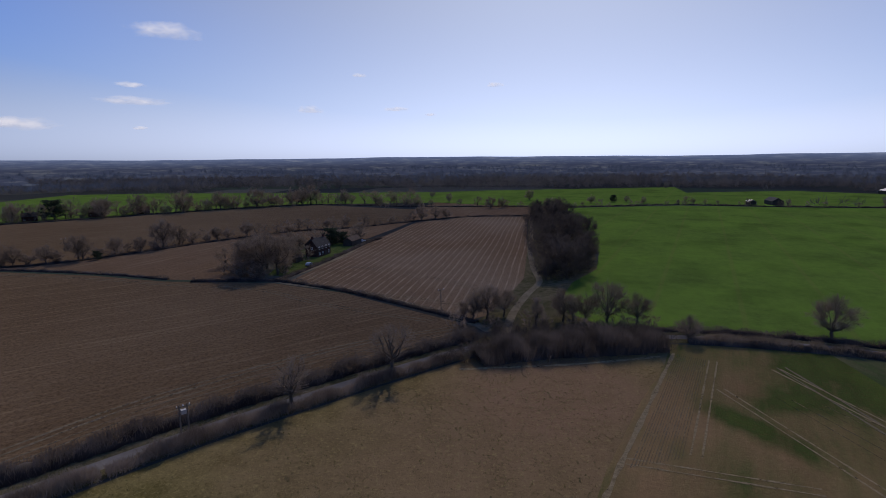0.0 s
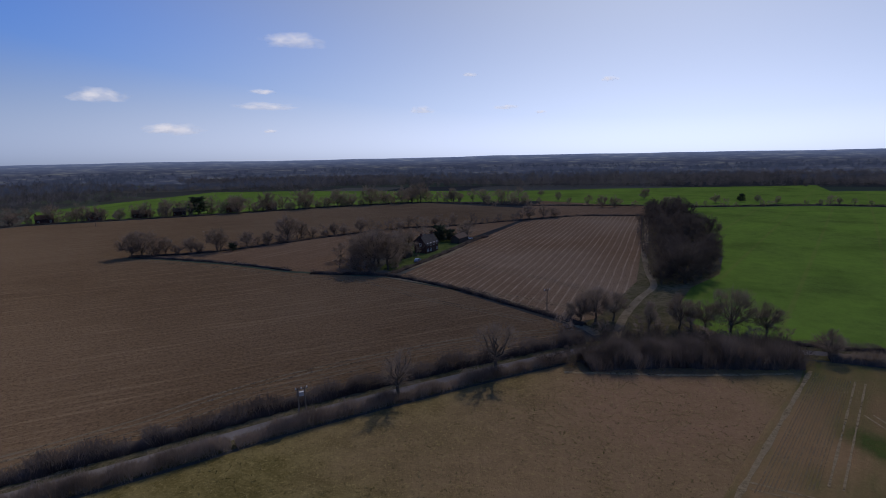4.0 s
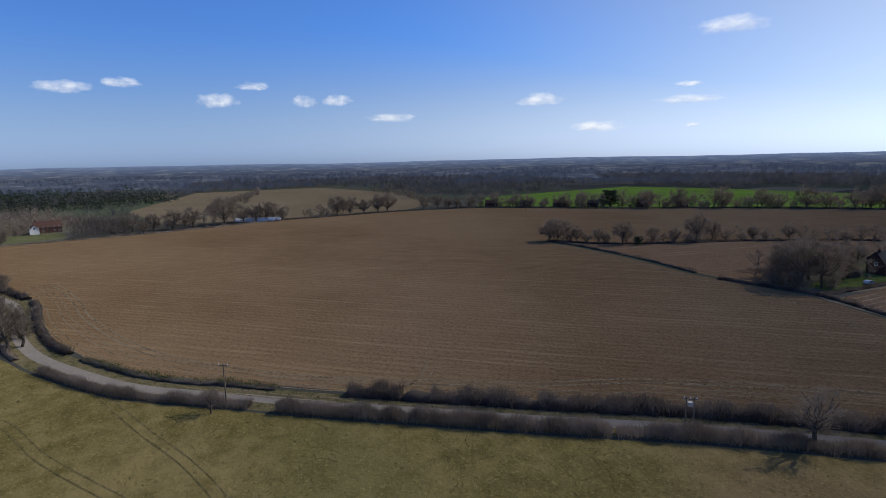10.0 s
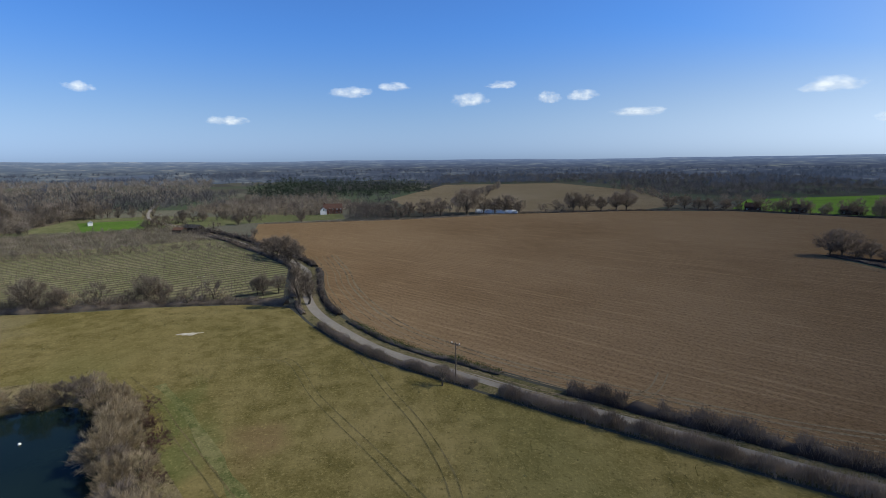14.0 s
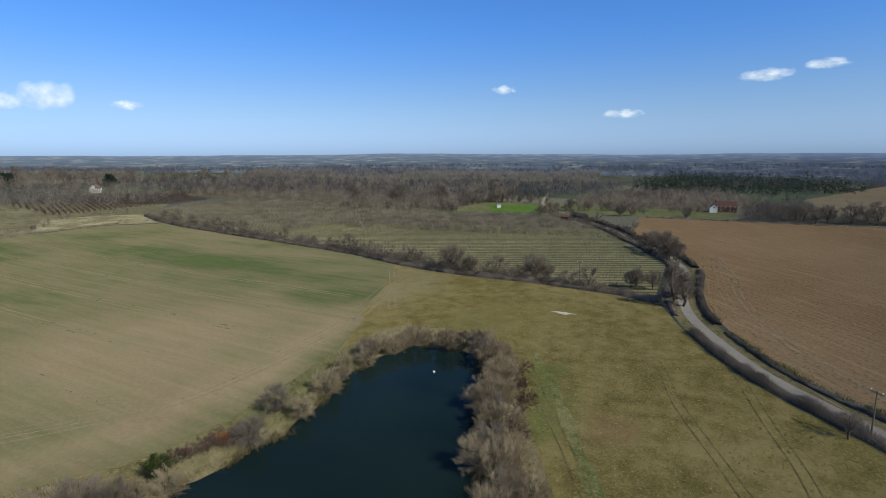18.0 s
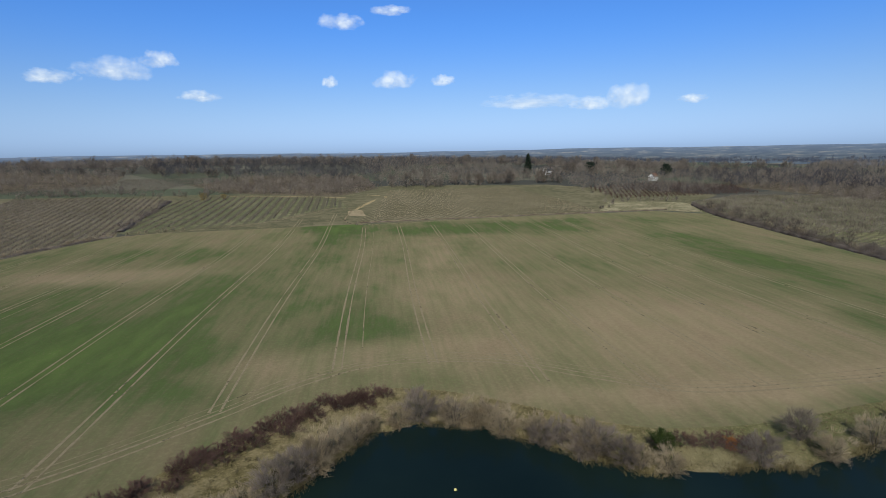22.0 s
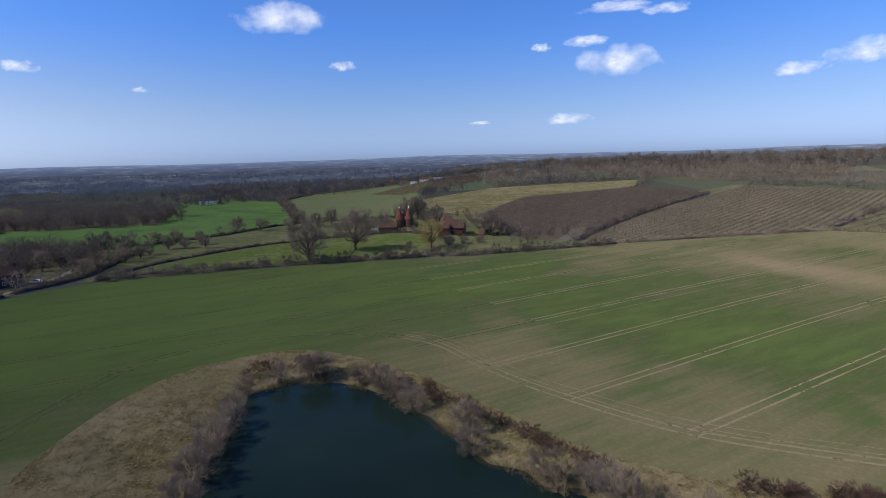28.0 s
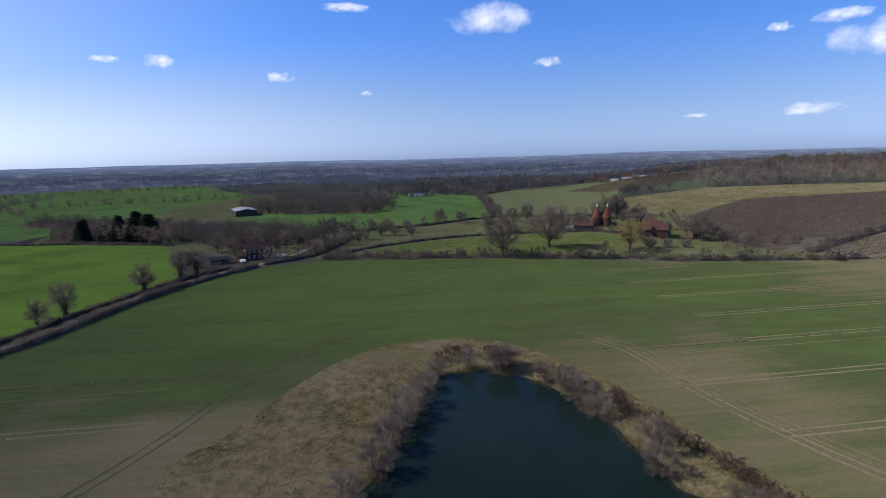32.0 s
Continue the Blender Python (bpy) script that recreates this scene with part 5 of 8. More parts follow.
belt([(-420, -330), (-470, -240), (-500, -190)], 6, 14, 20, PALE_LOW, "tall pale trees at the wood's edge", "hedgerow_trees", "tree", 81, 6)
belt([(-640, -700), (-430, -735), (-160, -790), (45, -790), (240, -770), (390, -735), (640, -690), (800, -600)], 9, 11, 17, TREES_LOW + PALE_LOW, "tall bare trees on the ridge's skyline", "ridge_trees", "tree", 82, 14)
belt([(-190, -560), (-110, -548), (-10, -530)], 7, 12, 18, PALE_LOW, "tall pale trees above a vineyard", "hedgerow_trees", "tree", 83, 7)
belt([(-430, -600), (-330, -640), (-240, -650), (-190, -620)], 8, 10, 17, PALE_LOW + TREES_LOW, "mixed tall trees on the slope", "hedgerow_trees", "tree", 84, 18)
belt([(20, -545), (60, -500), (130, -500), (180, -480), (230, -490), (290, -470)], 5, 4, 8, PALE_LOW + BUSH_LOW, "scrub above the orchard rows", "hedgerow_bushes", "bush", 85, 8)
belt([(150, -640), (250, -650), (350, -650), (450, -650)], 8, 8, 14, DARK_LOW + TREES_LOW, "dark bare trees on the slope", "hedgerow_trees", "tree", 86, 12)
belt([(640, -30), (700, -60), (760, -150), (800, -300), (860, -400)], 9, 8, 14, TREES_LOW + DARK_LOW, "bare trees round the distant village", "hedgerow_trees", "tree", 87, 14)
belt([(790, -360), (840, -480), (880, -600), (820, -640)], 9, 8, 15, TREES_LOW + DARK_LOW, "bare trees among distant houses", "hedgerow_trees", "tree", 88, 16)
belt([(505, 104), (484, 55), (471, 4), (550, -8), (640, 20)], 7, 8, 14, DARK_LOW, "dark bare trees at a copse's edge", "hedgerow_trees", "tree", 89, 5)
belt([(268, 70), (286, 50), (310, 30), (345, 28)], 5, 8, 13, DARK_LOW, "dark bare trees behind the brick house", "hedgerow_trees", "tree", 90, 6)
belt([(669, 381), (676, 330), (693, 275), (730, 215), (775, 163)], 5, 2, 3.5, BUSH_DARK, "low dark hedge across green fields", "hedgerow_bushes", "bush", 104, 1)
belt([(680, 400), (690, 330), (705, 275), (740, 215), (780, 170)], 13, 7, 12, TREES_LOW, "hedgerow trees across green fields", "hedgerow_trees", "tree", 91, 3)
belt([(830, 640), (930, 540), (1040, 440), (1130, 330)], 12, 7, 11, TREES_LOW, "hedgerow trees on the edge of the plain", "hedgerow_trees", "tree", 106, 4)
belt([(560, 340), (660, 420), (760, 470), (900, 500)], 14, 6, 10, TREES_LOW, "hedgerow trees across green fields", "hedgerow_trees", "tree", 92, 3)
belt([(225, 79), (238, 70), (250, 62)], 4, 2.5, 5, BUSH_DARK, "dark bushes beside the lane", "hedgerow_bushes", "bush", 93, 1.5)

belt([(250, 22), (238, -40), (232, -62), (218, -108), (208, -128), (198, -165), (190, -200)], 2.0, 2.6, 5.4, BUSH_DARK, "dark overgrown bushes between crop and paddock", "hedgerow_bushes", "bush", 94, 1.2)
belt([(236, -175), (226, -200), (222, -215), (240, -260), (262, -320)], 3.2, 2.4, 5, BUSH_DARK, "dark bushes up the orchard slope", "hedgerow_bushes", "bush", 95, 1.5, 0.1)
belt([(262, -172), (250, -186), (236, -180), (226, -168), (218, -160)], 3, 2, 5, BUSH_LOW + TREES_LOW, "garden bushes and young trees", "hedgerow_bushes", "bush", 96, 4)

belt([(420, -565), (520, -530), (640, -565), (760, -525), (860, -470)], 8, 11, 17, TREES_LOW, "tall bare trees on the ridge's skyline", "ridge_trees", "tree", 97, 12)
place(WILLOWS, [(142, -449, 7.5), (128, -455, 6)], "golden-twigged bush above the orchard rows", "golden bushes", seed=98)
place(CONIFERS, [(-190, -674, 23)], "tall dark conifer on the ridge", "dark trees on the ridge", seed=99)
place(YEWS, [(-263, -649, 13), (-343, -610, 13), (520, -560, 9)], "dark evergreen on the ridge", "dark trees on the ridge", seed=100)
belt([(-500, 100), (-600, 150), (-720, 200), (-900, 280)], 12, 6, 12, TREES_LOW + PALE_LOW, "hedgerow trees across a pale field", "hedgerow_trees", "tree", 101, 4)
belt([(-470, 330), (-600, 380), (-760, 420)], 12, 6, 12, TREES_LOW + BUSH_LOW, "hedgerow trees behind a pale field", "hedgerow_trees", "tree", 102, 5)
belt([(-640, -110), (-560, -60), (-500, -30)], 9, 6, 12, PALE_LOW + TREES_LOW, "bare trees behind a meadow", "hedgerow_trees", "tree", 103, 6)

# ---- hedges ----
def hedge(line, height, width, label, mats, per_m=40, core=True, seed=1, gap=0.15, group="hedgerows", twig_w=0.05, category="hedge"):
    """A hedge along a line: upright stems and twigs round a dense bumpy middle, of uneven height."""
    rng = np.random.default_rng(seed)
    p = np.array(line, float)
    seg = np.hypot(*np.diff(p, axis=0).T)
    at = np.concatenate([[0], np.cumsum(seg)])
    total = at[-1]
    n = int(total * per_m * 1.35)
    s = rng.uniform(0, total, n)
    wob = np.interp(s, np.arange(0, total + 6, 2.5), rng.uniform(0.55, 1.3, len(np.arange(0, total + 6, 2.5))))
    thin = np.interp(s, np.arange(0, total + 12, 5.0), rng.uniform(0, 1, len(np.arange(0, total + 12, 5.0))))
    keep = thin > gap
    s, wob = s[keep], wob[keep]
    n = len(s)
    x, y = np.interp(s, at, p[:, 0]), np.interp(s, at, p[:, 1])
    i = np.clip(np.searchsorted(at, s) - 1, 0, len(seg) - 1)
    d = np.diff(p, axis=0)[i] / seg[i][:, None]
    off = rng.normal(size=n) * width * 0.27
    x, y = x - d[:, 1] * off, y + d[:, 0] * off
    z = level(x, y)
    t = rng.uniform(0, 0.62, n)
    base = np.stack([x, y, z + t * height * wob], 1)
    way = np.stack([rng.normal(size=n) * 0.33, rng.normal(size=n) * 0.33, np.ones(n)], 1)
    length = height * wob * (1.02 - t) * rng.uniform(0.5, 1.0, n) * np.where(rng.uniform(0, 1, n) > 0.94, 1.35, 1.0)
    faces = np.stack([-d[:, 1] * off, d[:, 0] * off, np.full(n, width * 0.12)], 1)
    root = new("hedge")
    thick = rng.uniform(0.6, 1.5, n) * twig_w
    for kind, pick in (("lower_brush", t < 0.2), ("upper_brush", t >= 0.2)):
        part_of(kind, shape(kind, *blades(rng, base[pick], way[pick], length[pick], thick[pick], faces[pick]), [mats[0]]), root)
    if core:
        m = max(3, int(total / 1.2))
        q = np.linspace(0, total, m)
        cx, cy = np.interp(q, at, p[:, 0]), np.interp(q, at, p[:, 1])
        j = np.clip(np.searchsorted(at, q) - 1, 0, len(seg) - 1)
        dd = np.diff(p, axis=0)[j] / seg[j][:, None]
        hw = np.interp(q, np.arange(0, total + 6, 2.5), rng.uniform(0.25, 0.6, len(np.arange(0, total + 6, 2.5)))) * height
        hw *= np.where(np.interp(q, np.arange(0, total + 12, 5.0), rng.uniform(0, 1, len(np.arange(0, total + 12, 5.0)))) > gap, 1, 0.3)
        v, f = [], []
        prof = [(-0.42, -0.2), (-0.4, 0.45), (-0.2, 0.92), (0.05, 1.0), (0.28, 0.85), (0.42, 0.4), (0.42, -0.2)]
        for a in range(m):
            g = float(level([cx[a]], [cy[a]])[0])
            for k, (u, w) in enumerate(prof):
                o = u * width * rng.uniform(0.75, 1.2)
                v.append((cx[a] - dd[a, 1] * o + rng.normal() * 0.15, cy[a] + dd[a, 0] * o + rng.normal() * 0.15, g + w * hw[a] * rng.uniform(0.8, 1.15)))
            if a:
                for k in range(len(prof) - 1):
                    b0, b1 = (a - 1) * len(prof) + k, a * len(prof) + k
                    f += [(b0, b1, b1 + 1), (b0, b1 + 1, b0 + 1)]
        part_of("thicket", shape("thicket", v, f, [mats[1]]), root)
    return tagged(root, label, category, group)


far_side = side(ROAD, -4.9)
near_side = side(ROAD, 4.0)
DARK = [TWIG_DARK, TWIG_BLACK]
MIXED = [TWIG_GREY, TWIG]
TAN = [TWIG_TAN, TWIG_GREY]
hedge(upto(far_side, 12, -93), 3.3, 3.4, "dense dark thorn hedge along the lane", DARK, 110, seed=1, gap=0.06)
hedge(upto(far_side, -102, -150), 1.5, 2.6, "low bramble hedge along the lane", [EVERGREEN, TWIG_DARK], 45, seed=2, gap=0.05)
hedge(upto(far_side, -150, -232), 2.2, 2.4, "bare thorn hedge round the lane's bend", DARK, 55, seed=3, gap=0.15)
hedge(upto(far_side, -232, -405), 3.0, 3.0, "tall dark hedge along the lane", DARK, 45, seed=4, gap=0.05)
hedge(upto(near_side, 4, -96), 2.9, 2.4, "thin trimmed hedge of upright grey stems", [TWIG_GREY, TWIG_GREY], 190, core=False, seed=5, gap=0.02, twig_w=0.06)
hedge(upto(near_side, -94, -150), 2.1, 2.0, "lower trimmed hedge of grey stems", [TWIG_GREY, TWIG_GREY], 160, core=False, seed=35, gap=0.04, twig_w=0.06)
hedge(upto(near_side, -155, -175), 1.6, 1.6, "thin trimmed hedge of upright grey stems", MIXED, 60, seed=6)
hedge(upto(side(ROAD, 4.2), -178, -405), 2.6, 3.0, "tall bare hedge beside the orchard", MIXED, 50, seed=7, gap=0.05)
hedge(upto(far_side, 244, 40), 2.0, 2.4, "low clipped hedge between lane and green field", DARK, 50, seed=8, gap=0.06)
hedge(upto(near_side, 240, 58), 2.9, 2.8, "bare brown hedge along the lane", [TWIG, TWIG_DARK], 110, seed=9, gap=0.08)
H2 = [(9, 141), (-2, 151), (-16, 163), (-34, 178), (-46, 186), (-63, 194.5), (-80, 195), (-95, 195)]
hedge(curve(H2, 3), 1.9, 2.4, "dark field hedge between ploughed fields", DARK, 45, seed=10, gap=0.06)
hedge(curve([(-106, 199), (-125, 206), (-142, 211), (-165, 216), (-184, 219), (-202, 219)], 3), 1.7, 2.2, "low gappy hedge between ploughed fields", DARK, 40, seed=11, gap=0.15)
hedge(curve([(-62, 196), (-52, 236), (-41, 287), (-36, 300)], 3), 1.8, 2.0, "clipped garden hedge beside a farmhouse", DARK, 45, seed=12, gap=0.0)
hedge(curve([(-202, 221), (-176, 233), (-155, 257), (-128, 297), (-98, 332), (-64, 348), (-20, 384), (19, 411), (66, 412)], 5), 1.6, 2.4, "low hedge behind the ploughed fields", DARK, 25, seed=13, gap=0.15)
hedge(curve([(-431, 151), (-427, 200), (-424, 255), (-410, 310), (-385, 345), (-300, 405), (-205, 492), (-128, 533), (-24, 500), (60, 496), (110, 482), (216, 495), (304, 466), (376, 448), (430, 425)], 8),
      1.8, 2.6, "long dark boundary hedge", DARK, 18, seed=14, gap=0.12, twig_w=0.12)
hedge(curve([(-412, -56), (-413, 0), (-414, 54), (-431, 151)], 6), 1.5, 2.0, "low boundary hedge below a row of trees", MIXED, 20, seed=15, gap=0.2, twig_w=0.1)
# the orchard's hedge
hedge(curve([(-172, -18), (-177, -31), (-180, -60), (-180, -93), (-185, -122), (-197, -163), (-209, -252), (-217, -320), (-232, -372)], 4), 3.0, 4.0,
      "thick bare hedge with brambles in front of an orchard", [TWIG_GREY, TWIG], 60, seed=16, gap=0.04, twig_w=0.07)
hedge(curve([(-182, -60), (-183, -93), (-189, -122), (-201, -163), (-213, -252)], 4), 4.2, 5.0, "tall bare scrub behind the orchard's hedge", [TWIG_GREY, TWIG], 35, core=False, seed=17, gap=0.25, twig_w=0.08)
# slope hedges
hedge(curve([(207, -190), (232, -240), (262, -320), (284, -404)], 4), 2.8, 3.5, "rough hedge up the orchard slope", MIXED, 40, seed=18, gap=0.1, twig_w=0.08)
hedge(curve([(188, -206), (178, -233), (160, -275), (146, -304)], 4), 2.2, 3.0, "pale bare hedge below the orchard", TAN, 45, seed=19, gap=0.1, twig_w=0.07)
hedge(curve([(148, -318), (158, -380), (168, -448)], 5), 3.0, 4.0, "bushy hedge between two orchard blocks", MIXED, 30, seed=20, gap=0.4, twig_w=0.1)
hedge(curve([(16, -334), (-69, -344), (-152, -350), (-200, -352)], 5), 1.2, 1.6, "low hedge at the foot of a vineyard slope", TAN, 30, seed=21, gap=0.2, twig_w=0.07)
hedge(curve([(250, 26), (255, 10), (238, -40), (232, -62), (218, -108), (208, -128), (190, -200)], 4), 2.0, 2.6, "overgrown hedge between crop and paddock", MIXED, 45, seed=22, gap=0.12, twig_w=0.07)
hedge(curve([(243, 50), (262, 30), (285, 22), (330, 10)], 4), 2.6, 3.0, "dark overgrown hedge beside a house", DARK, 45, seed=23, gap=0.05, twig_w=0.08)
hedge(curve([(262, 18), (285, -8), (306, -60), (303, -122)], 4), 2.0, 2.6, "hedge behind the paddock", DARK, 35, seed=24, gap=0.1, twig_w=0.08)
hedge(curve([(344, 28), (362, -30), (396, -90), (378, -165)], 6), 2.4, 3.0, "dark hedge across the fields", DARK, 25, seed=25, gap=0.15, twig_w=0.1)
hedge(curve([(396, -90), (520, -110), (640, -130), (730, -190)], 8), 2.6, 3.5, "hedge lining a far lane", DARK, 18, seed=26, gap=0.1, twig_w=0.15)
hedge(curve([(318, 116), (340, 170), (353, 231), (430, 330)], 6), 1.8, 2.4, "hedge behind a green field", DARK, 25, seed=27, gap=0.2, twig_w=0.1)
hedge(curve([(306, -120), (296, -132), (284, -138), (276, -140)], 3), 2.0, 1.6, "dark clipped garden hedge before the oast house", DARK, 70, seed=29, gap=0.0, twig_w=0.08)
hedge(curve([(262, -150), (256, -160), (252, -172)], 3), 1.6, 1.4, "clipped garden hedge beside a brick house", [EVERGREEN, TWIG_BLACK], 60, seed=30, gap=0.0, twig_w=0.08)

# ---- woods, far trees and orchards ----
def woodland(poly, spacing, h0, h1, label, mat, n=70, blade=(2.2, 0.28), seed=1, name="woodland", trunks=True, cone=False, edge=0.0):
    """Many trees, joined: slim trunks under crowns of loose twigs of uneven outline."""
    rng = np.random.default_rng(seed)
    px, py = np.array(poly).T
    gx, gy = np.meshgrid(np.arange(px.min(), px.max(), spacing), np.arange(py.min(), py.max(), spacing))
    x = gx.ravel() + rng.uniform(-0.55, 0.55, gx.size) * spacing
    y = gy.ravel() + rng.uniform(-0.55, 0.55, gx.size) * spacing
    ok = inside(x, y, list(poly))
    x, y = x[ok], y[ok]
    k = len(x)
    z = level(x, y)
    h = rng.uniform(h0 * 0.8, h1, k) * (0.9 + 0.3 * np.sin(x * 0.045 + seed) * np.sin(y * 0.05)) * np.where(rng.uniform(0, 1, k) > 0.9, 1.3, 1.0)
    n, blade = int(n * 0.64), (blade[0] * (1.0 if cone else 1.5), blade[1] * (1.4 if cone else 0.95))
    w = h * rng.uniform(0.22, 0.36, k)
    u = rng.normal(size=(k, n, 3))
    u /= np.linalg.norm(u, axis=2, keepdims=True)
    rad = rng.uniform(0.1, 1.0, (k, n)) ** 0.5
    if cone:
        t = rng.uniform(0, 1, (k, n)) ** 1.3
        a = rng.uniform(0, 6.283, (k, n))
        rr = (1 - t) ** 0.8 * w[:, None] * 0.75 * rng.uniform(0.5, 1.05, (k, n))
        b = np.stack([x[:, None] + rr * np.cos(a), y[:, None] + rr * np.sin(a), z[:, None] + h[:, None] * (0.08 + 0.92 * t)], 2)
        way = np.stack([np.cos(a), np.sin(a), np.full((k, n), -0.1)], 2) + rng.normal(size=(k, n, 3)) * 0.3
    else:
        b = np.stack([x[:, None] + u[..., 0] * rad * w[:, None], y[:, None] + u[..., 1] * rad * w[:, None],
                      z[:, None] + h[:, None] * (0.47 + 0.45 * u[..., 2] * rad)], 2)
        way = u * 0.6 + np.array([0, 0, 0.55]) + rng.normal(size=(k, n, 3)) * 0.5
        b[..., 2] -= 0.12 * h[:, None]
    b, way = b.reshape(-1, 3), way.reshape(-1, 3)
    m = len(b)
    face = (np.stack([np.cos(a), np.sin(a), np.full((k, n), 0.5)], 2) if cone else u + np.array([0, 0, 0.3])).reshape(-1, 3)
    pieces = [blades(rng, b, way, rng.uniform(0.5, 1.2, m) * blade[0], rng.uniform(0.5, 1.4, m) * blade[1], face)]
    if trunks:
        base = np.stack([x, y, z - 0.3], 1)
        up = np.tile([0, 0, 1.0], (k, 1)) + rng.normal(size=(k, 3)) * 0.07
        pieces.append(blades(rng, base, up, h * 0.7, np.full(k, 0.28)))
    v, f = join(*pieces)
    tagged(new(name, shape(name, v, f, [mat])), label, "woodland", kind="stuff")


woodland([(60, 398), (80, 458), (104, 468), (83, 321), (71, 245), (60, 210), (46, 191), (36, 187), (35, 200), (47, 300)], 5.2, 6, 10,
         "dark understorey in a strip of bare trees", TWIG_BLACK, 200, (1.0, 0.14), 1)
hedge(curve([(7, 113), (16, 116), (28, 118), (40, 119.5), (52, 121)], 3), 5.0, 8.5, "dense dark thicket of bare scrub at a lane junction", DARK, 420, seed=31, gap=0.0, twig_w=0.06, category="thicket", group="")
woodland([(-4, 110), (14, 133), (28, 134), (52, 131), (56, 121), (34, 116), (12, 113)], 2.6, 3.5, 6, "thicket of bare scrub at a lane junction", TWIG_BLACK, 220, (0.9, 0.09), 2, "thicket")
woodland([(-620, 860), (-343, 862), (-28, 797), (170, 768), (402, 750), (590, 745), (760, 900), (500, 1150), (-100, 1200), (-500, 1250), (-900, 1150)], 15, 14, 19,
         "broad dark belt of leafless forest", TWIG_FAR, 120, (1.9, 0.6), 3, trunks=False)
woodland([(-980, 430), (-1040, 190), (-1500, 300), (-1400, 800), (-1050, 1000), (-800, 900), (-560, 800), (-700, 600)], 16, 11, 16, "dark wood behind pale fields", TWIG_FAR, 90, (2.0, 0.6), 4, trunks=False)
woodland([(-736, -122), (-691, -2), (-700, 60), (-790, 140), (-1000, 120), (-1130, -100), (-900, -130)], 11, 13, 17, "dark green pine plantation", NEEDLE, 34, (2.6, 1.0), 5, cone=True)
woodland([(-396, -212), (-378, -375), (-345, -480), (-400, -640), (-560, -640), (-700, -500), (-690, -260), (-560, -215), (-470, -214)], 9, 10, 16,
         "grey-brown bare woodland behind the orchard", TWIG_WOOD, 170, (1.3, 0.24), 6)
woodland([(-560, -640), (-700, -500), (-690, -260), (-620, -160), (-900, -200), (-1400, -300), (-1300, -700), (-900, -1000)], 17, 12, 18, "bare woodland reaching into the distance", TWIG_WOOD, 70, (2.0, 0.6), 7, trunks=False)
woodland([(-470, -18), (-500, -100), (-560, -150), (-700, -140), (-690, -10), (-560, 30)], 10, 7, 13, "grey-brown bare trees behind a small meadow", TWIG_WOOD, 150, (1.2, 0.24), 21)
woodland([(-412, 8), (-418, 38), (-455, 44), (-500, 25), (-470, 6)], 6, 14, 21, "copse of bare trees beside a red-roofed house", TWIG_DARK, 220, (1.2, 0.2), 8)
woodland([(330, -488), (262, -560), (285, -640), (420, -650), (640, -640), (640, -560), (520, -488), (420, -462)], 9, 8, 13, "bare scrubby wood on the slope", TWIG_WOOD, 150, (1.2, 0.22), 9)
woodland([(385, -470), (462, -402), (512, -335), (640, -400), (700, -520), (560, -560), (420, -505)], 9, 8, 13, "bare trees above old grassland", TWIG_WOOD, 130, (1.3, 0.24), 20)
woodland([(140, -500), (37, -470), (2, -525), (20, -640), (150, -640), (190, -560)], 8, 7, 12, "bare scrubby wood above the orchard", TWIG_WOOD, 150, (1.2, 0.2), 10)
woodland([(-13, -525), (-110, -540), (-150, -560), (-190, -620), (-160, -760), (20, -740), (6, -600)], 9, 12, 18, "pale bare trees on the slope", TWIG_WOOD, 150, (1.3, 0.22), 11)
woodland([(-430, -700), (-160, -760), (45, -745), (240, -735), (390, -700), (640, -650), (800, -560), (950, -720), (500, -960), (0, -1040), (-520, -880)], 12, 10, 16,
         "wooded ridge of bare trees on the skyline", TWIG_WOOD, 110, (1.7, 0.36), 12)
woodland([(-190, -425), (-276, -440), (-345, -490), (-430, -700), (-250, -740), (-195, -640), (-185, -520)], 10, 11, 18, "mixed bare trees among hillside gardens", TWIG_WOOD, 140, (1.3, 0.22), 13)
woodland([(640, -640), (640, -560), (760, -470), (900, -480), (1000, -650), (820, -600)], 12, 12, 18, "bare trees below the ridge", TWIG_WOOD, 100, (1.6, 0.36), 14)
woodland([(505, 106), (484, 55), (471, 3), (550, -10), (660, 36), (720, 96), (600, 146)], 8, 13, 18, "rounded copse of bare trees between green fields", TWIG_DARK, 260, (1.1, 0.2), 15)
woodland([(344, 125), (300, 84), (296, 58), (304, 30), (330, 32), (362, 60), (384, 112)], 4.8, 12, 16, "belt of bare trees behind a brick house", TWIG_DARK, 380, (1.1, 0.15), 16)
woodland([(352, 186), (366, 208), (425, 232), (470, 285), (505, 290), (450, 190), (440, 150), (400, 125), (352, 128), (376, 160)], 8, 7, 11, "dark tree belt between green fields", TWIG_DARK, 240, (1.2, 0.2), 17)
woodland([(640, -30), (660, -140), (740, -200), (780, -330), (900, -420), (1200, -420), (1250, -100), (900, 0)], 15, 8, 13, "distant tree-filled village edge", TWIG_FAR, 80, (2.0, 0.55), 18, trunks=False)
woodland([(-150, -356), (-178, -412), (-250, -420), (-240, -395), (-200, -400)], 8, 3, 5, "low scrub beside trampled ground", TWIG_WOOD, 60, (1.0, 0.2), 19, "scrub")


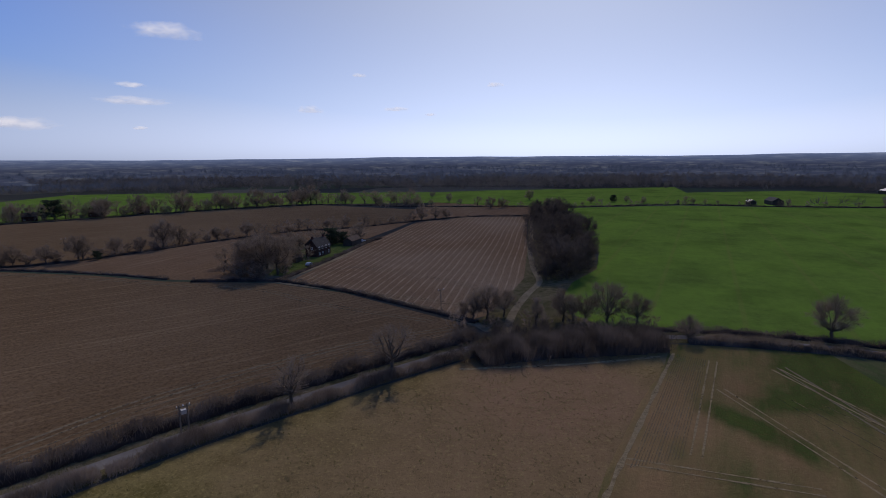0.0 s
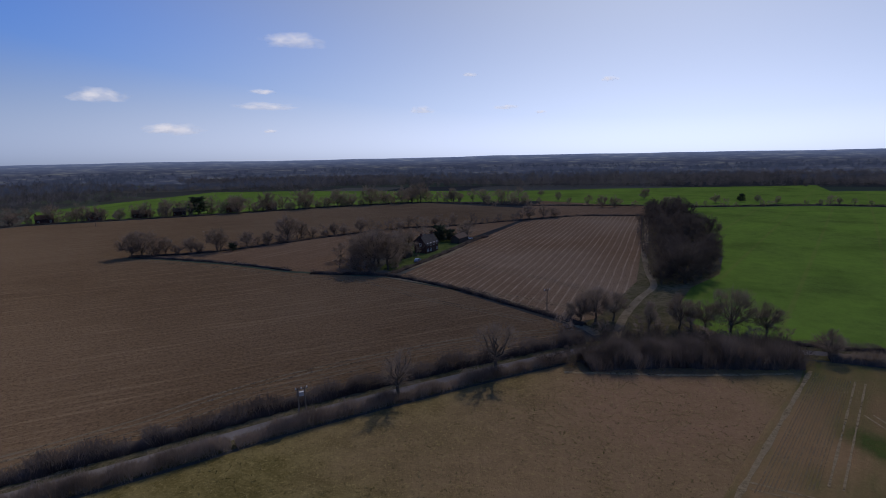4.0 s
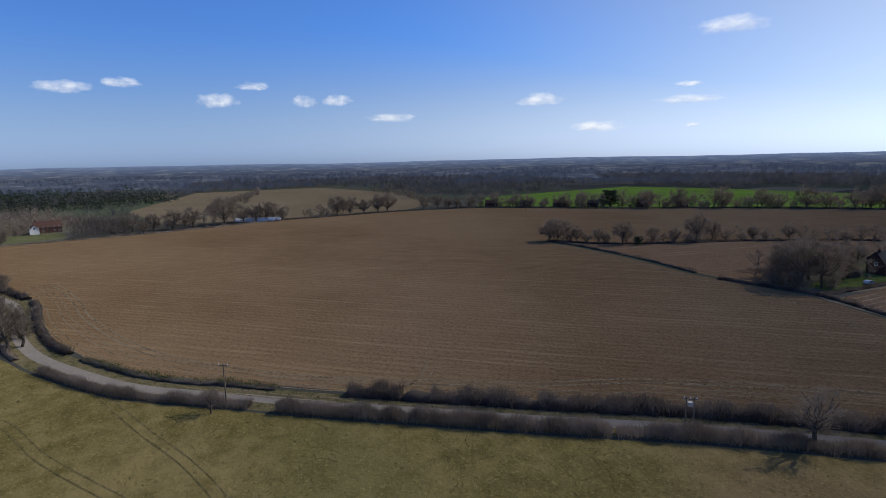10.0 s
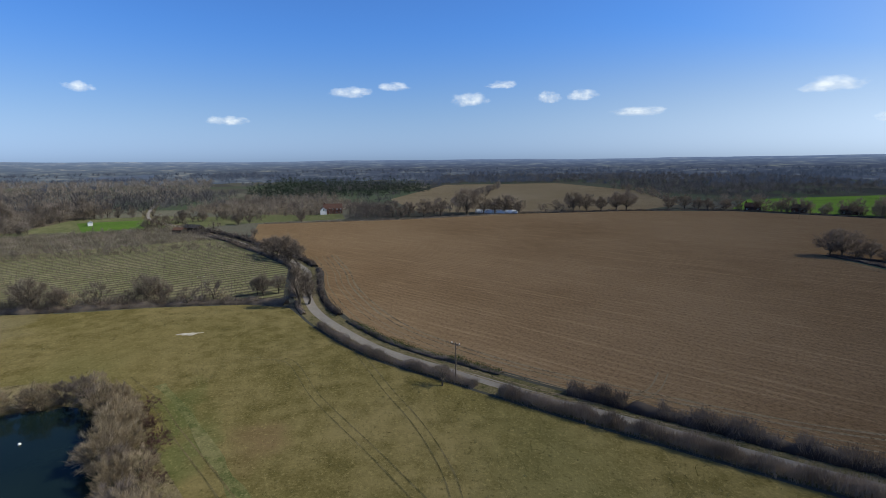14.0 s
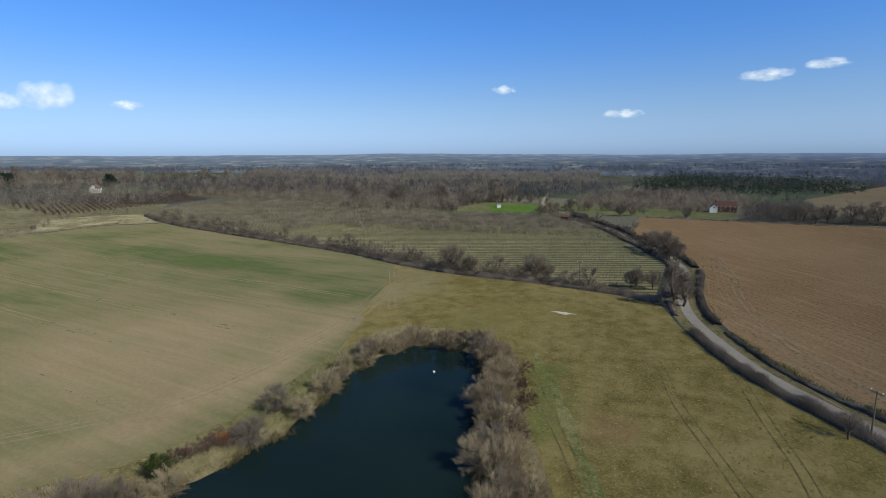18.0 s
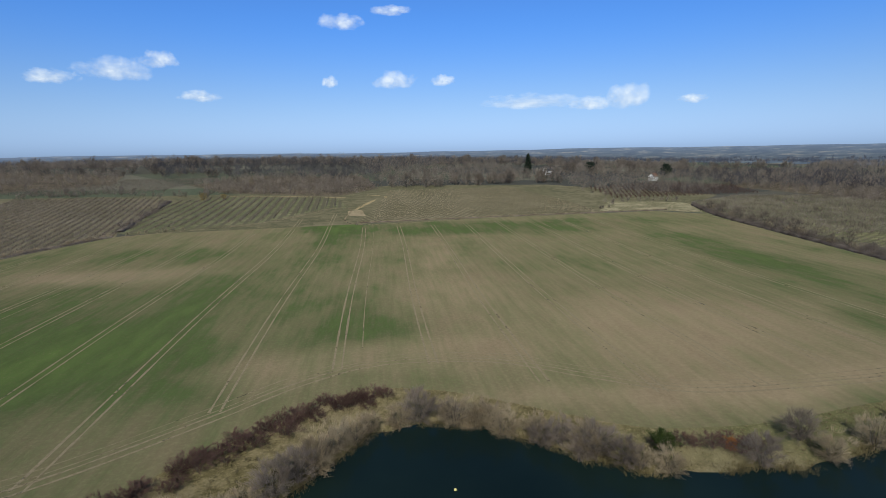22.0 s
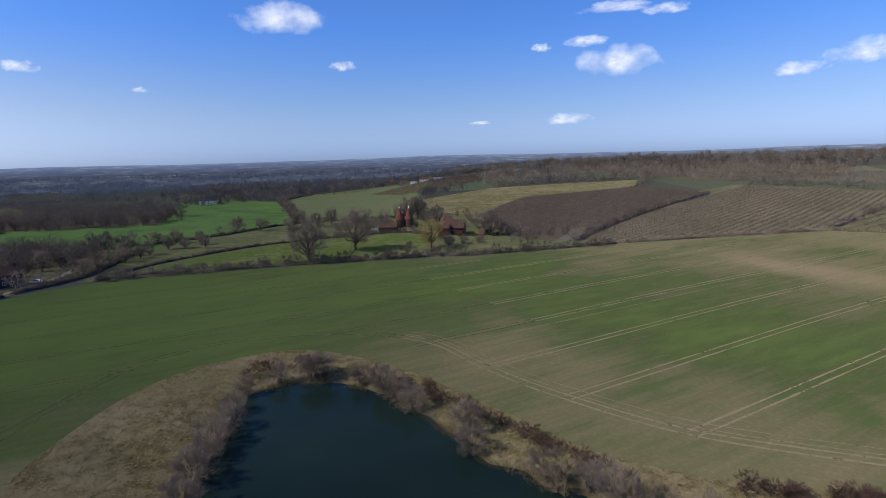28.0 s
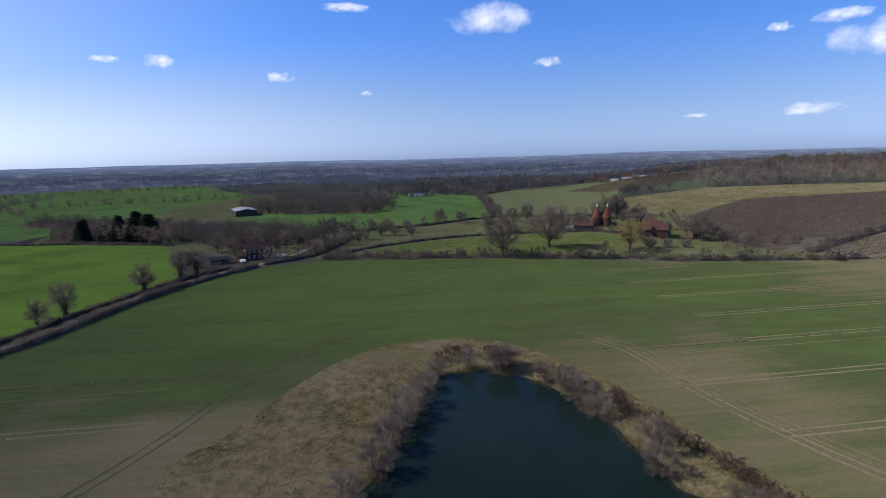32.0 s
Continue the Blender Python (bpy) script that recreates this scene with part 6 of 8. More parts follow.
def distance(seed=5):
    """Hedgerow trees and woods of the plain, out to the hills."""
    rng = np.random.default_rng(seed)
    n = 52000
    r = np.exp(rng.uniform(np.log(560), np.log(2350), n))
    a = rng.uniform(0, 2 * math.pi, n)
    x, y = r * np.sin(a), r * np.cos(a)
    patch = np.sin(x * 0.0052 + 1.3) * np.sin(y * 0.0061 + 0.4) + 0.6 * np.sin(x * 0.013 + y * 0.009) + 0.5 * np.sin(y * 0.017 - x * 0.006 + 2)
    gx, gy = (x * 0.96 + y * 0.28) / 210 + 0.25 * np.sin(y / 330), (y * 0.96 - x * 0.28) / 170 + 0.25 * np.sin(x / 290)
    line = (np.abs(gx - np.round(gx)) < 0.02) | (np.abs(gy - np.round(gy)) < 0.022)
    keep = (patch > 0.35) | (line & (rng.uniform(0, 1, n) < 0.9))
    for q in REGIONS:
        if q[0] in ("field", "orchard_floor", "meadow", "lake"):
            keep &= ~inside(x, y, q[3])
    keep &= ~inside(x, y, [(200, -200), (640, -520), (300, -620), (-130, -560), (-250, -420)])
    x, y, r = x[keep], y[keep], r[keep]
    az = np.degrees(np.arctan2(-x, y)) % 360
    k, m = len(x), 16
    z, h = level(x, y), rng.uniform(7, 13, len(x))
    u = rng.normal(size=(k, m, 3))
    u /= np.linalg.norm(u, axis=2, keepdims=True)
    rad = rng.uniform(0.3, 1, (k, m))
    b = np.stack([x[:, None] + u[..., 0] * rad * 5, y[:, None] + u[..., 1] * rad * 5, z[:, None] + h[:, None] * (0.45 + 0.4 * u[..., 2] * rad)], 2)
    way = u * 0.4 + np.array([0, 0, 0.7]) + rng.normal(size=(k, m, 3)) * 0.3
    s = (0.55 + r / 1500)[:, None].repeat(m, 1).ravel()
    for i in range(6):
        pick = ((az // 60).astype(int) == i)
        sel = pick[:, None].repeat(m, 1).ravel()
        # trees beyond 950 m take the material that glows blue for haze
        for name, mat, label, zone in (("far_trees", TWIG_FAR, "hedgerow trees and woods of a wide plain", r < 950), ("backdrop_trees", TWIG_HAZE, "distant woods of a wide plain with a blue haze glow", r >= 950)):
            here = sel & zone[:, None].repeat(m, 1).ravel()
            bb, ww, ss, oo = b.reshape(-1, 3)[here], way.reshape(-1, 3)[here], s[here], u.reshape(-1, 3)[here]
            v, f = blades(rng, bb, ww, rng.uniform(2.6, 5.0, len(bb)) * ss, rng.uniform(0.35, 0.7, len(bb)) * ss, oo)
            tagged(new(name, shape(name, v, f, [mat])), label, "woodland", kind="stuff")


distance()


def orchard(poly, angle, row, gap, h, label, mat, n=9, seed=1, posts=0.0, name="orchard"):
    """Rows of low trained fruit trees, joined."""
    rng = np.random.default_rng(seed)
    c, s = math.cos(radians(angle)), math.sin(radians(angle))
    p = np.array(poly)
    u, w = p @ np.array([c, s]), p @ np.array([-s, c])
    gu, gw = np.meshgrid(np.arange(u.min(), u.max(), gap), np.arange(w.min(), w.max(), row))
    gu = gu.ravel() + rng.uniform(-0.3, 0.3, gu.size) * gap
    gw = gw.ravel() + rng.normal(size=gw.size) * 0.12
    x, y = gu * c - gw * s, gu * s + gw * c
    ok = inside(x, y, list(poly)) & (rng.uniform(0, 1, len(x)) > 0.04)
    x, y = x[ok], y[ok]
    k, z = len(x), level(x, y)
    hh = h * rng.uniform(0.7, 1.15, k)
    b = np.stack([x, y, z], 1)[:, None, :] + rng.normal(size=(k, n, 3)) * np.array([0.22, 0.22, 0])
    b[..., 2] += rng.uniform(0.05, 0.6, (k, n)) * hh[:, None]
    way = rng.normal(size=(k, n, 3)) * 0.45 + np.array([0, 0, 0.8]) + rng.normal(size=(k, n, 1)) * np.array([c, s, 0]) * 0.6
    b, way = b.reshape(-1, 3), way.reshape(-1, 3)
    v, f = blades(rng, b, way, rng.uniform(0.5, 0.9, len(b)) * h * 0.7, rng.uniform(0.1, 0.24, len(b)))
    tagged(new(name, shape(name, v, f, [mat])), label, "orchard", kind="stuff")


orchard([(-186, -30), (-238, -30), (-325, -68), (-300, -130), (-272, -215), (-214, -240), (-200, -163), (-188, -121), (-184, -60)], 117, 4.4, 1.5, 1.7,
        "rows of young fruit trees on green strips", TWIG_GREY, 5, 1)
orchard([(-330, -72), (-400, -115), (-376, -194), (-300, -225), (-278, -214), (-304, -130)], 106, 3.6, 1.2, 3.0, "rows of bare fruit trees", TWIG_WOOD, 12, 2)
orchard([(-278, -222), (-374, -200), (-384, -314), (-400, -398), (-300, -418), (-240, -385), (-220, -330), (-214, -250)], 106, 3.8, 1.4, 2.6, "rows of bare fruit trees behind a hedge", TWIG_WOOD, 10, 3)
orchard([(209, -196), (229, -242), (258, -319), (274, -403), (288, -452), (226, -468), (176, -460), (152, -330), (146, -306), (178, -234), (188, -208)], 103, 4.6, 1.8, 2.6,
        "rows of bare fruit trees up a slope", TWIG, 11, 4)
orchard([(150, -322), (165, -446), (130, -472), (38, -455), (28, -408), (40, -408), (76, -350)], 93, 6.4, 1.5, 2.4, "widely spaced rows of bare fruit trees", TWIG, 9, 5)
orchard([(6, -345), (2, -400), (-8, -505), (-126, -515), (-148, -420), (-150, -356), (-69, -350)], 110, 3.6, 2.2, 1.7, "fine rows of vine posts", TWIG_TAN, 4, 6)
orchard([(240, -216), (243, -256), (272, -352), (286, -402), (358, -406), (393, -300), (330, -207), (245, -180)], 60, 3.6, 1.6, 2.2, "dense brown rows of bare soft fruit", TWIG, 9, 7)
orchard([(560, -250), (640, -240), (760, -390), (640, -510), (600, -430)], 40, 4, 1.8, 3.0, "distant rows of bare fruit trees", TWIG_RED, 8, 8)
orchard([(-195, -420), (-330, -430), (-350, -500), (-300, -540), (-200, -500)], 70, 3.8, 1.5, 2.8, "bare fruit rows below hillside gardens", TWIG_RED, 9, 9)
orchard([(200, -510), (260, -470), (330, -480), (260, -600), (170, -620)], 80, 3.8, 1.8, 2.8, "bare fruit rows near the ridge", TWIG, 8, 10)
orchard([(30, -640), (10, -560), (-5, -540), (120, -520), (150, -560)], 80, 3.8, 1.8, 2.8, "bare fruit rows above the track", TWIG, 8, 11)

# ---- wheel tracks ----
RUT = rut("rutted_mud", (0.165, 0.128, 0.08), (0.26, 0.205, 0.132), 0.4)


def track(line, label, gauge=1.8, wide=0.5, lift=0.03, mat=None, name="wheel_track", twin=True, seed=0):
    """Two worn ruts along a line, laid just above the ground, of uneven width."""
    rng = np.random.default_rng(seed + int(abs(line[0][0]) * 7))
    root = new(name)
    for off in ((-gauge / 2, gauge / 2) if twin else (0,)):
        mid = side(line, off)
        half = wide / 2 * rng.uniform(0.6, 1.35, len(mid))
        a = [(x, y) for (x, y) in side(mid, 1)]
        v, f = [], []
        for i, ((x, y), (ax, ay)) in enumerate(zip(mid, a)):
            for s in (-1, 1):
                px, py = x + (ax - x) * half[i] * s, y + (ay - y) * half[i] * s
                v.append((px, py))
        vx = np.array(v)
        z = level(vx[:, 0], vx[:, 1]) + lift
        v = np.column_stack([vx, z])
        for i in range(len(mid) - 1):
            k = 2 * i
            f += [(k, k + 1, k + 3), (k, k + 3, k + 2)]
        part_of("rut", shape("rut", v, f, [mat or RUT]), root)
    return tagged(root, label, "wheel track", "wheel tracks", "structure")


def clear(line, poly, keep_out, margin):
    """The longest run of the line inside the polygon and away from what is kept out."""
    x, y = np.array(line).T
    ok = inside(x, y, poly) & (reach(x, y, poly, True) > margin) & ~inside(x, y, keep_out) & (reach(x, y, keep_out, True) > margin)
    runs, cur = [], []
    for p, good in zip(line, ok):
        if good:
            cur.append(p)
        elif cur:
            runs.append(cur)
            cur = []
    return [r for r in runs + [cur] if len(r) > 14]


TRAM = rut("tramline_earth", (0.19, 0.154, 0.096), (0.25, 0.206, 0.132), 0.36)
TRAM_GREEN = rut("tramline_in_thick_corn", (0.07, 0.076, 0.034), (0.155, 0.146, 0.08), 0.45)
CORN = next(q[3] for q in REGIONS if "patchily" in q[1])
BANK = next(q[3] for q in REGIONS if q[0] == "pond_bank")
for i in range(-7, 12):
    x0 = 10.4 + 20.6 * i
    for run in clear([(x0 + 0.6 * math.sin(y * 0.03), y) for y in range(-420, 120, 4)], CORN, BANK, 11):
        if not (run[0][1] > -40 and x0 < 60):
            bare = [p for p in run if p[0] < 100 or p[1] < -86]
            lush = [p for p in run if p[0] >= 100 and p[1] >= -90]
            if len(bare) > 6:
                track(bare, "pale tramline of wheel marks through young corn", 1.9, 0.46, mat=TRAM, seed=i)
            if len(lush) > 6:
                track(lush, "faint tramline of wheel marks in thick corn", 1.9, 0.4, mat=TRAM_GREEN, seed=i)
            if i % 5 == 0:
                track([(x - 5.2, y) for x, y in run[4:-3]] or run, "faint single drill mark through young corn", 1, 0.22, mat=TRAM, twin=False, seed=i + 50)
HEAD = curve([(60, 52), (73, 44), (89, 36), (112, 27), (134, 10), (141, -6), (140, -20), (131, -41), (114, -56), (93, -59), (75, -63), (52, -72),
              (31, -89), (17, -102), (1, -110), (-23, -108), (-41, -97), (-58, -88), (-83, -87), (-104, -88), (-119, -92), (-155, -104), (-172, -108)], 4)
TURN = next(k for k, p in enumerate(HEAD) if p[1] < -52)
track(HEAD[:TURN + 1], "faint wheel track round a headland of thick corn", 1.9, 0.46, 0.05, TRAM_GREEN)
track(HEAD[TURN:], "pale wheel track round a field's headland", 1.9, 0.5, 0.05, TRAM)
track(side(HEAD, 3.2)[TURN:], "second wheel track round a field's headland", 1.9, 0.22, 0.04, TRAM, seed=3)
track(curve([(-128, -88), (-140, -96), (-155, -106), (-172, -118)], 4), "wheel track along a field edge", 1.9, 0.4, 0.06, TRAM)
for shift in (0, 4.5, 9.5):
    track(side(curve([(-262, -4), (-220, 2), (-192, 4), (-153, 12), (-129, 22), (-106, 38), (-88, 56), (-72, 74), (-56, 96), (-25, 123), (2, 137)], 4), -shift),
          "pale wheel track along a ploughed headland", 1.9, 0.4 if shift else 0.7, 0.05, seed=int(shift))
track(side(curve([(-4, 143), (-40, 163), (-66, 182), (-100, 190), (-140, 202), (-190, 213)], 5), 0), "pale wheel track beside a field hedge", 1.9, 0.5, 0.05)
track(curve([(-92, 36), (-86, 48), (-88, 58), (-96, 66)], 3), "turning wheel marks in a ploughed field", 1.9, 0.4, 0.05)
track(curve([(0, 148), (10, 155), (-14, 170), (-50, 188), (-56, 200)], 4), "pale wheel track along a striped field", 1.9, 0.6, 0.05)
track(curve([(-46, 196), (-52, 204), (-40, 220), (-24, 212), (4, 190), (16, 168)], 4), "curving wheel marks in a striped field", 1.9, 0.5, 0.06)
LUSH = turf("lush_pasture", (0.075, 0.082, 0.03), (0.13, 0.13, 0.05), (0.18, 0.155, 0.075), 0.55, 6, 0.1)
DARK_TURF = turf("pressed_grass", (0.075, 0.066, 0.028), (0.13, 0.11, 0.05), (0.15, 0.12, 0.062), 0.55, 6, 0.05)
for pts in ([(-118, -46), (-104, -36), (-93, -30), (-76, -20), (-58, -10)], [(-124, -22), (-121, -13), (-100, -6), (-79, 3), (-62, 10)],
            [(-128, 2), (-116, 4.5), (-100, 8), (-84, 12), (-67, 14), (-50, 12)]):
    track(curve(pts, 3), "dark pressed wheel track across a pasture", 1.7, 0.26, 0.04, DARK_TURF)
track(curve([(-113, -38), (-100, -30), (-86, -23), (-72, -16), (-55, -8)], 3), "greener trodden path along the pond's bank", 1, 2.0, 0.03, LUSH, "grass_path", False)
CHALKY = rut("chalky_earth", (0.25, 0.188, 0.1), (0.4, 0.31, 0.175), 0.4)
DRILLED = rut("drilled_earth", (0.22, 0.162, 0.085), (0.33, 0.25, 0.14), 0.52)
def straight(x0, y0, x1, y1, n=16):
    return [(x0 + (x1 - x0) * k / n, y0 + (y1 - y0) * k / n) for k in range(n + 1)]


track(straight(53, 117, 24, 69) + straight(23, 67, 15, 55, 6), "pale chalky strip between pasture and corn", 1, 0.8, 0.04, CHALKY, twin=False)
track(straight(59.6, 112, 38, 74), "pale wheel marks through corn beside the lane", 1.6, 0.32, 0.06, CHALKY)
for k in range(1, 16):
    f = 0.04 + 0.05 * k
    track(straight(53 + 6.6 * f, 116.5 - 5 * f, 26 + 12 * f, 71 + 3 * f), "fine pale drill mark in thin corn beside the lane", 1, 0.1 + 0.05 * (k % 3), 0.06 + 0.004 * (k % 4), DRILLED, twin=False, seed=k)
for k in range(1, 10):
    track(straight(60 + 2.2 * k, 95 - 1.2 * k, 63.5 + 2.6 * k, 66 + k), "fine pale drill mark in thin corn beside the lane", 1, 0.1 + 0.05 * (k % 3), 0.075 + 0.004 * (k % 4), DRILLED, twin=False, seed=k + 20)
track(straight(53.8, 97.6, 59.5, 62), "pale wheel marks through corn beside the lane", 1.5, 0.36, 0.05, CHALKY)
track(straight(70.5, 107, 74.5, 81), "pale wheel marks through corn beside the lane", 1.9, 0.4, 0.05, CHALKY)
track(straight(27, 73, 51, 65), "pale turning strip across young corn", 1.6, 0.36, 0.05, CHALKY)
track(curve([(3, 108.6), (14, 109.6), (25, 110.4), (38, 112.6), (49, 115)], 3), "pale trodden strip below a thicket", 1, 0.9, 0.05, CHALKY, twin=False)
track(curve([(19, -392), (12, -420), (4, -446), (-4, -458), (-2, -470), (12, -478)], 5), "pale farm track up a slope", 1, 3.0, 0.08, CHALKY, twin=False, name="farm_track")
track(curve([(30, -462), (60, -470), (96, -478), (130, -480)], 6), "pale track above orchard rows", 1, 2.2, 0.08, CHALKY, twin=False, name="farm_track")
track(curve([(146, -302), (75, -343), (36, -400), (22, -394), (16, -330), (-69, -341), (-152, -347)], 5), "pale mown headland below the orchards", 1, 1.2, 0.06, twin=False, name="farm_track")


def ash_patch(x, y):
    """A low heap of pale ash and straw spread on the grass."""
    rng = np.random.default_rng(2)
    v, f = [(0, 0, 0.22)], []
    n = 36
    for ring in (1, 2, 3):
        for i in range(n):
            a = 6.283 * i / n
            r = ring / 3 * (1 + 0.35 * math.sin(3 * a + 1) + 0.2 * math.sin(7 * a)) * rng.uniform(0.85, 1.15)
            v.append((1.0 * r * math.cos(a), 3.0 * r * math.sin(a), (0.2, 0.12, -0.05)[ring - 1] + rng.uniform(-0.03, 0.05)))
    for i in range(n):
        j = (i + 1) % n
        f.append((0, 1 + i, 1 + j))
        for ring in (0, 1):
            a, b = 1 + ring * n, 1 + (ring + 1) * n
            f += [(a + i, b + i, b + j), (a + i, b + j, a + j)]
    ob = new("ash_heap", shape("ash_heap", v, f, [plain("ash", (0.28, 0.24, 0.18), (0.62, 0.57, 0.48), 0.4, 0.95, 0.1)]))
    ob.location = (x, y, float(level([x], [y])[0]))
    tagged(ob, "low pale heap of ash on the grass", "ash heap")


ash_patch(-147, -41)


def tussocks():
    """Tufts of pale dead grass on the pond's bank."""
    rng = np.random.default_rng(9)
    x, y = rng.uniform(-122, 130, 26000), rng.uniform(-100, 36, 26000)
    ok = inside(x, y, BANK) & ~inside(x, y, POND) & ((np.abs(x) > 45) | (y < -40))
    x, y = x[ok][:9000], y[ok][:9000]
    k, m = len(x), 7
    b = np.stack([x, y, level(x, y) - 0.03], 1)[:, None, :] + rng.normal(size=(k, m, 3)) * np.array([0.16, 0.16, 0])
    way = rng.normal(size=(k, m, 3)) * 0.55 + np.array([0, 0, 0.8])
    v, f = blades(rng, b.reshape(-1, 3), way.reshape(-1, 3), rng.uniform(0.2, 0.5, k * m), rng.uniform(0.05, 0.13, k * m))
    tagged(new("grass_tussock", shape("grass_tussock", v, f, [twig("dead_grass", (0.15, 0.122, 0.064), (0.3, 0.246, 0.145))])), "tufts of pale dead grass on a bank", "grass", kind="stuff")


tussocks()



def reed_fringe():
    """Dead reeds and sedge in a ragged fringe at the water's edge."""
    rng = np.random.default_rng(29)
    line = POND + POND[:1]
    p = np.array(line)
    seg = np.hypot(*np.diff(p, axis=0).T)
    at = np.concatenate([[0], np.cumsum(seg)])
    n = 16000
    t = rng.uniform(0, at[-1], n)
    thick = np.interp(t, np.arange(0, at[-1] + 8, 4.0), rng.uniform(-0.4, 1.0, len(np.arange(0, at[-1] + 8, 4.0))))
    t, thick = t[thick > 0], thick[thick > 0]
    i = np.clip(np.searchsorted(at, t) - 1, 0, len(seg) - 1)
    d = np.diff(p, axis=0)[i] / seg[i][:, None]
    off = rng.normal(size=len(t)) * 0.5 + rng.uniform(-0.9, 0.5, len(t))
    x, y = np.interp(t, at, p[:, 0]) - d[:, 1] * off, np.interp(t, at, p[:, 1]) + d[:, 0] * off
    far = np.hypot(x, y) > 30
    x, y, thick = x[far], y[far], thick[far]
    k, m = len(x), 3
    b = np.stack([x, y, np.maximum(level(x, y), WATER_Z) - 0.1], 1)[:, None, :] + rng.normal(size=(k, m, 3)) * np.array([0.15, 0.15, 0])
    way = rng.normal(size=(k, m, 3)) * 0.28 + np.array([0, 0, 1.0])
    length = (rng.uniform(0.35, 0.9, (k, m)) * (0.4 + thick)[:, None]).ravel()
    v, f = blades(rng, b.reshape(-1, 3), way.reshape(-1, 3), length, rng.uniform(0.04, 0.09, k * m))
    tagged(new("reed", shape("reed", v, f, [twig("dead_reeds", (0.085, 0.07, 0.035), (0.25, 0.2, 0.1))])), "ragged fringe of dead reeds at the water's edge", "reeds", kind="stuff")


reed_fringe()


def pasture_tufts():
    """Small pale and green tufts that stand out of the worn pasture."""
    rng = np.random.default_rng(19)
    x, y = rng.uniform(-172, 52, 60000), rng.uniform(-92, 126, 60000)
    thick = np.sin(x * 0.07 + 1) * np.sin(y * 0.09) + 0.7 * np.sin(x * 0.21 + y * 0.17) + rng.normal(size=60000) * 0.7
    field = next(q[3] for q in REGIONS if q[0] == "pasture")
    ok = inside(x, y, field) & ~inside(x, y, BANK) & (thick > 0.1) & (np.hypot(x, y) > 55)
    x, y = x[ok][:15000], y[ok][:15000]
    k, m = len(x), 5
    b = np.stack([x, y, level(x, y) - 0.03], 1)[:, None, :] + rng.normal(size=(k, m, 3)) * np.array([0.13, 0.13, 0])
    way = rng.normal(size=(k, m, 3)) * 0.6 + np.array([0, 0, 0.8])
    v, f = blades(rng, b.reshape(-1, 3), way.reshape(-1, 3), rng.uniform(0.12, 0.34, k * m), rng.uniform(0.06, 0.16, k * m), np.tile([0, 0, 1.0], (k * m, 1)))
    tagged(new("grass_tuft", shape("grass_tuft", v, f, [twig("pasture_tufts", (0.13, 0.115, 0.045), (0.3, 0.255, 0.13))])), "pale tufts of grass in a worn pasture", "grass", kind="stuff")


pasture_tufts()

# ---- clouds ----
def cloud_stuff():
    n = Nodes("cloud", 1.0, 0.0)
    p = n.local()
    x = n.split(p)
    rise = n.calc("ADD", x[1], 0.12)
    rise = n.calc("ADD", rise, n.calc("MULTIPLY", n.calc("MINIMUM", rise, 0.0), 0.6))
    r2 = n.calc("ADD", n.calc("MULTIPLY", n.calc("MULTIPLY", x[0], x[0]), 0.85), n.calc("MULTIPLY", rise, rise))
    shift = n.t.nodes.new("ShaderNodeVectorMath")
    shift.operation = "ADD"
    n.put(shift.inputs[0], n.turn(p, 0, (1.5, 0.9, 1)))
    push = n.t.nodes.new("ShaderNodeCombineXYZ")
    n.put(push.inputs[0], n.calc("MULTIPLY", n.chance(), 90.0))
    n.put(shift.inputs[1], push.outputs[0])
    puff = n.noise(shift.outputs[0], 0.75, 5, 0.55)
    f = n.calc("SUBTRACT", n.calc("ADD", puff, 0.28), n.calc("MULTIPLY", r2, 0.62))
    n.put(n.b.inputs["Alpha"], n.ramp(f, (0.4, 0.0), (0.95, 0.8)))
    # grey base and white top are shading painted into the clouds' glow
    light = n.ramp(n.calc("ADD", n.calc("MULTIPLY", x[1], 0.3), puff), (0.25, (0.56, 0.62, 0.75)), (0.62, (0.9, 0.92, 0.96)))
    n.put(n.b.inputs["Emission Color"], light)
    n.b.inputs["Emission Strength"].default_value = 1.08
    return n.done((0.05, 0.05, 0.05))


CLOUD = cloud_stuff()


def clouds(spots, seed):
    """Small fair-weather clouds far off: azimuth, elevation, width and height in degrees."""
    rng = random.Random(seed)
    far = 4780.0
    for az, el, w, h in spots:
        v, f, n, m = [], [], 20, 5
        v.append((0, 0, 0.25))
        for j in range(1, m + 1):
            for i in range(n):
                a = 6.283 * i / n
                q = j / m
                v.append((q * math.cos(a), q * math.sin(a), 0.25 * (1 - q * q) + 0.05 * math.sin(5 * a + j)))
        for i in range(n):
            k = (i + 1) % n
            f.append((0, 1 + i, 1 + k))
            for j in range(m - 1):
                a, b = 1 + j * n, 1 + (j + 1) * n
                f += [(a + i, b + i, b + k), (a + i, b + k, a + k)]
        ob = new("cloud", shape("cloud", v, f, [CLOUD]))
        a, e = radians(az), radians(el)
        c = Vector((-math.sin(a) * math.cos(e), math.cos(a) * math.cos(e), math.sin(e))) * far + Vector((0, 0, 45))
        ob.matrix_world = Matrix.Translation(c) @ (Vector((0, 0, 45)) - c).to_track_quat("Z", "Y").to_matrix().to_4x4() @ Matrix.Diagonal(
            (far * radians(w) * 0.58, far * radians(h) * 0.72, 60, 1))
        tagged(ob, "small white fair-weather cloud low in the sky", "cloud", "clouds", "structure")


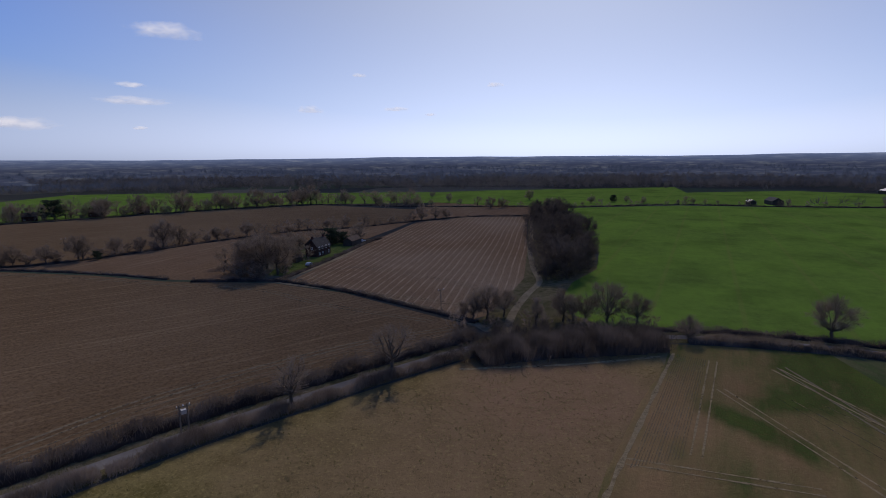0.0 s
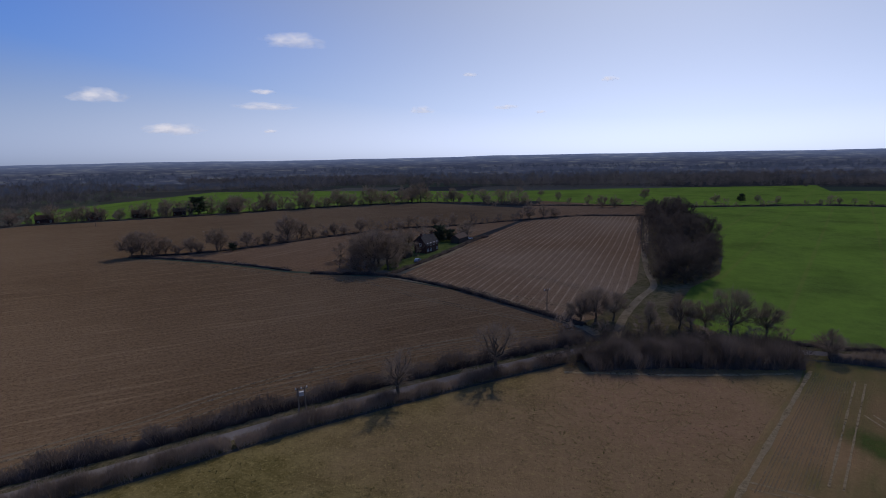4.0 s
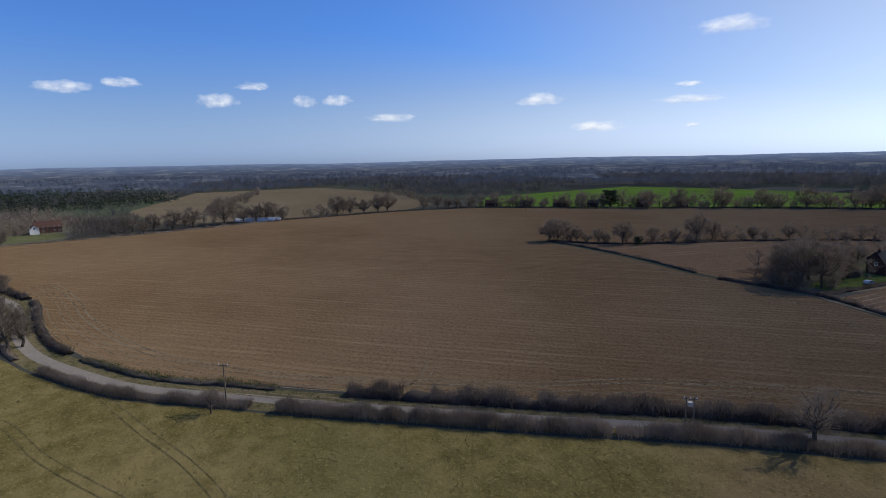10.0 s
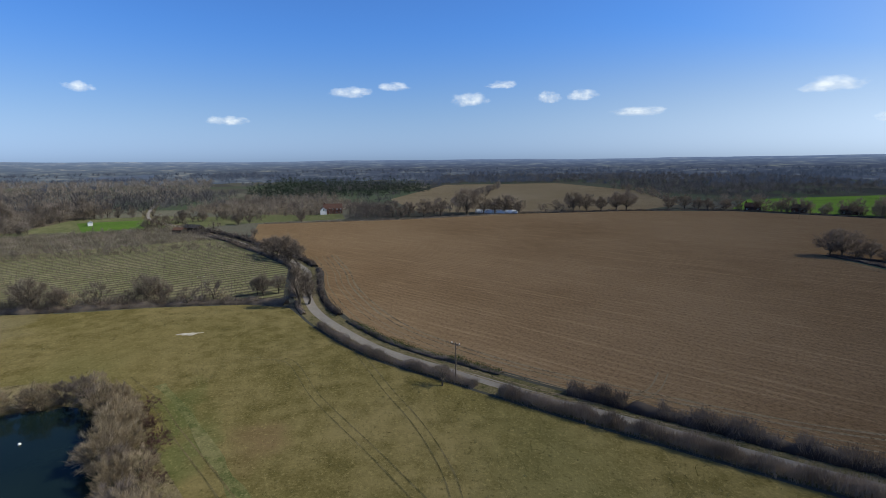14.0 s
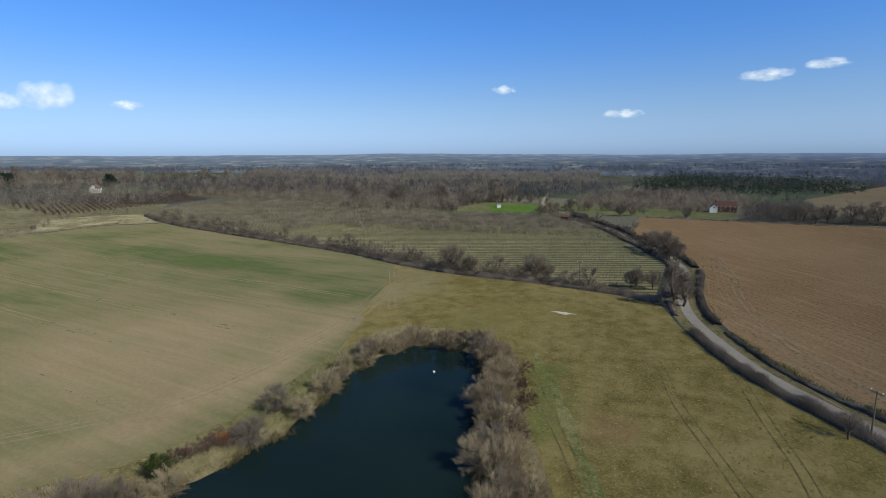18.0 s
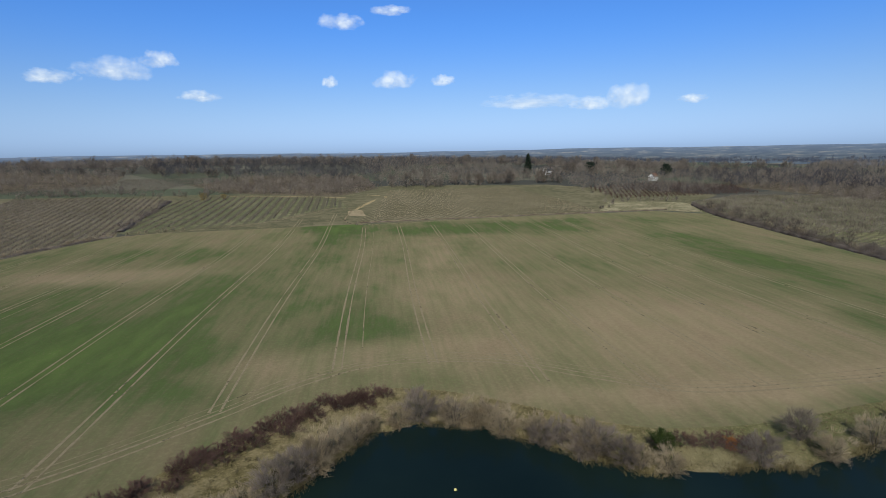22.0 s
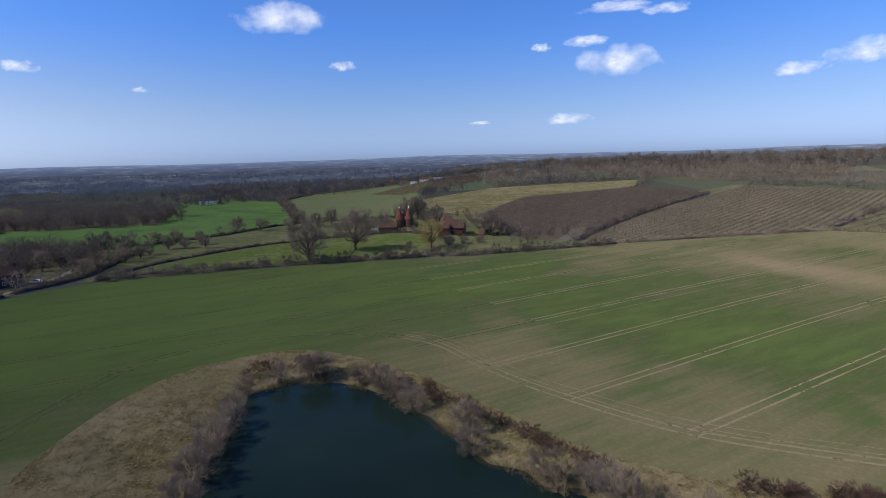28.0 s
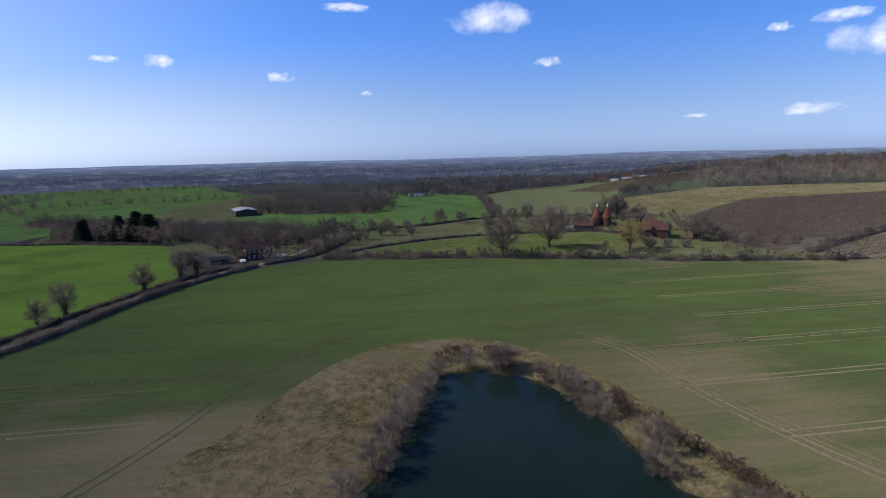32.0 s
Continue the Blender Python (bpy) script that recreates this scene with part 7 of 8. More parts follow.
clouds([(26.2, 11.6, 6.6, 1.7), (29.6, 5.4, 6.4, 0.9), (29.6, 6.8, 3, 0.55), (37.8, 3.2, 5.5, 1.3), (29.1, 3.0, 1.6, 0.4), (8.6, 8.4, 1.7, 0.45), (13.6, 5.0, 2.8, 0.9),
        (4.8, 5.1, 3, 0.5), (1.3, 4.5, 1.4, 0.4), (-5.5, 7.4, 1.8, 0.6), (72.7, 7.7, 3.5, 0.9), (67.9, 6.3, 2.7, 1.3), (64.7, 6.4, 3.6, 1.2), (59.2, 4.6, 5.6, 1.1)], 1)
clouds([(43.5, 6.1, 5.4, 1.4), (38.5, 3.2, 2.4, 0.9), (88.4, 7.0, 4.7, 1.25), (84.0, 7.6, 3.6, 1.0), (100.4, 4.1, 4.2, 1.0), (76.1, 6.2, 4.2, 1.6), (72.3, 7.5, 1.7, 0.6),
        (154.7, 5.2, 5, 2.7), (148.7, 4.7, 2.7, 1.0), (112.4, 6.7, 2.7, 1.0), (223.7, 8.9, 8.4, 3.2), (208.6, 6.8, 4.3, 1.4), (203.6, 7.7, 6.6, 2.3), (200.3, 8.7, 3.6, 1.7)], 2)
clouds([(197.1, 5.6, 4, 1.2), (183.3, 12.8, 4.8, 1.7), (184.7, 7.2, 1.7, 1.3), (178.1, 7.4, 4.8, 1.9), (173.1, 7.3, 2.7, 1.2), (178.4, 13.9, 4.3, 1.1), (164.1, 5.1, 9.8, 1.8),
        (158.3, 4.7, 4.3, 1.6), (219.6, 13.1, 4.3, 1.1), (257, 13.7, 8.8, 3.5), (251.5, 9.4, 2.8, 1.1), (278.8, 8.4, 2.7, 1.2), (226.9, 10.9, 4.3, 1.2)], 3)
clouds([(231.3, 10.6, 2.1, 0.9), (228.5, 3.6, 4.8, 1.3), (224.2, 13.7, 6.9, 1.2), (289.5, 9.5, 2.9, 1.4), (293.8, 9.4, 2.7, 0.75), (272, 14.9, 5.2, 1.0),
        (237.6, 3.5, 2.4, 0.5), (270.3, 6.9, 1.4, 0.6)], 4)

# ---- buildings, poles and cars ----
def tiles(name, a, b):
    """A tiled roof: courses with a shallow step, tile by tile a little lighter or darker."""
    n = Nodes(name, 0.9, 0.1)
    p = n.local()
    x = n.split(p)
    course = n.t.nodes.new("ShaderNodeMath")
    course.operation = "FRACT"
    n.put(course.inputs[0], n.calc("MULTIPLY", x[2], 5.0))
    n.bump(course.outputs[0], 0.02)
    f = n.mix(0.5, n.noise(p, 0.25, 2), n.noise(p, 2.0, 4))
    return n.done(n.ramp(f, (0.32, a), (0.68, b)))


def bricks(name, a, b, joint):
    n = Nodes(name, 0.9, 0.1)
    t = n.t.nodes.new("ShaderNodeTexBrick")
    n.put(t.inputs["Vector"], n.local())
    t.inputs["Scale"].default_value = 4.5
    n.put(t.inputs["Color1"], a), n.put(t.inputs["Color2"], b), n.put(t.inputs["Mortar"], joint)
    return n.done(n.mix(n.calc("MULTIPLY", n.noise(n.local(), 1.5, 4), 0.35), t.outputs["Color"], tuple(c * 0.6 for c in a)))


TILE_RED = tiles("red_tiles", (0.105, 0.058, 0.044), (0.17, 0.095, 0.072))
TILE_KILN = tiles("kiln_tiles", (0.16, 0.062, 0.04), (0.27, 0.11, 0.072))
TILE_BROWN = tiles("brown_tiles", (0.09, 0.05, 0.035), (0.17, 0.095, 0.065))
SLATE = tiles("dark_slates", (0.03, 0.03, 0.033), (0.075, 0.07, 0.07))
SHEET = plain("grey_sheet", (0.19, 0.19, 0.2), (0.29, 0.285, 0.29), 1.5, 0.55, 0.4)
BRICK = bricks("red_brick", (0.15, 0.066, 0.045), (0.11, 0.052, 0.038), (0.22, 0.18, 0.15))
BRICK_DARK = bricks("dark_brick", (0.085, 0.042, 0.032), (0.06, 0.032, 0.026), (0.11, 0.09, 0.075))
WHITE = plain("white_paint", (0.68, 0.66, 0.62), (0.82, 0.81, 0.78), 0.8, 0.7, 0.3)
TIMBER = plain("dark_boards", (0.04, 0.033, 0.027), (0.09, 0.075, 0.06), 0.4, 0.9, 0.2)
POLE_WOOD = plain("pole_wood", (0.13, 0.1, 0.07), (0.24, 0.19, 0.14), 0.3, 0.9, 0.1)
METAL = plain("grey_metal", (0.3, 0.3, 0.3), (0.45, 0.45, 0.45), 0.3, 0.5, 0.5, metal=0.4)
GLASS = plain("window_glass", (0.02, 0.025, 0.03), (0.045, 0.05, 0.06), 0.8, 0.08, 0.5)
RUBBER = plain("rubber", (0.02, 0.02, 0.02), (0.035, 0.035, 0.035), 0.2, 0.8, 0.2)


def solid(name, boxes, mat, parent, label="", bevel=0.03):
    """One mesh of bevelled boxes (x0, x1, y0, y1, z0, z1)."""
    bm = bmesh.new()
    for x0, x1, y0, y1, z0, z1 in boxes:
        r = bmesh.ops.create_cube(bm, size=1.0)
        bmesh.ops.scale(bm, vec=(x1 - x0, y1 - y0, z1 - z0), verts=r["verts"])
        bmesh.ops.translate(bm, vec=((x0 + x1) / 2, (y0 + y1) / 2, (z0 + z1) / 2), verts=r["verts"])
    if bevel:
        bmesh.ops.bevel(bm, geom=bm.edges[:], offset=bevel, segments=1, affect="EDGES")
    return mesh_part(name, bm, mat, parent, label)


def mesh_part(name, bm, mat, parent, label=""):
    me = bpy.data.meshes.new(name)
    bmesh.ops.recalc_face_normals(bm, faces=bm.faces[:])
    bm.to_mesh(me)
    bm.free()
    me.materials.append(mat)
    return part_of(name, me, parent, label)


def prism(rings, caps=True):
    """A bmesh through rings of points, each with the same count."""
    bm = bmesh.new()
    vs = [[bm.verts.new(p) for p in r] for r in rings]
    n = len(rings[0])
    for a, b in zip(vs, vs[1:]):
        for i in range(n):
            bm.faces.new((a[i], a[(i + 1) % n], b[(i + 1) % n], b[i]))
    if caps:
        bm.faces.new(vs[0][::-1]), bm.faces.new(vs[-1])
    return bm


def gable_wall(l, w, eaves, ridge, mat, parent, shift=(0, 0)):
    sx, sy = shift
    prof = [(-w / 2, -0.4), (w / 2, -0.4), (w / 2, eaves), (0, ridge - 0.12), (-w / 2, eaves)]
    return mesh_part("wall", prism([[(sx + x, sy + y, z) for y, z in prof] for x in (-l / 2, l / 2)]), mat, parent)


def gable_roof(l, w, eaves, ridge, mat, parent, shift=(0, 0), over=0.35, hip=0.0):
    sx, sy = shift
    k = (ridge - eaves) / (w / 2)
    e = eaves - over * k
    out = w / 2 + over
    prof = [(-out, e + 0.05), (0, ridge), (out, e + 0.05), (out, e + 0.25), (0, ridge + 0.22), (-out, e + 0.25)]
    rings = []
    for x, s in ((-l / 2 - over, 1), (-l / 2 + hip * l / 2, 0), (l / 2 - hip * l / 2, 0), (l / 2 + over, 1)):
        if not hip and not s:
            continue
        flat = [(y, (z - e) * 0.12 + e if (s and hip and abs(y) < 0.01) else z) for y, z in prof]
        rings.append([(sx + x, sy + y, z) for y, z in flat])
    return mesh_part("roof", prism(rings), mat, parent)


def window(x, y, z, w, h, facing, parent, frame_mat=None):
    """A framed window on a wall that faces -y, +y, -x or +x."""
    f = solid("window", [(-w / 2 - 0.08, w / 2 + 0.08, -0.06, 0.06, -0.08, 0), (-w / 2 - 0.08, w / 2 + 0.08, -0.06, 0.06, h, h + 0.08), (-w / 2 - 0.08, -w / 2, -0.06, 0.06, 0, h),
                         (w / 2, w / 2 + 0.08, -0.06, 0.06, 0, h), (-0.03, 0.03, -0.05, 0.05, 0, h)], frame_mat or WHITE, parent, "white window frame", 0)
    solid("pane", [(-w / 2, w / 2, -0.02, 0.02, 0, h)], GLASS, f, "", 0)
    turn = {"-y": 0, "+y": 180, "-x": -90, "+x": 90}[facing]
    f.matrix_local = pose(x, y, z, 0, 0, turn)
    return f


def chimney(x, y, z, h, parent, mat=None):
    c = solid("chimney", [(x - 0.45, x + 0.45, y - 0.35, y + 0.35, z - 1.5, z + h), (x - 0.52, x + 0.52, y - 0.42, y + 0.42, z + h - 0.25, z + h - 0.05)], mat or BRICK_DARK, parent)
    solid("chimney_pot", [(x - 0.2, x + 0.02, y - 0.1, y + 0.1, z + h, z + h + 0.4)], TILE_RED, c)
    return c


def house(x, y, turn, l, w, eaves, ridge, walls, roof, label, rows=2, cols=4, stacks=1, category="house", wings=(), hip=0.0, group="", name="house", windows=True):
    """A house with a pitched roof, windows in rows on both long sides, a door and chimneys."""
    root = new(name)
    gable_wall(l, w, eaves, ridge if not hip else eaves + 0.1, walls, root)
    top = gable_roof(l, w, eaves, ridge, roof, root, hip=hip)
    for i in range(stacks):
        chimney((-l / 2 + 0.9) if i == 0 else (l / 2 - 0.9), 0, ridge, 1.3, top)
    if windows:
        for side_y, facing in ((-w / 2, "-y"), (w / 2, "+y")):
            for r in range(rows):
                for c in range(cols):
                    if r == 0 and c == cols // 2 and facing == "-y":
                        continue
                    window(-l / 2 + l * (c + 0.5) / cols, side_y, 0.9 + r * 2.6, 1.1, 1.25, facing, root)
        for side_x, facing in ((-l / 2, "-x"), (l / 2, "+x")):
            window(side_x, 0, 0.9 + (rows - 1) * 2.6, 1.0, 1.2, facing, root)
        solid("door", [(-l / 2 + l * (cols // 2 + 0.5) / cols - 0.5, -l / 2 + l * (cols // 2 + 0.5) / cols + 0.5, -w / 2 - 0.06, -w / 2 + 0.04, 0, 2.05)], TIMBER, root, "dark panelled door", 0)
    for sx, sy, wl, ww, we, wr in wings:
        gable_wall(wl, ww, we, wr, walls, root, (sx, sy))
        gable_roof(wl, ww, we, wr, roof, root, (sx, sy))
    root.matrix_world = pose(x, y, float(level([x], [y])[0]) - 0.05, 0, 0, turn)
    return tagged(root, label, category, group)


def ring(r, z, n=24, cx=0.0, cy=0.0):
    return [(cx + r * math.cos(6.2832 * i / n), cy + r * math.sin(6.2832 * i / n), z) for i in range(n)]


def oast_house(x, y, turn):
    """Two round brick kilns with tall tiled cones and white cowls, and the barn behind them."""
    root = new("oast_house")
    for cy in (-3.1, 3.1):
        k = mesh_part("kiln", prism([ring(2.7, -0.3, 24, 0, cy), ring(2.65, 5.6, 24, 0, cy)]), BRICK, root, "round red brick kiln")
        c = mesh_part("kiln_roof", prism([ring(2.95, 5.5, 24, 0, cy), ring(2.95, 5.7, 24, 0, cy), ring(1.7, 9.2, 24, 0, cy), ring(0.42, 12.6, 24, 0, cy)]), TILE_KILN, k, "steep conical red tile roof")
        cowl = mesh_part("cowl", prism([ring(0.45, 12.5, 10, 0, cy), ring(0.46, 12.9, 10, 0, cy), ring(0.2, 14.0, 10, 0.2, cy), ring(0.05, 14.4, 10, 0.3, cy)]), WHITE, k, "white wooden cowl")
    gable_wall(14, 8, 5.2, 9.0, BRICK, root, (10, 1))
    gable_roof(14, 8, 5.2, 9.0, TILE_RED, root, (10, 1))
    for cx in (5.5, 9.5, 13.5):
        window(cx, -3, 1.0, 1.1, 1.2, "-y", root)
        window(cx, -3, 3.4, 1.1, 1.1, "-y", root)
    root.matrix_world = pose(x, y, float(level([x], [y])[0]) - 0.05, 0, 0, turn)
    tagged(root, "red brick oast house with twin conical kilns and white cowls", "oast house")


def barn(x, y, turn, l, w, eaves, ridge, walls, roof, label, category="barn", name="barn", bays=5):
    root = new(name)
    gable_wall(l, w, eaves, ridge, walls, root)
    gable_roof(l, w, eaves, ridge, roof, root, over=0.25)
    for i in range(bays + 1):
        bx = -l / 2 + l * i / bays
        solid("post", [(bx - 0.15, bx + 0.15, -w / 2 - 0.14, -w / 2 - 0.02, -0.3, eaves)], METAL if roof is SHEET else TIMBER, root, "", 0)
    solid("door", [(-l / 6, l / 6, -w / 2 - 0.1, -w / 2 + 0.02, 0, eaves * 0.8)], TIMBER, root, "wide dark barn door", 0)
    root.matrix_world = pose(x, y, float(level([x], [y])[0]) - 0.05, 0, 0, turn)
    tagged(root, label, category)


def polytunnel(x, y, turn, l, w, h):
    root = new("polytunnel")
    arc = [(w / 2 * math.cos(math.pi * i / 10), h * math.sin(math.pi * i / 10)) for i in range(11)]
    rings = [[(-l / 2 + l * k / 12, p, q - 0.05) for p, q in arc] for k in range(13)]
    mesh_part("cover", prism(rings), plain("white_film", (0.6, 0.63, 0.68), (0.8, 0.82, 0.86), 2.5, 0.4, 0.4), root, "white plastic film cover")
    for k in range(13):
        cx = -l / 2 + l * k / 12
        bm = prism([[(cx - 0.05, p * 1.01, q * 1.015 - 0.05) for p, q in arc], [(cx + 0.05, p * 1.01, q * 1.015 - 0.05) for p, q in arc]], False)
        mesh_part("hoop", bm, METAL, root)
    root.matrix_world = pose(x, y, float(level([x], [y])[0]), 0, 0, turn)
    tagged(root, "white polytunnel behind a row of bare trees", "polytunnel")


def pole(x, y, h, turn, label, twin=False):
    """A wooden pole with a cross arm and insulators; twin: two legs with a switch between them."""
    root = new("utility_pole")
    for cx in ((-0.6, 0.6) if twin else (0,)):
        mesh_part("post", prism([ring(0.15, -0.5, 8, cx), ring(0.1, h, 8, cx)]), POLE_WOOD, root)
    arm = solid("cross_arm", [(-1.1, 1.1, -0.07, 0.07, h - 0.45, h - 0.3)], POLE_WOOD, root, "", 0)
    for cx in (-0.95, 0, 0.95):
        mesh_part("insulator", prism([ring(0.07, h - 0.32, 8, cx), ring(0.1, h - 0.15, 8, cx), ring(0.05, h, 8, cx)]), WHITE, arm)
    if twin:
        solid("switch_box", [(-0.4, 0.4, -0.3, 0.3, h - 1.6, h - 0.9)], METAL, root, "grey metal switch box")
    root.matrix_world = pose(x, y, float(level([x], [y])[0]), 0, 0, turn)
    tagged(root, label, "utility pole", "utility poles")


def car(x, y, turn, paint, label):
    root = new("car")
    prof = [(-2.1, 0.35), (-2.15, 0.8), (-1.95, 0.95), (-1.25, 1.42), (0.35, 1.45), (1.05, 0.98), (1.95, 0.85), (2.15, 0.6), (2.1, 0.32)]
    body = mesh_part("body", prism([[(px, yy, pz) for px, pz in prof] for yy in (-0.85, 0.85)]), paint, root)
    glass = [(-1.2, 0.98), (-1.05, 1.36), (0.28, 1.38), (0.85, 0.98)]
    for yy in (-0.87, 0.87):
        mesh_part("side_window", prism([[(px, yy - 0.01, pz) for px, pz in glass], [(px, yy + 0.01, pz) for px, pz in glass]]), GLASS, body)
    for wx in (-1.3, 1.3):
        for yy in (-0.8, 0.8):
            t = mesh_part("wheel", prism([[(wx + 0.33 * math.cos(a), yy + o, 0.33 + 0.33 * math.sin(a)) for a in [6.2832 * i / 14 for i in range(14)]] for o in (-0.1, 0.1)]), RUBBER, root)
            mesh_part("rim", prism([[(wx + 0.2 * math.cos(a), yy + o, 0.33 + 0.2 * math.sin(a)) for a in [6.2832 * i / 10 for i in range(10)]] for o in (-0.11, 0.11)]), METAL, t)
    root.matrix_world = pose(x, y, float(level([x], [y])[0]) + 0.02, 0, 0, turn)
    tagged(root, label, "car", "parked cars")


# the farmhouse among its trees
house(-60, 250, 72, 11.5, 6.5, 4.2, 8.2, BRICK_DARK, SLATE, "old dark farmhouse with steep slate roof and chimneys", 2, 4, 2, wings=((3, 4, 5, 7, 4.5, 7.5),))
barn(-49, 281, 75, 12, 5, 2.6, 4.4, TIMBER, TILE_BROWN, "low timber outbuilding behind a farmhouse", "outbuilding", "outbuilding", 3)
barn(-66, 233, 70, 5, 3, 2.1, 3.0, TIMBER, SLATE, "small dark garden shed", "shed", "garden_shed", 2)
# the hamlet
for i, (hx, hy, a, l, rf, wl) in enumerate([(-288, 440, 20, 12, TILE_BROWN, BRICK), (-322, 411, 35, 10, SLATE, BRICK_DARK), (-346, 394, 40, 14, TILE_BROWN, BRICK_DARK),
                                            (-372, 372, 40, 11, SLATE, BRICK), (-398, 350, 50, 12, TILE_BROWN, BRICK_DARK), (-262, 462, 25, 10, TILE_BROWN, BRICK_DARK)]):
    house(hx, hy, a, l, 6.5, 3.6, 6.5, wl, rf, "low cottage with tiled roof at the edge of a hamlet", 1, 3, 1, "cottage", group="hamlet cottages", name="cottage")
# beyond the ploughed field
house(-482, -6, 95, 16, 7.5, 4.2, 8.4, BRICK, TILE_RED, "red-roofed house with a white gable", 2, 5, 1)
house(-474, -14, 5, 6, 5.5, 3.6, 6.6, WHITE, TILE_RED, "white gabled cottage beside a red-roofed house", 2, 2, 0, "cottage", name="cottage")
barn(-380, -97, 60, 12, 6, 2.8, 4.6, TIMBER, SLATE, "grey-roofed sheds beside the lane", "shed", "shed", 4)
barn(-370, -103, 62, 7, 5, 2.6, 4.0, TIMBER, TILE_BROWN, "brown-roofed shed beside the lane", "shed", "shed", 3)
barn(-437, -183, 20, 5, 3, 2.3, 3.0, WHITE, SHEET, "small white field shelter", "shelter", "field_shelter", 2)
polytunnel(-441, 133, 62, 36, 7, 3.0)
# oast house and its neighbours
oast_house(320, -143, -25)
barn(312, -128, 60, 11, 6, 2.6, 5.0, TIMBER, TILE_BROWN, "low tiled barn in front of an oast house", "barn")
house(272, -152, 241, 16, 8, 4.6, 8.4, BRICK, TILE_RED, "red brick house with hipped tile roof", 2, 5, 1, hip=0.5, wings=((-4.4, -4.2, 5.2, 5, 4.3, 6.6), (4.0, -4.2, 5.2, 5, 4.3, 6.6)))
house(283, -155, 241, 9, 9, 5.8, 10.4, BRICK, TILE_RED, "hipped red tile roof of a brick house", 2, 2, 0, hip=0.8)
barn(262, -168, -60, 6, 4, 2.4, 4.2, BRICK, TILE_BROWN, "small brick outbuilding beside a garden", "outbuilding", "outbuilding", 2)
# the house at the lane
house(262, 57, 118, 12, 6.5, 4.7, 7.6, BRICK_DARK, TILE_BROWN, "dark brick house with white windows beside the lane", 2, 5, 1, wings=((7.4, 0, 4.4, 5, 2.5, 4.0),))
barn(252, 72, 118, 9, 4.5, 2.2, 3.2, TIMBER, SLATE, "low shed beside a brick house", "shed", "shed", 3)
barn(498, 117, 20, 32, 18, 4.6, 6.2, TIMBER, SHEET, "large farm barn with grey sheet roof", "barn", bays=6)
WHITE_CAR = plain("white_car_paint", (0.7, 0.7, 0.7), (0.78, 0.78, 0.78), 1, 0.3, 0.5)
DARK_CAR = plain("dark_car_paint", (0.04, 0.05, 0.07), (0.06, 0.07, 0.09), 1, 0.3, 0.5)
car(253, 62, 30, WHITE_CAR, "white car parked beside a brick house")
car(256, 50, 60, DARK_CAR, "dark car parked in front of a brick house")
car(262, 46, 70, WHITE_CAR, "white van-like car parked beside the hedge")
car(-45, 289, 60, WHITE_CAR, "white car parked behind a farmhouse")
car(-58, 224, 80, plain("blue_car_paint", (0.16, 0.22, 0.32), (0.2, 0.27, 0.38), 1, 0.3, 0.5), "pale blue car on a farmhouse lawn")
# far houses
for hx, hy, a, l, wl, rf in [(775, -385, 60, 12, WHITE, SLATE), (804, -339, 60, 12, BRICK, TILE_BROWN), (819, -551, 40, 14, WHITE, TILE_BROWN), (800, -578, 40, 12, BRICK, TILE_RED),
                             (670, -53, 80, 20, WHITE, SLATE), (760, -440, 50, 10, BRICK, TILE_BROWN), (752, -372, 62, 13, WHITE, TILE_BROWN), (744, -350, 62, 10, WHITE, SLATE), (738, -330, 65, 9, BRICK, TILE_BROWN), (762, -402, 60, 14, WHITE, SLATE), (740, -600, 40, 12, BRICK, TILE_RED), (700, -640, 40, 12, WHITE, TILE_BROWN)]:
    house(hx, hy, a, l, 7, 4.6, 8, wl, rf, "distant two-storey house among trees", 2, 3, 1, group="distant houses")
barn(306, 492, 80, 18, 9, 3.4, 6.5, TIMBER, SLATE, "dark farm barn on a far boundary", "barn")
barn(288, 497, 80, 9, 6, 2.6, 4.0, TIMBER, SHEET, "grey-roofed farm shed on a far boundary", "shed", "shed", 3)
barn(505, 600, 80, 26, 12, 4, 6, TIMBER, SHEET, "grey-roofed farm shed at a field's end", "barn")
house(-205, -640, 20, 10, 7, 4.6, 8, WHITE, SLATE, "pale house among hillside trees", 2, 3, 1, group="distant houses")
house(-300, -560, 40, 11, 7, 4.6, 8, WHITE, TILE_BROWN, "pale house among hillside trees", 2, 3, 1, group="distant houses")
# poles
pole(-101, 22, 8.6, 40, "wooden utility pole with a cross arm beside the lane")
pole(-42, 79.5, 6.6, 40, "twin-legged utility pole with switch gear beside the lane", True)
pole(-1, 151, 7.4, 40, "wooden utility pole in a field hedge")
pole(-188, -47, 7.5, 100, "wooden utility pole in an orchard")
pole(-262, -116, 9.0, 100, "wooden utility pole in an orchard")
pole(-190, 262, 7.5, 60, "wooden utility pole in a ploughed field")
pole(-330, 330, 7.5, 60, "wooden utility pole in a ploughed field")


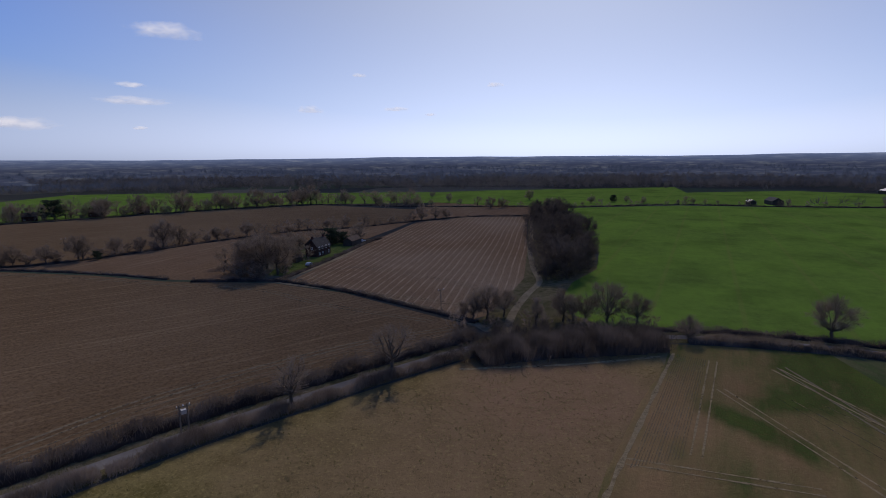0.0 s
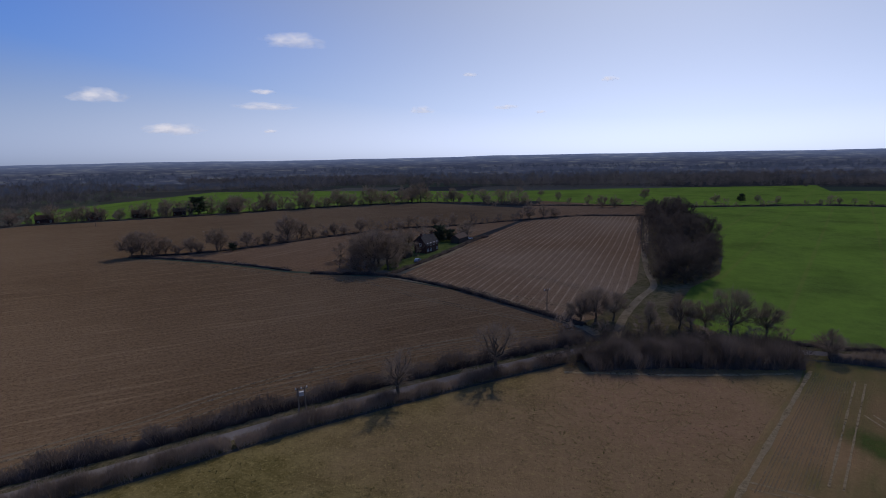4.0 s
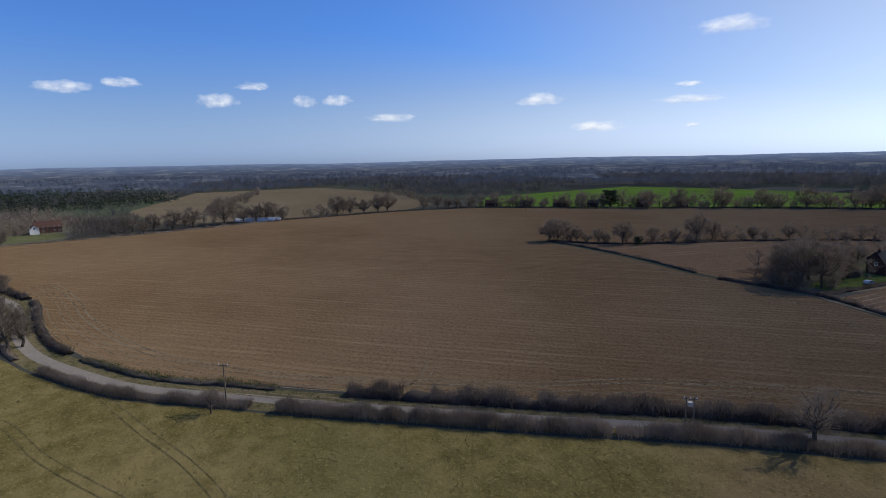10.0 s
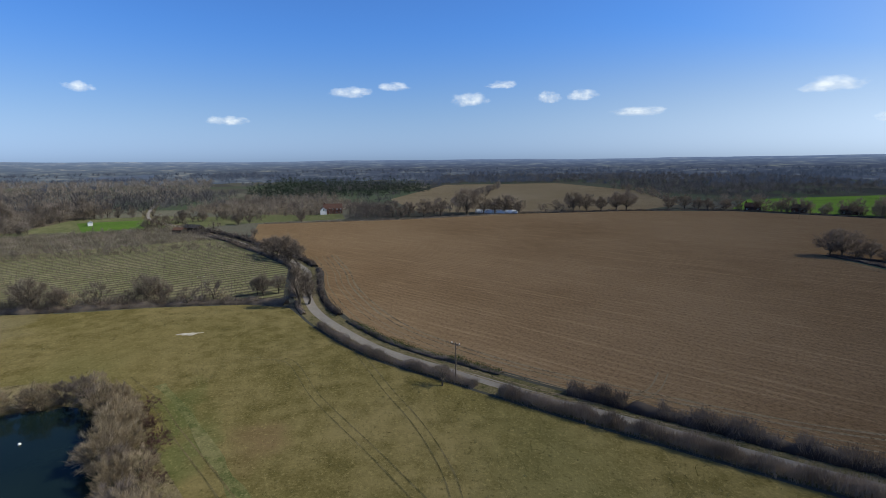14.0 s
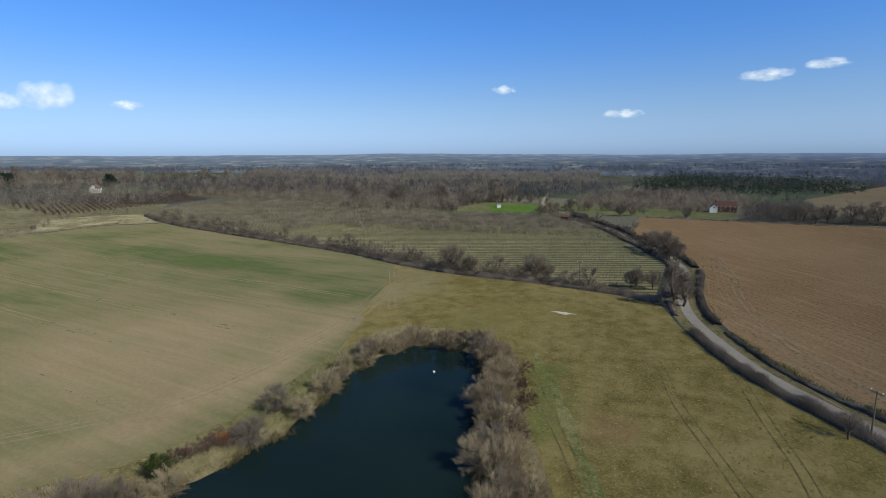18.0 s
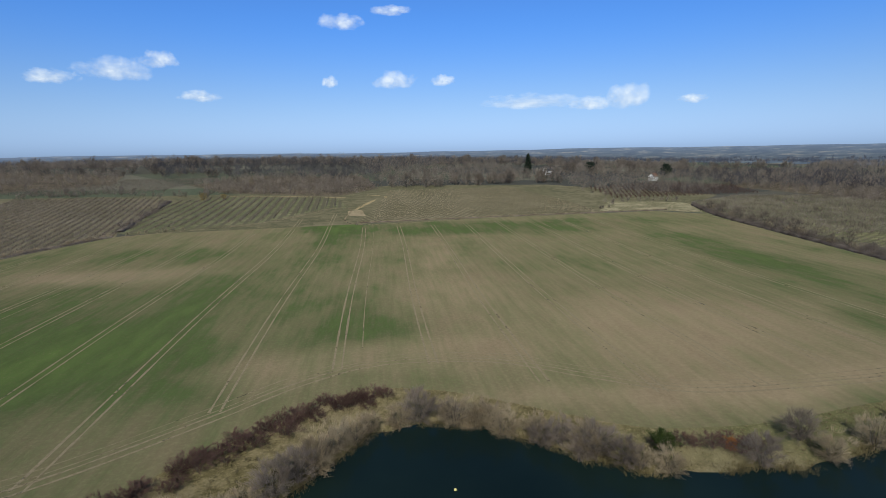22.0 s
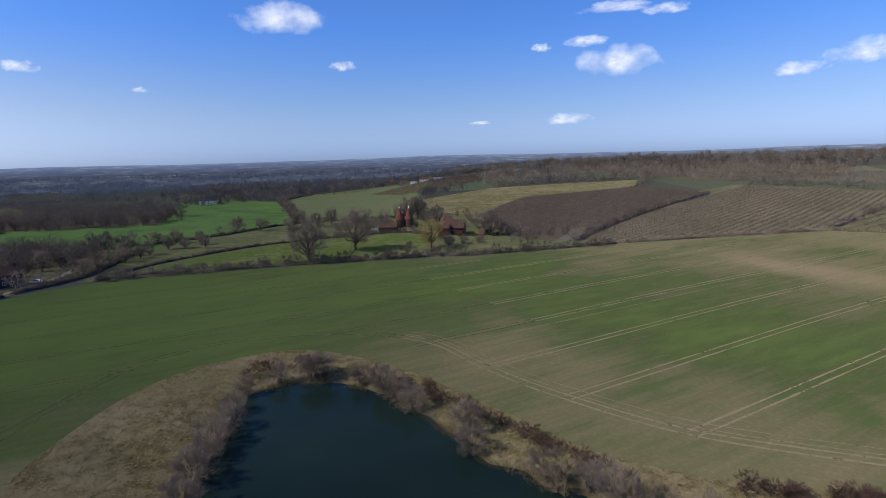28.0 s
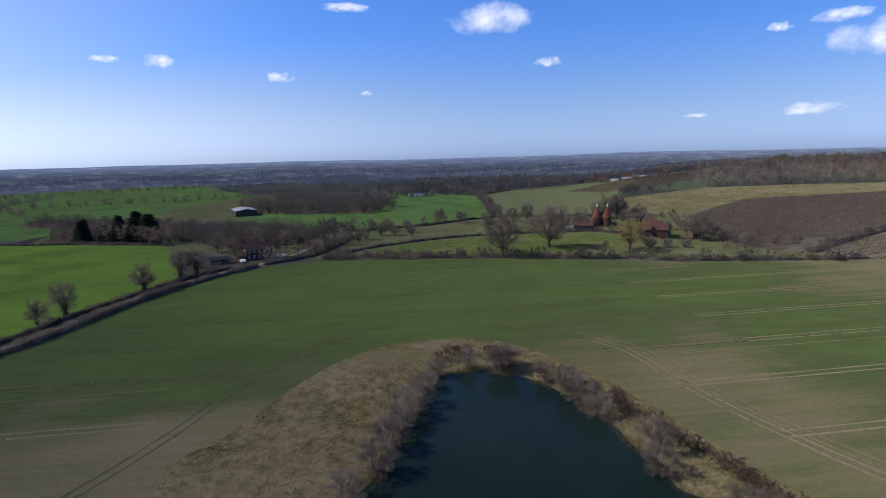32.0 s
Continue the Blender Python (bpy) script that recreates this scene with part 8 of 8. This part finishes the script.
def float_buoy(x, y, shell, label, r=0.28):
    """A round float with a ring eye on top."""
    root = new("float")
    prof = [(0.35, -0.9), (0.8, -0.55), (1.0, 0.0), (0.85, 0.5), (0.45, 0.85), (0.15, 0.97)]
    body = mesh_part("body", prism([ring(r * q, r * z + 0.1, 14) for q, z in prof]), shell, root)
    mesh_part("eye", prism([[(r * (0.12 + 0.05 * math.cos(b)) * math.cos(a), r * 0.05 * math.sin(b), 0.1 + r * (1.05 + (0.12 + 0.05 * math.cos(b)) * math.sin(a))) for b in (0, 1.57, 3.14, 4.71)]
                            for a in [6.2832 * k / 10 for k in range(11)]], False), METAL, body)
    root.matrix_world = pose(x, y, WATER_Z, 0, 0, 0)
    tagged(root, label, "float", "floats on the pond")


YELLOW_FLOAT = plain("yellow_plastic", (0.6, 0.5, 0.15), (0.72, 0.62, 0.25), 0.3, 0.5, 0.4)
float_buoy(-94, -54, WHITE, "white float out on the pond")
float_buoy(-8.8, -65.5, YELLOW_FLOAT, "yellow float near the pond's shore", 0.22)


def paddock_fence(x0, y0, x1, y1, gap=2.2):
    """Cleft posts with three wires."""
    root = new("fence")
    n = max(2, round(math.dist((x0, y0), (x1, y1)) / gap))
    rng = random.Random(3)
    pts = [(x0 + (x1 - x0) * k / n, y0 + (y1 - y0) * k / n) for k in range(n + 1)]
    tops = []
    for x, y in pts:
        z = float(level([x], [y])[0])
        h = 1.45 + rng.uniform(-0.1, 0.12)
        post = mesh_part("post", prism([[(x + q[0] * 0.09, y + q[1] * 0.09, z - 0.3) for q in ((-1, -1), (1, -1), (1, 1), (-1, 1))], [(x + q[0] * 0.075, y + q[1] * 0.075, z + h) for q in ((-1, -1), (1, -1), (1, 1), (-1, 1))]]), POLE_WOOD, root)
        tops.append(z)
    for up in (0.5, 0.9, 1.25):
        part_of("wire", shape("wire", *tubes([(Vector((*a, za + up)), Vector((*b, zb + up)), 0.02, 0.02) for a, b, za, zb in zip(pts, pts[1:], tops, tops[1:])], 4), [METAL]), root, "grey fence wire")
    tagged(root, "post and wire fence between crop and garden", "fence", "fences")


paddock_fence(212, -139, 206, -154)
paddock_fence(206, -154, 201, -170)
garden_wall = new("garden_wall")
solid("wall", [(-6, 6, -0.15, 0.15, -0.3, 1.5)], WHITE, garden_wall)
solid("coping", [(-6.1, 6.1, -0.22, 0.22, 1.5, 1.6)], plain("coping_stone", (0.3, 0.28, 0.25), (0.42, 0.4, 0.36), 0.4), garden_wall)
for k in (-6, 0, 6):
    solid("pier", [(k - 0.25, k + 0.25, -0.26, 0.26, -0.3, 1.85)], BRICK, garden_wall, "brick pier")
garden_wall.matrix_world = pose(321, -125, float(level([321], [-125])[0]), 0, 0, 60)
tagged(garden_wall, "long white garden wall with brick piers near an oast house", "garden wall")

retire(PATTERNS)
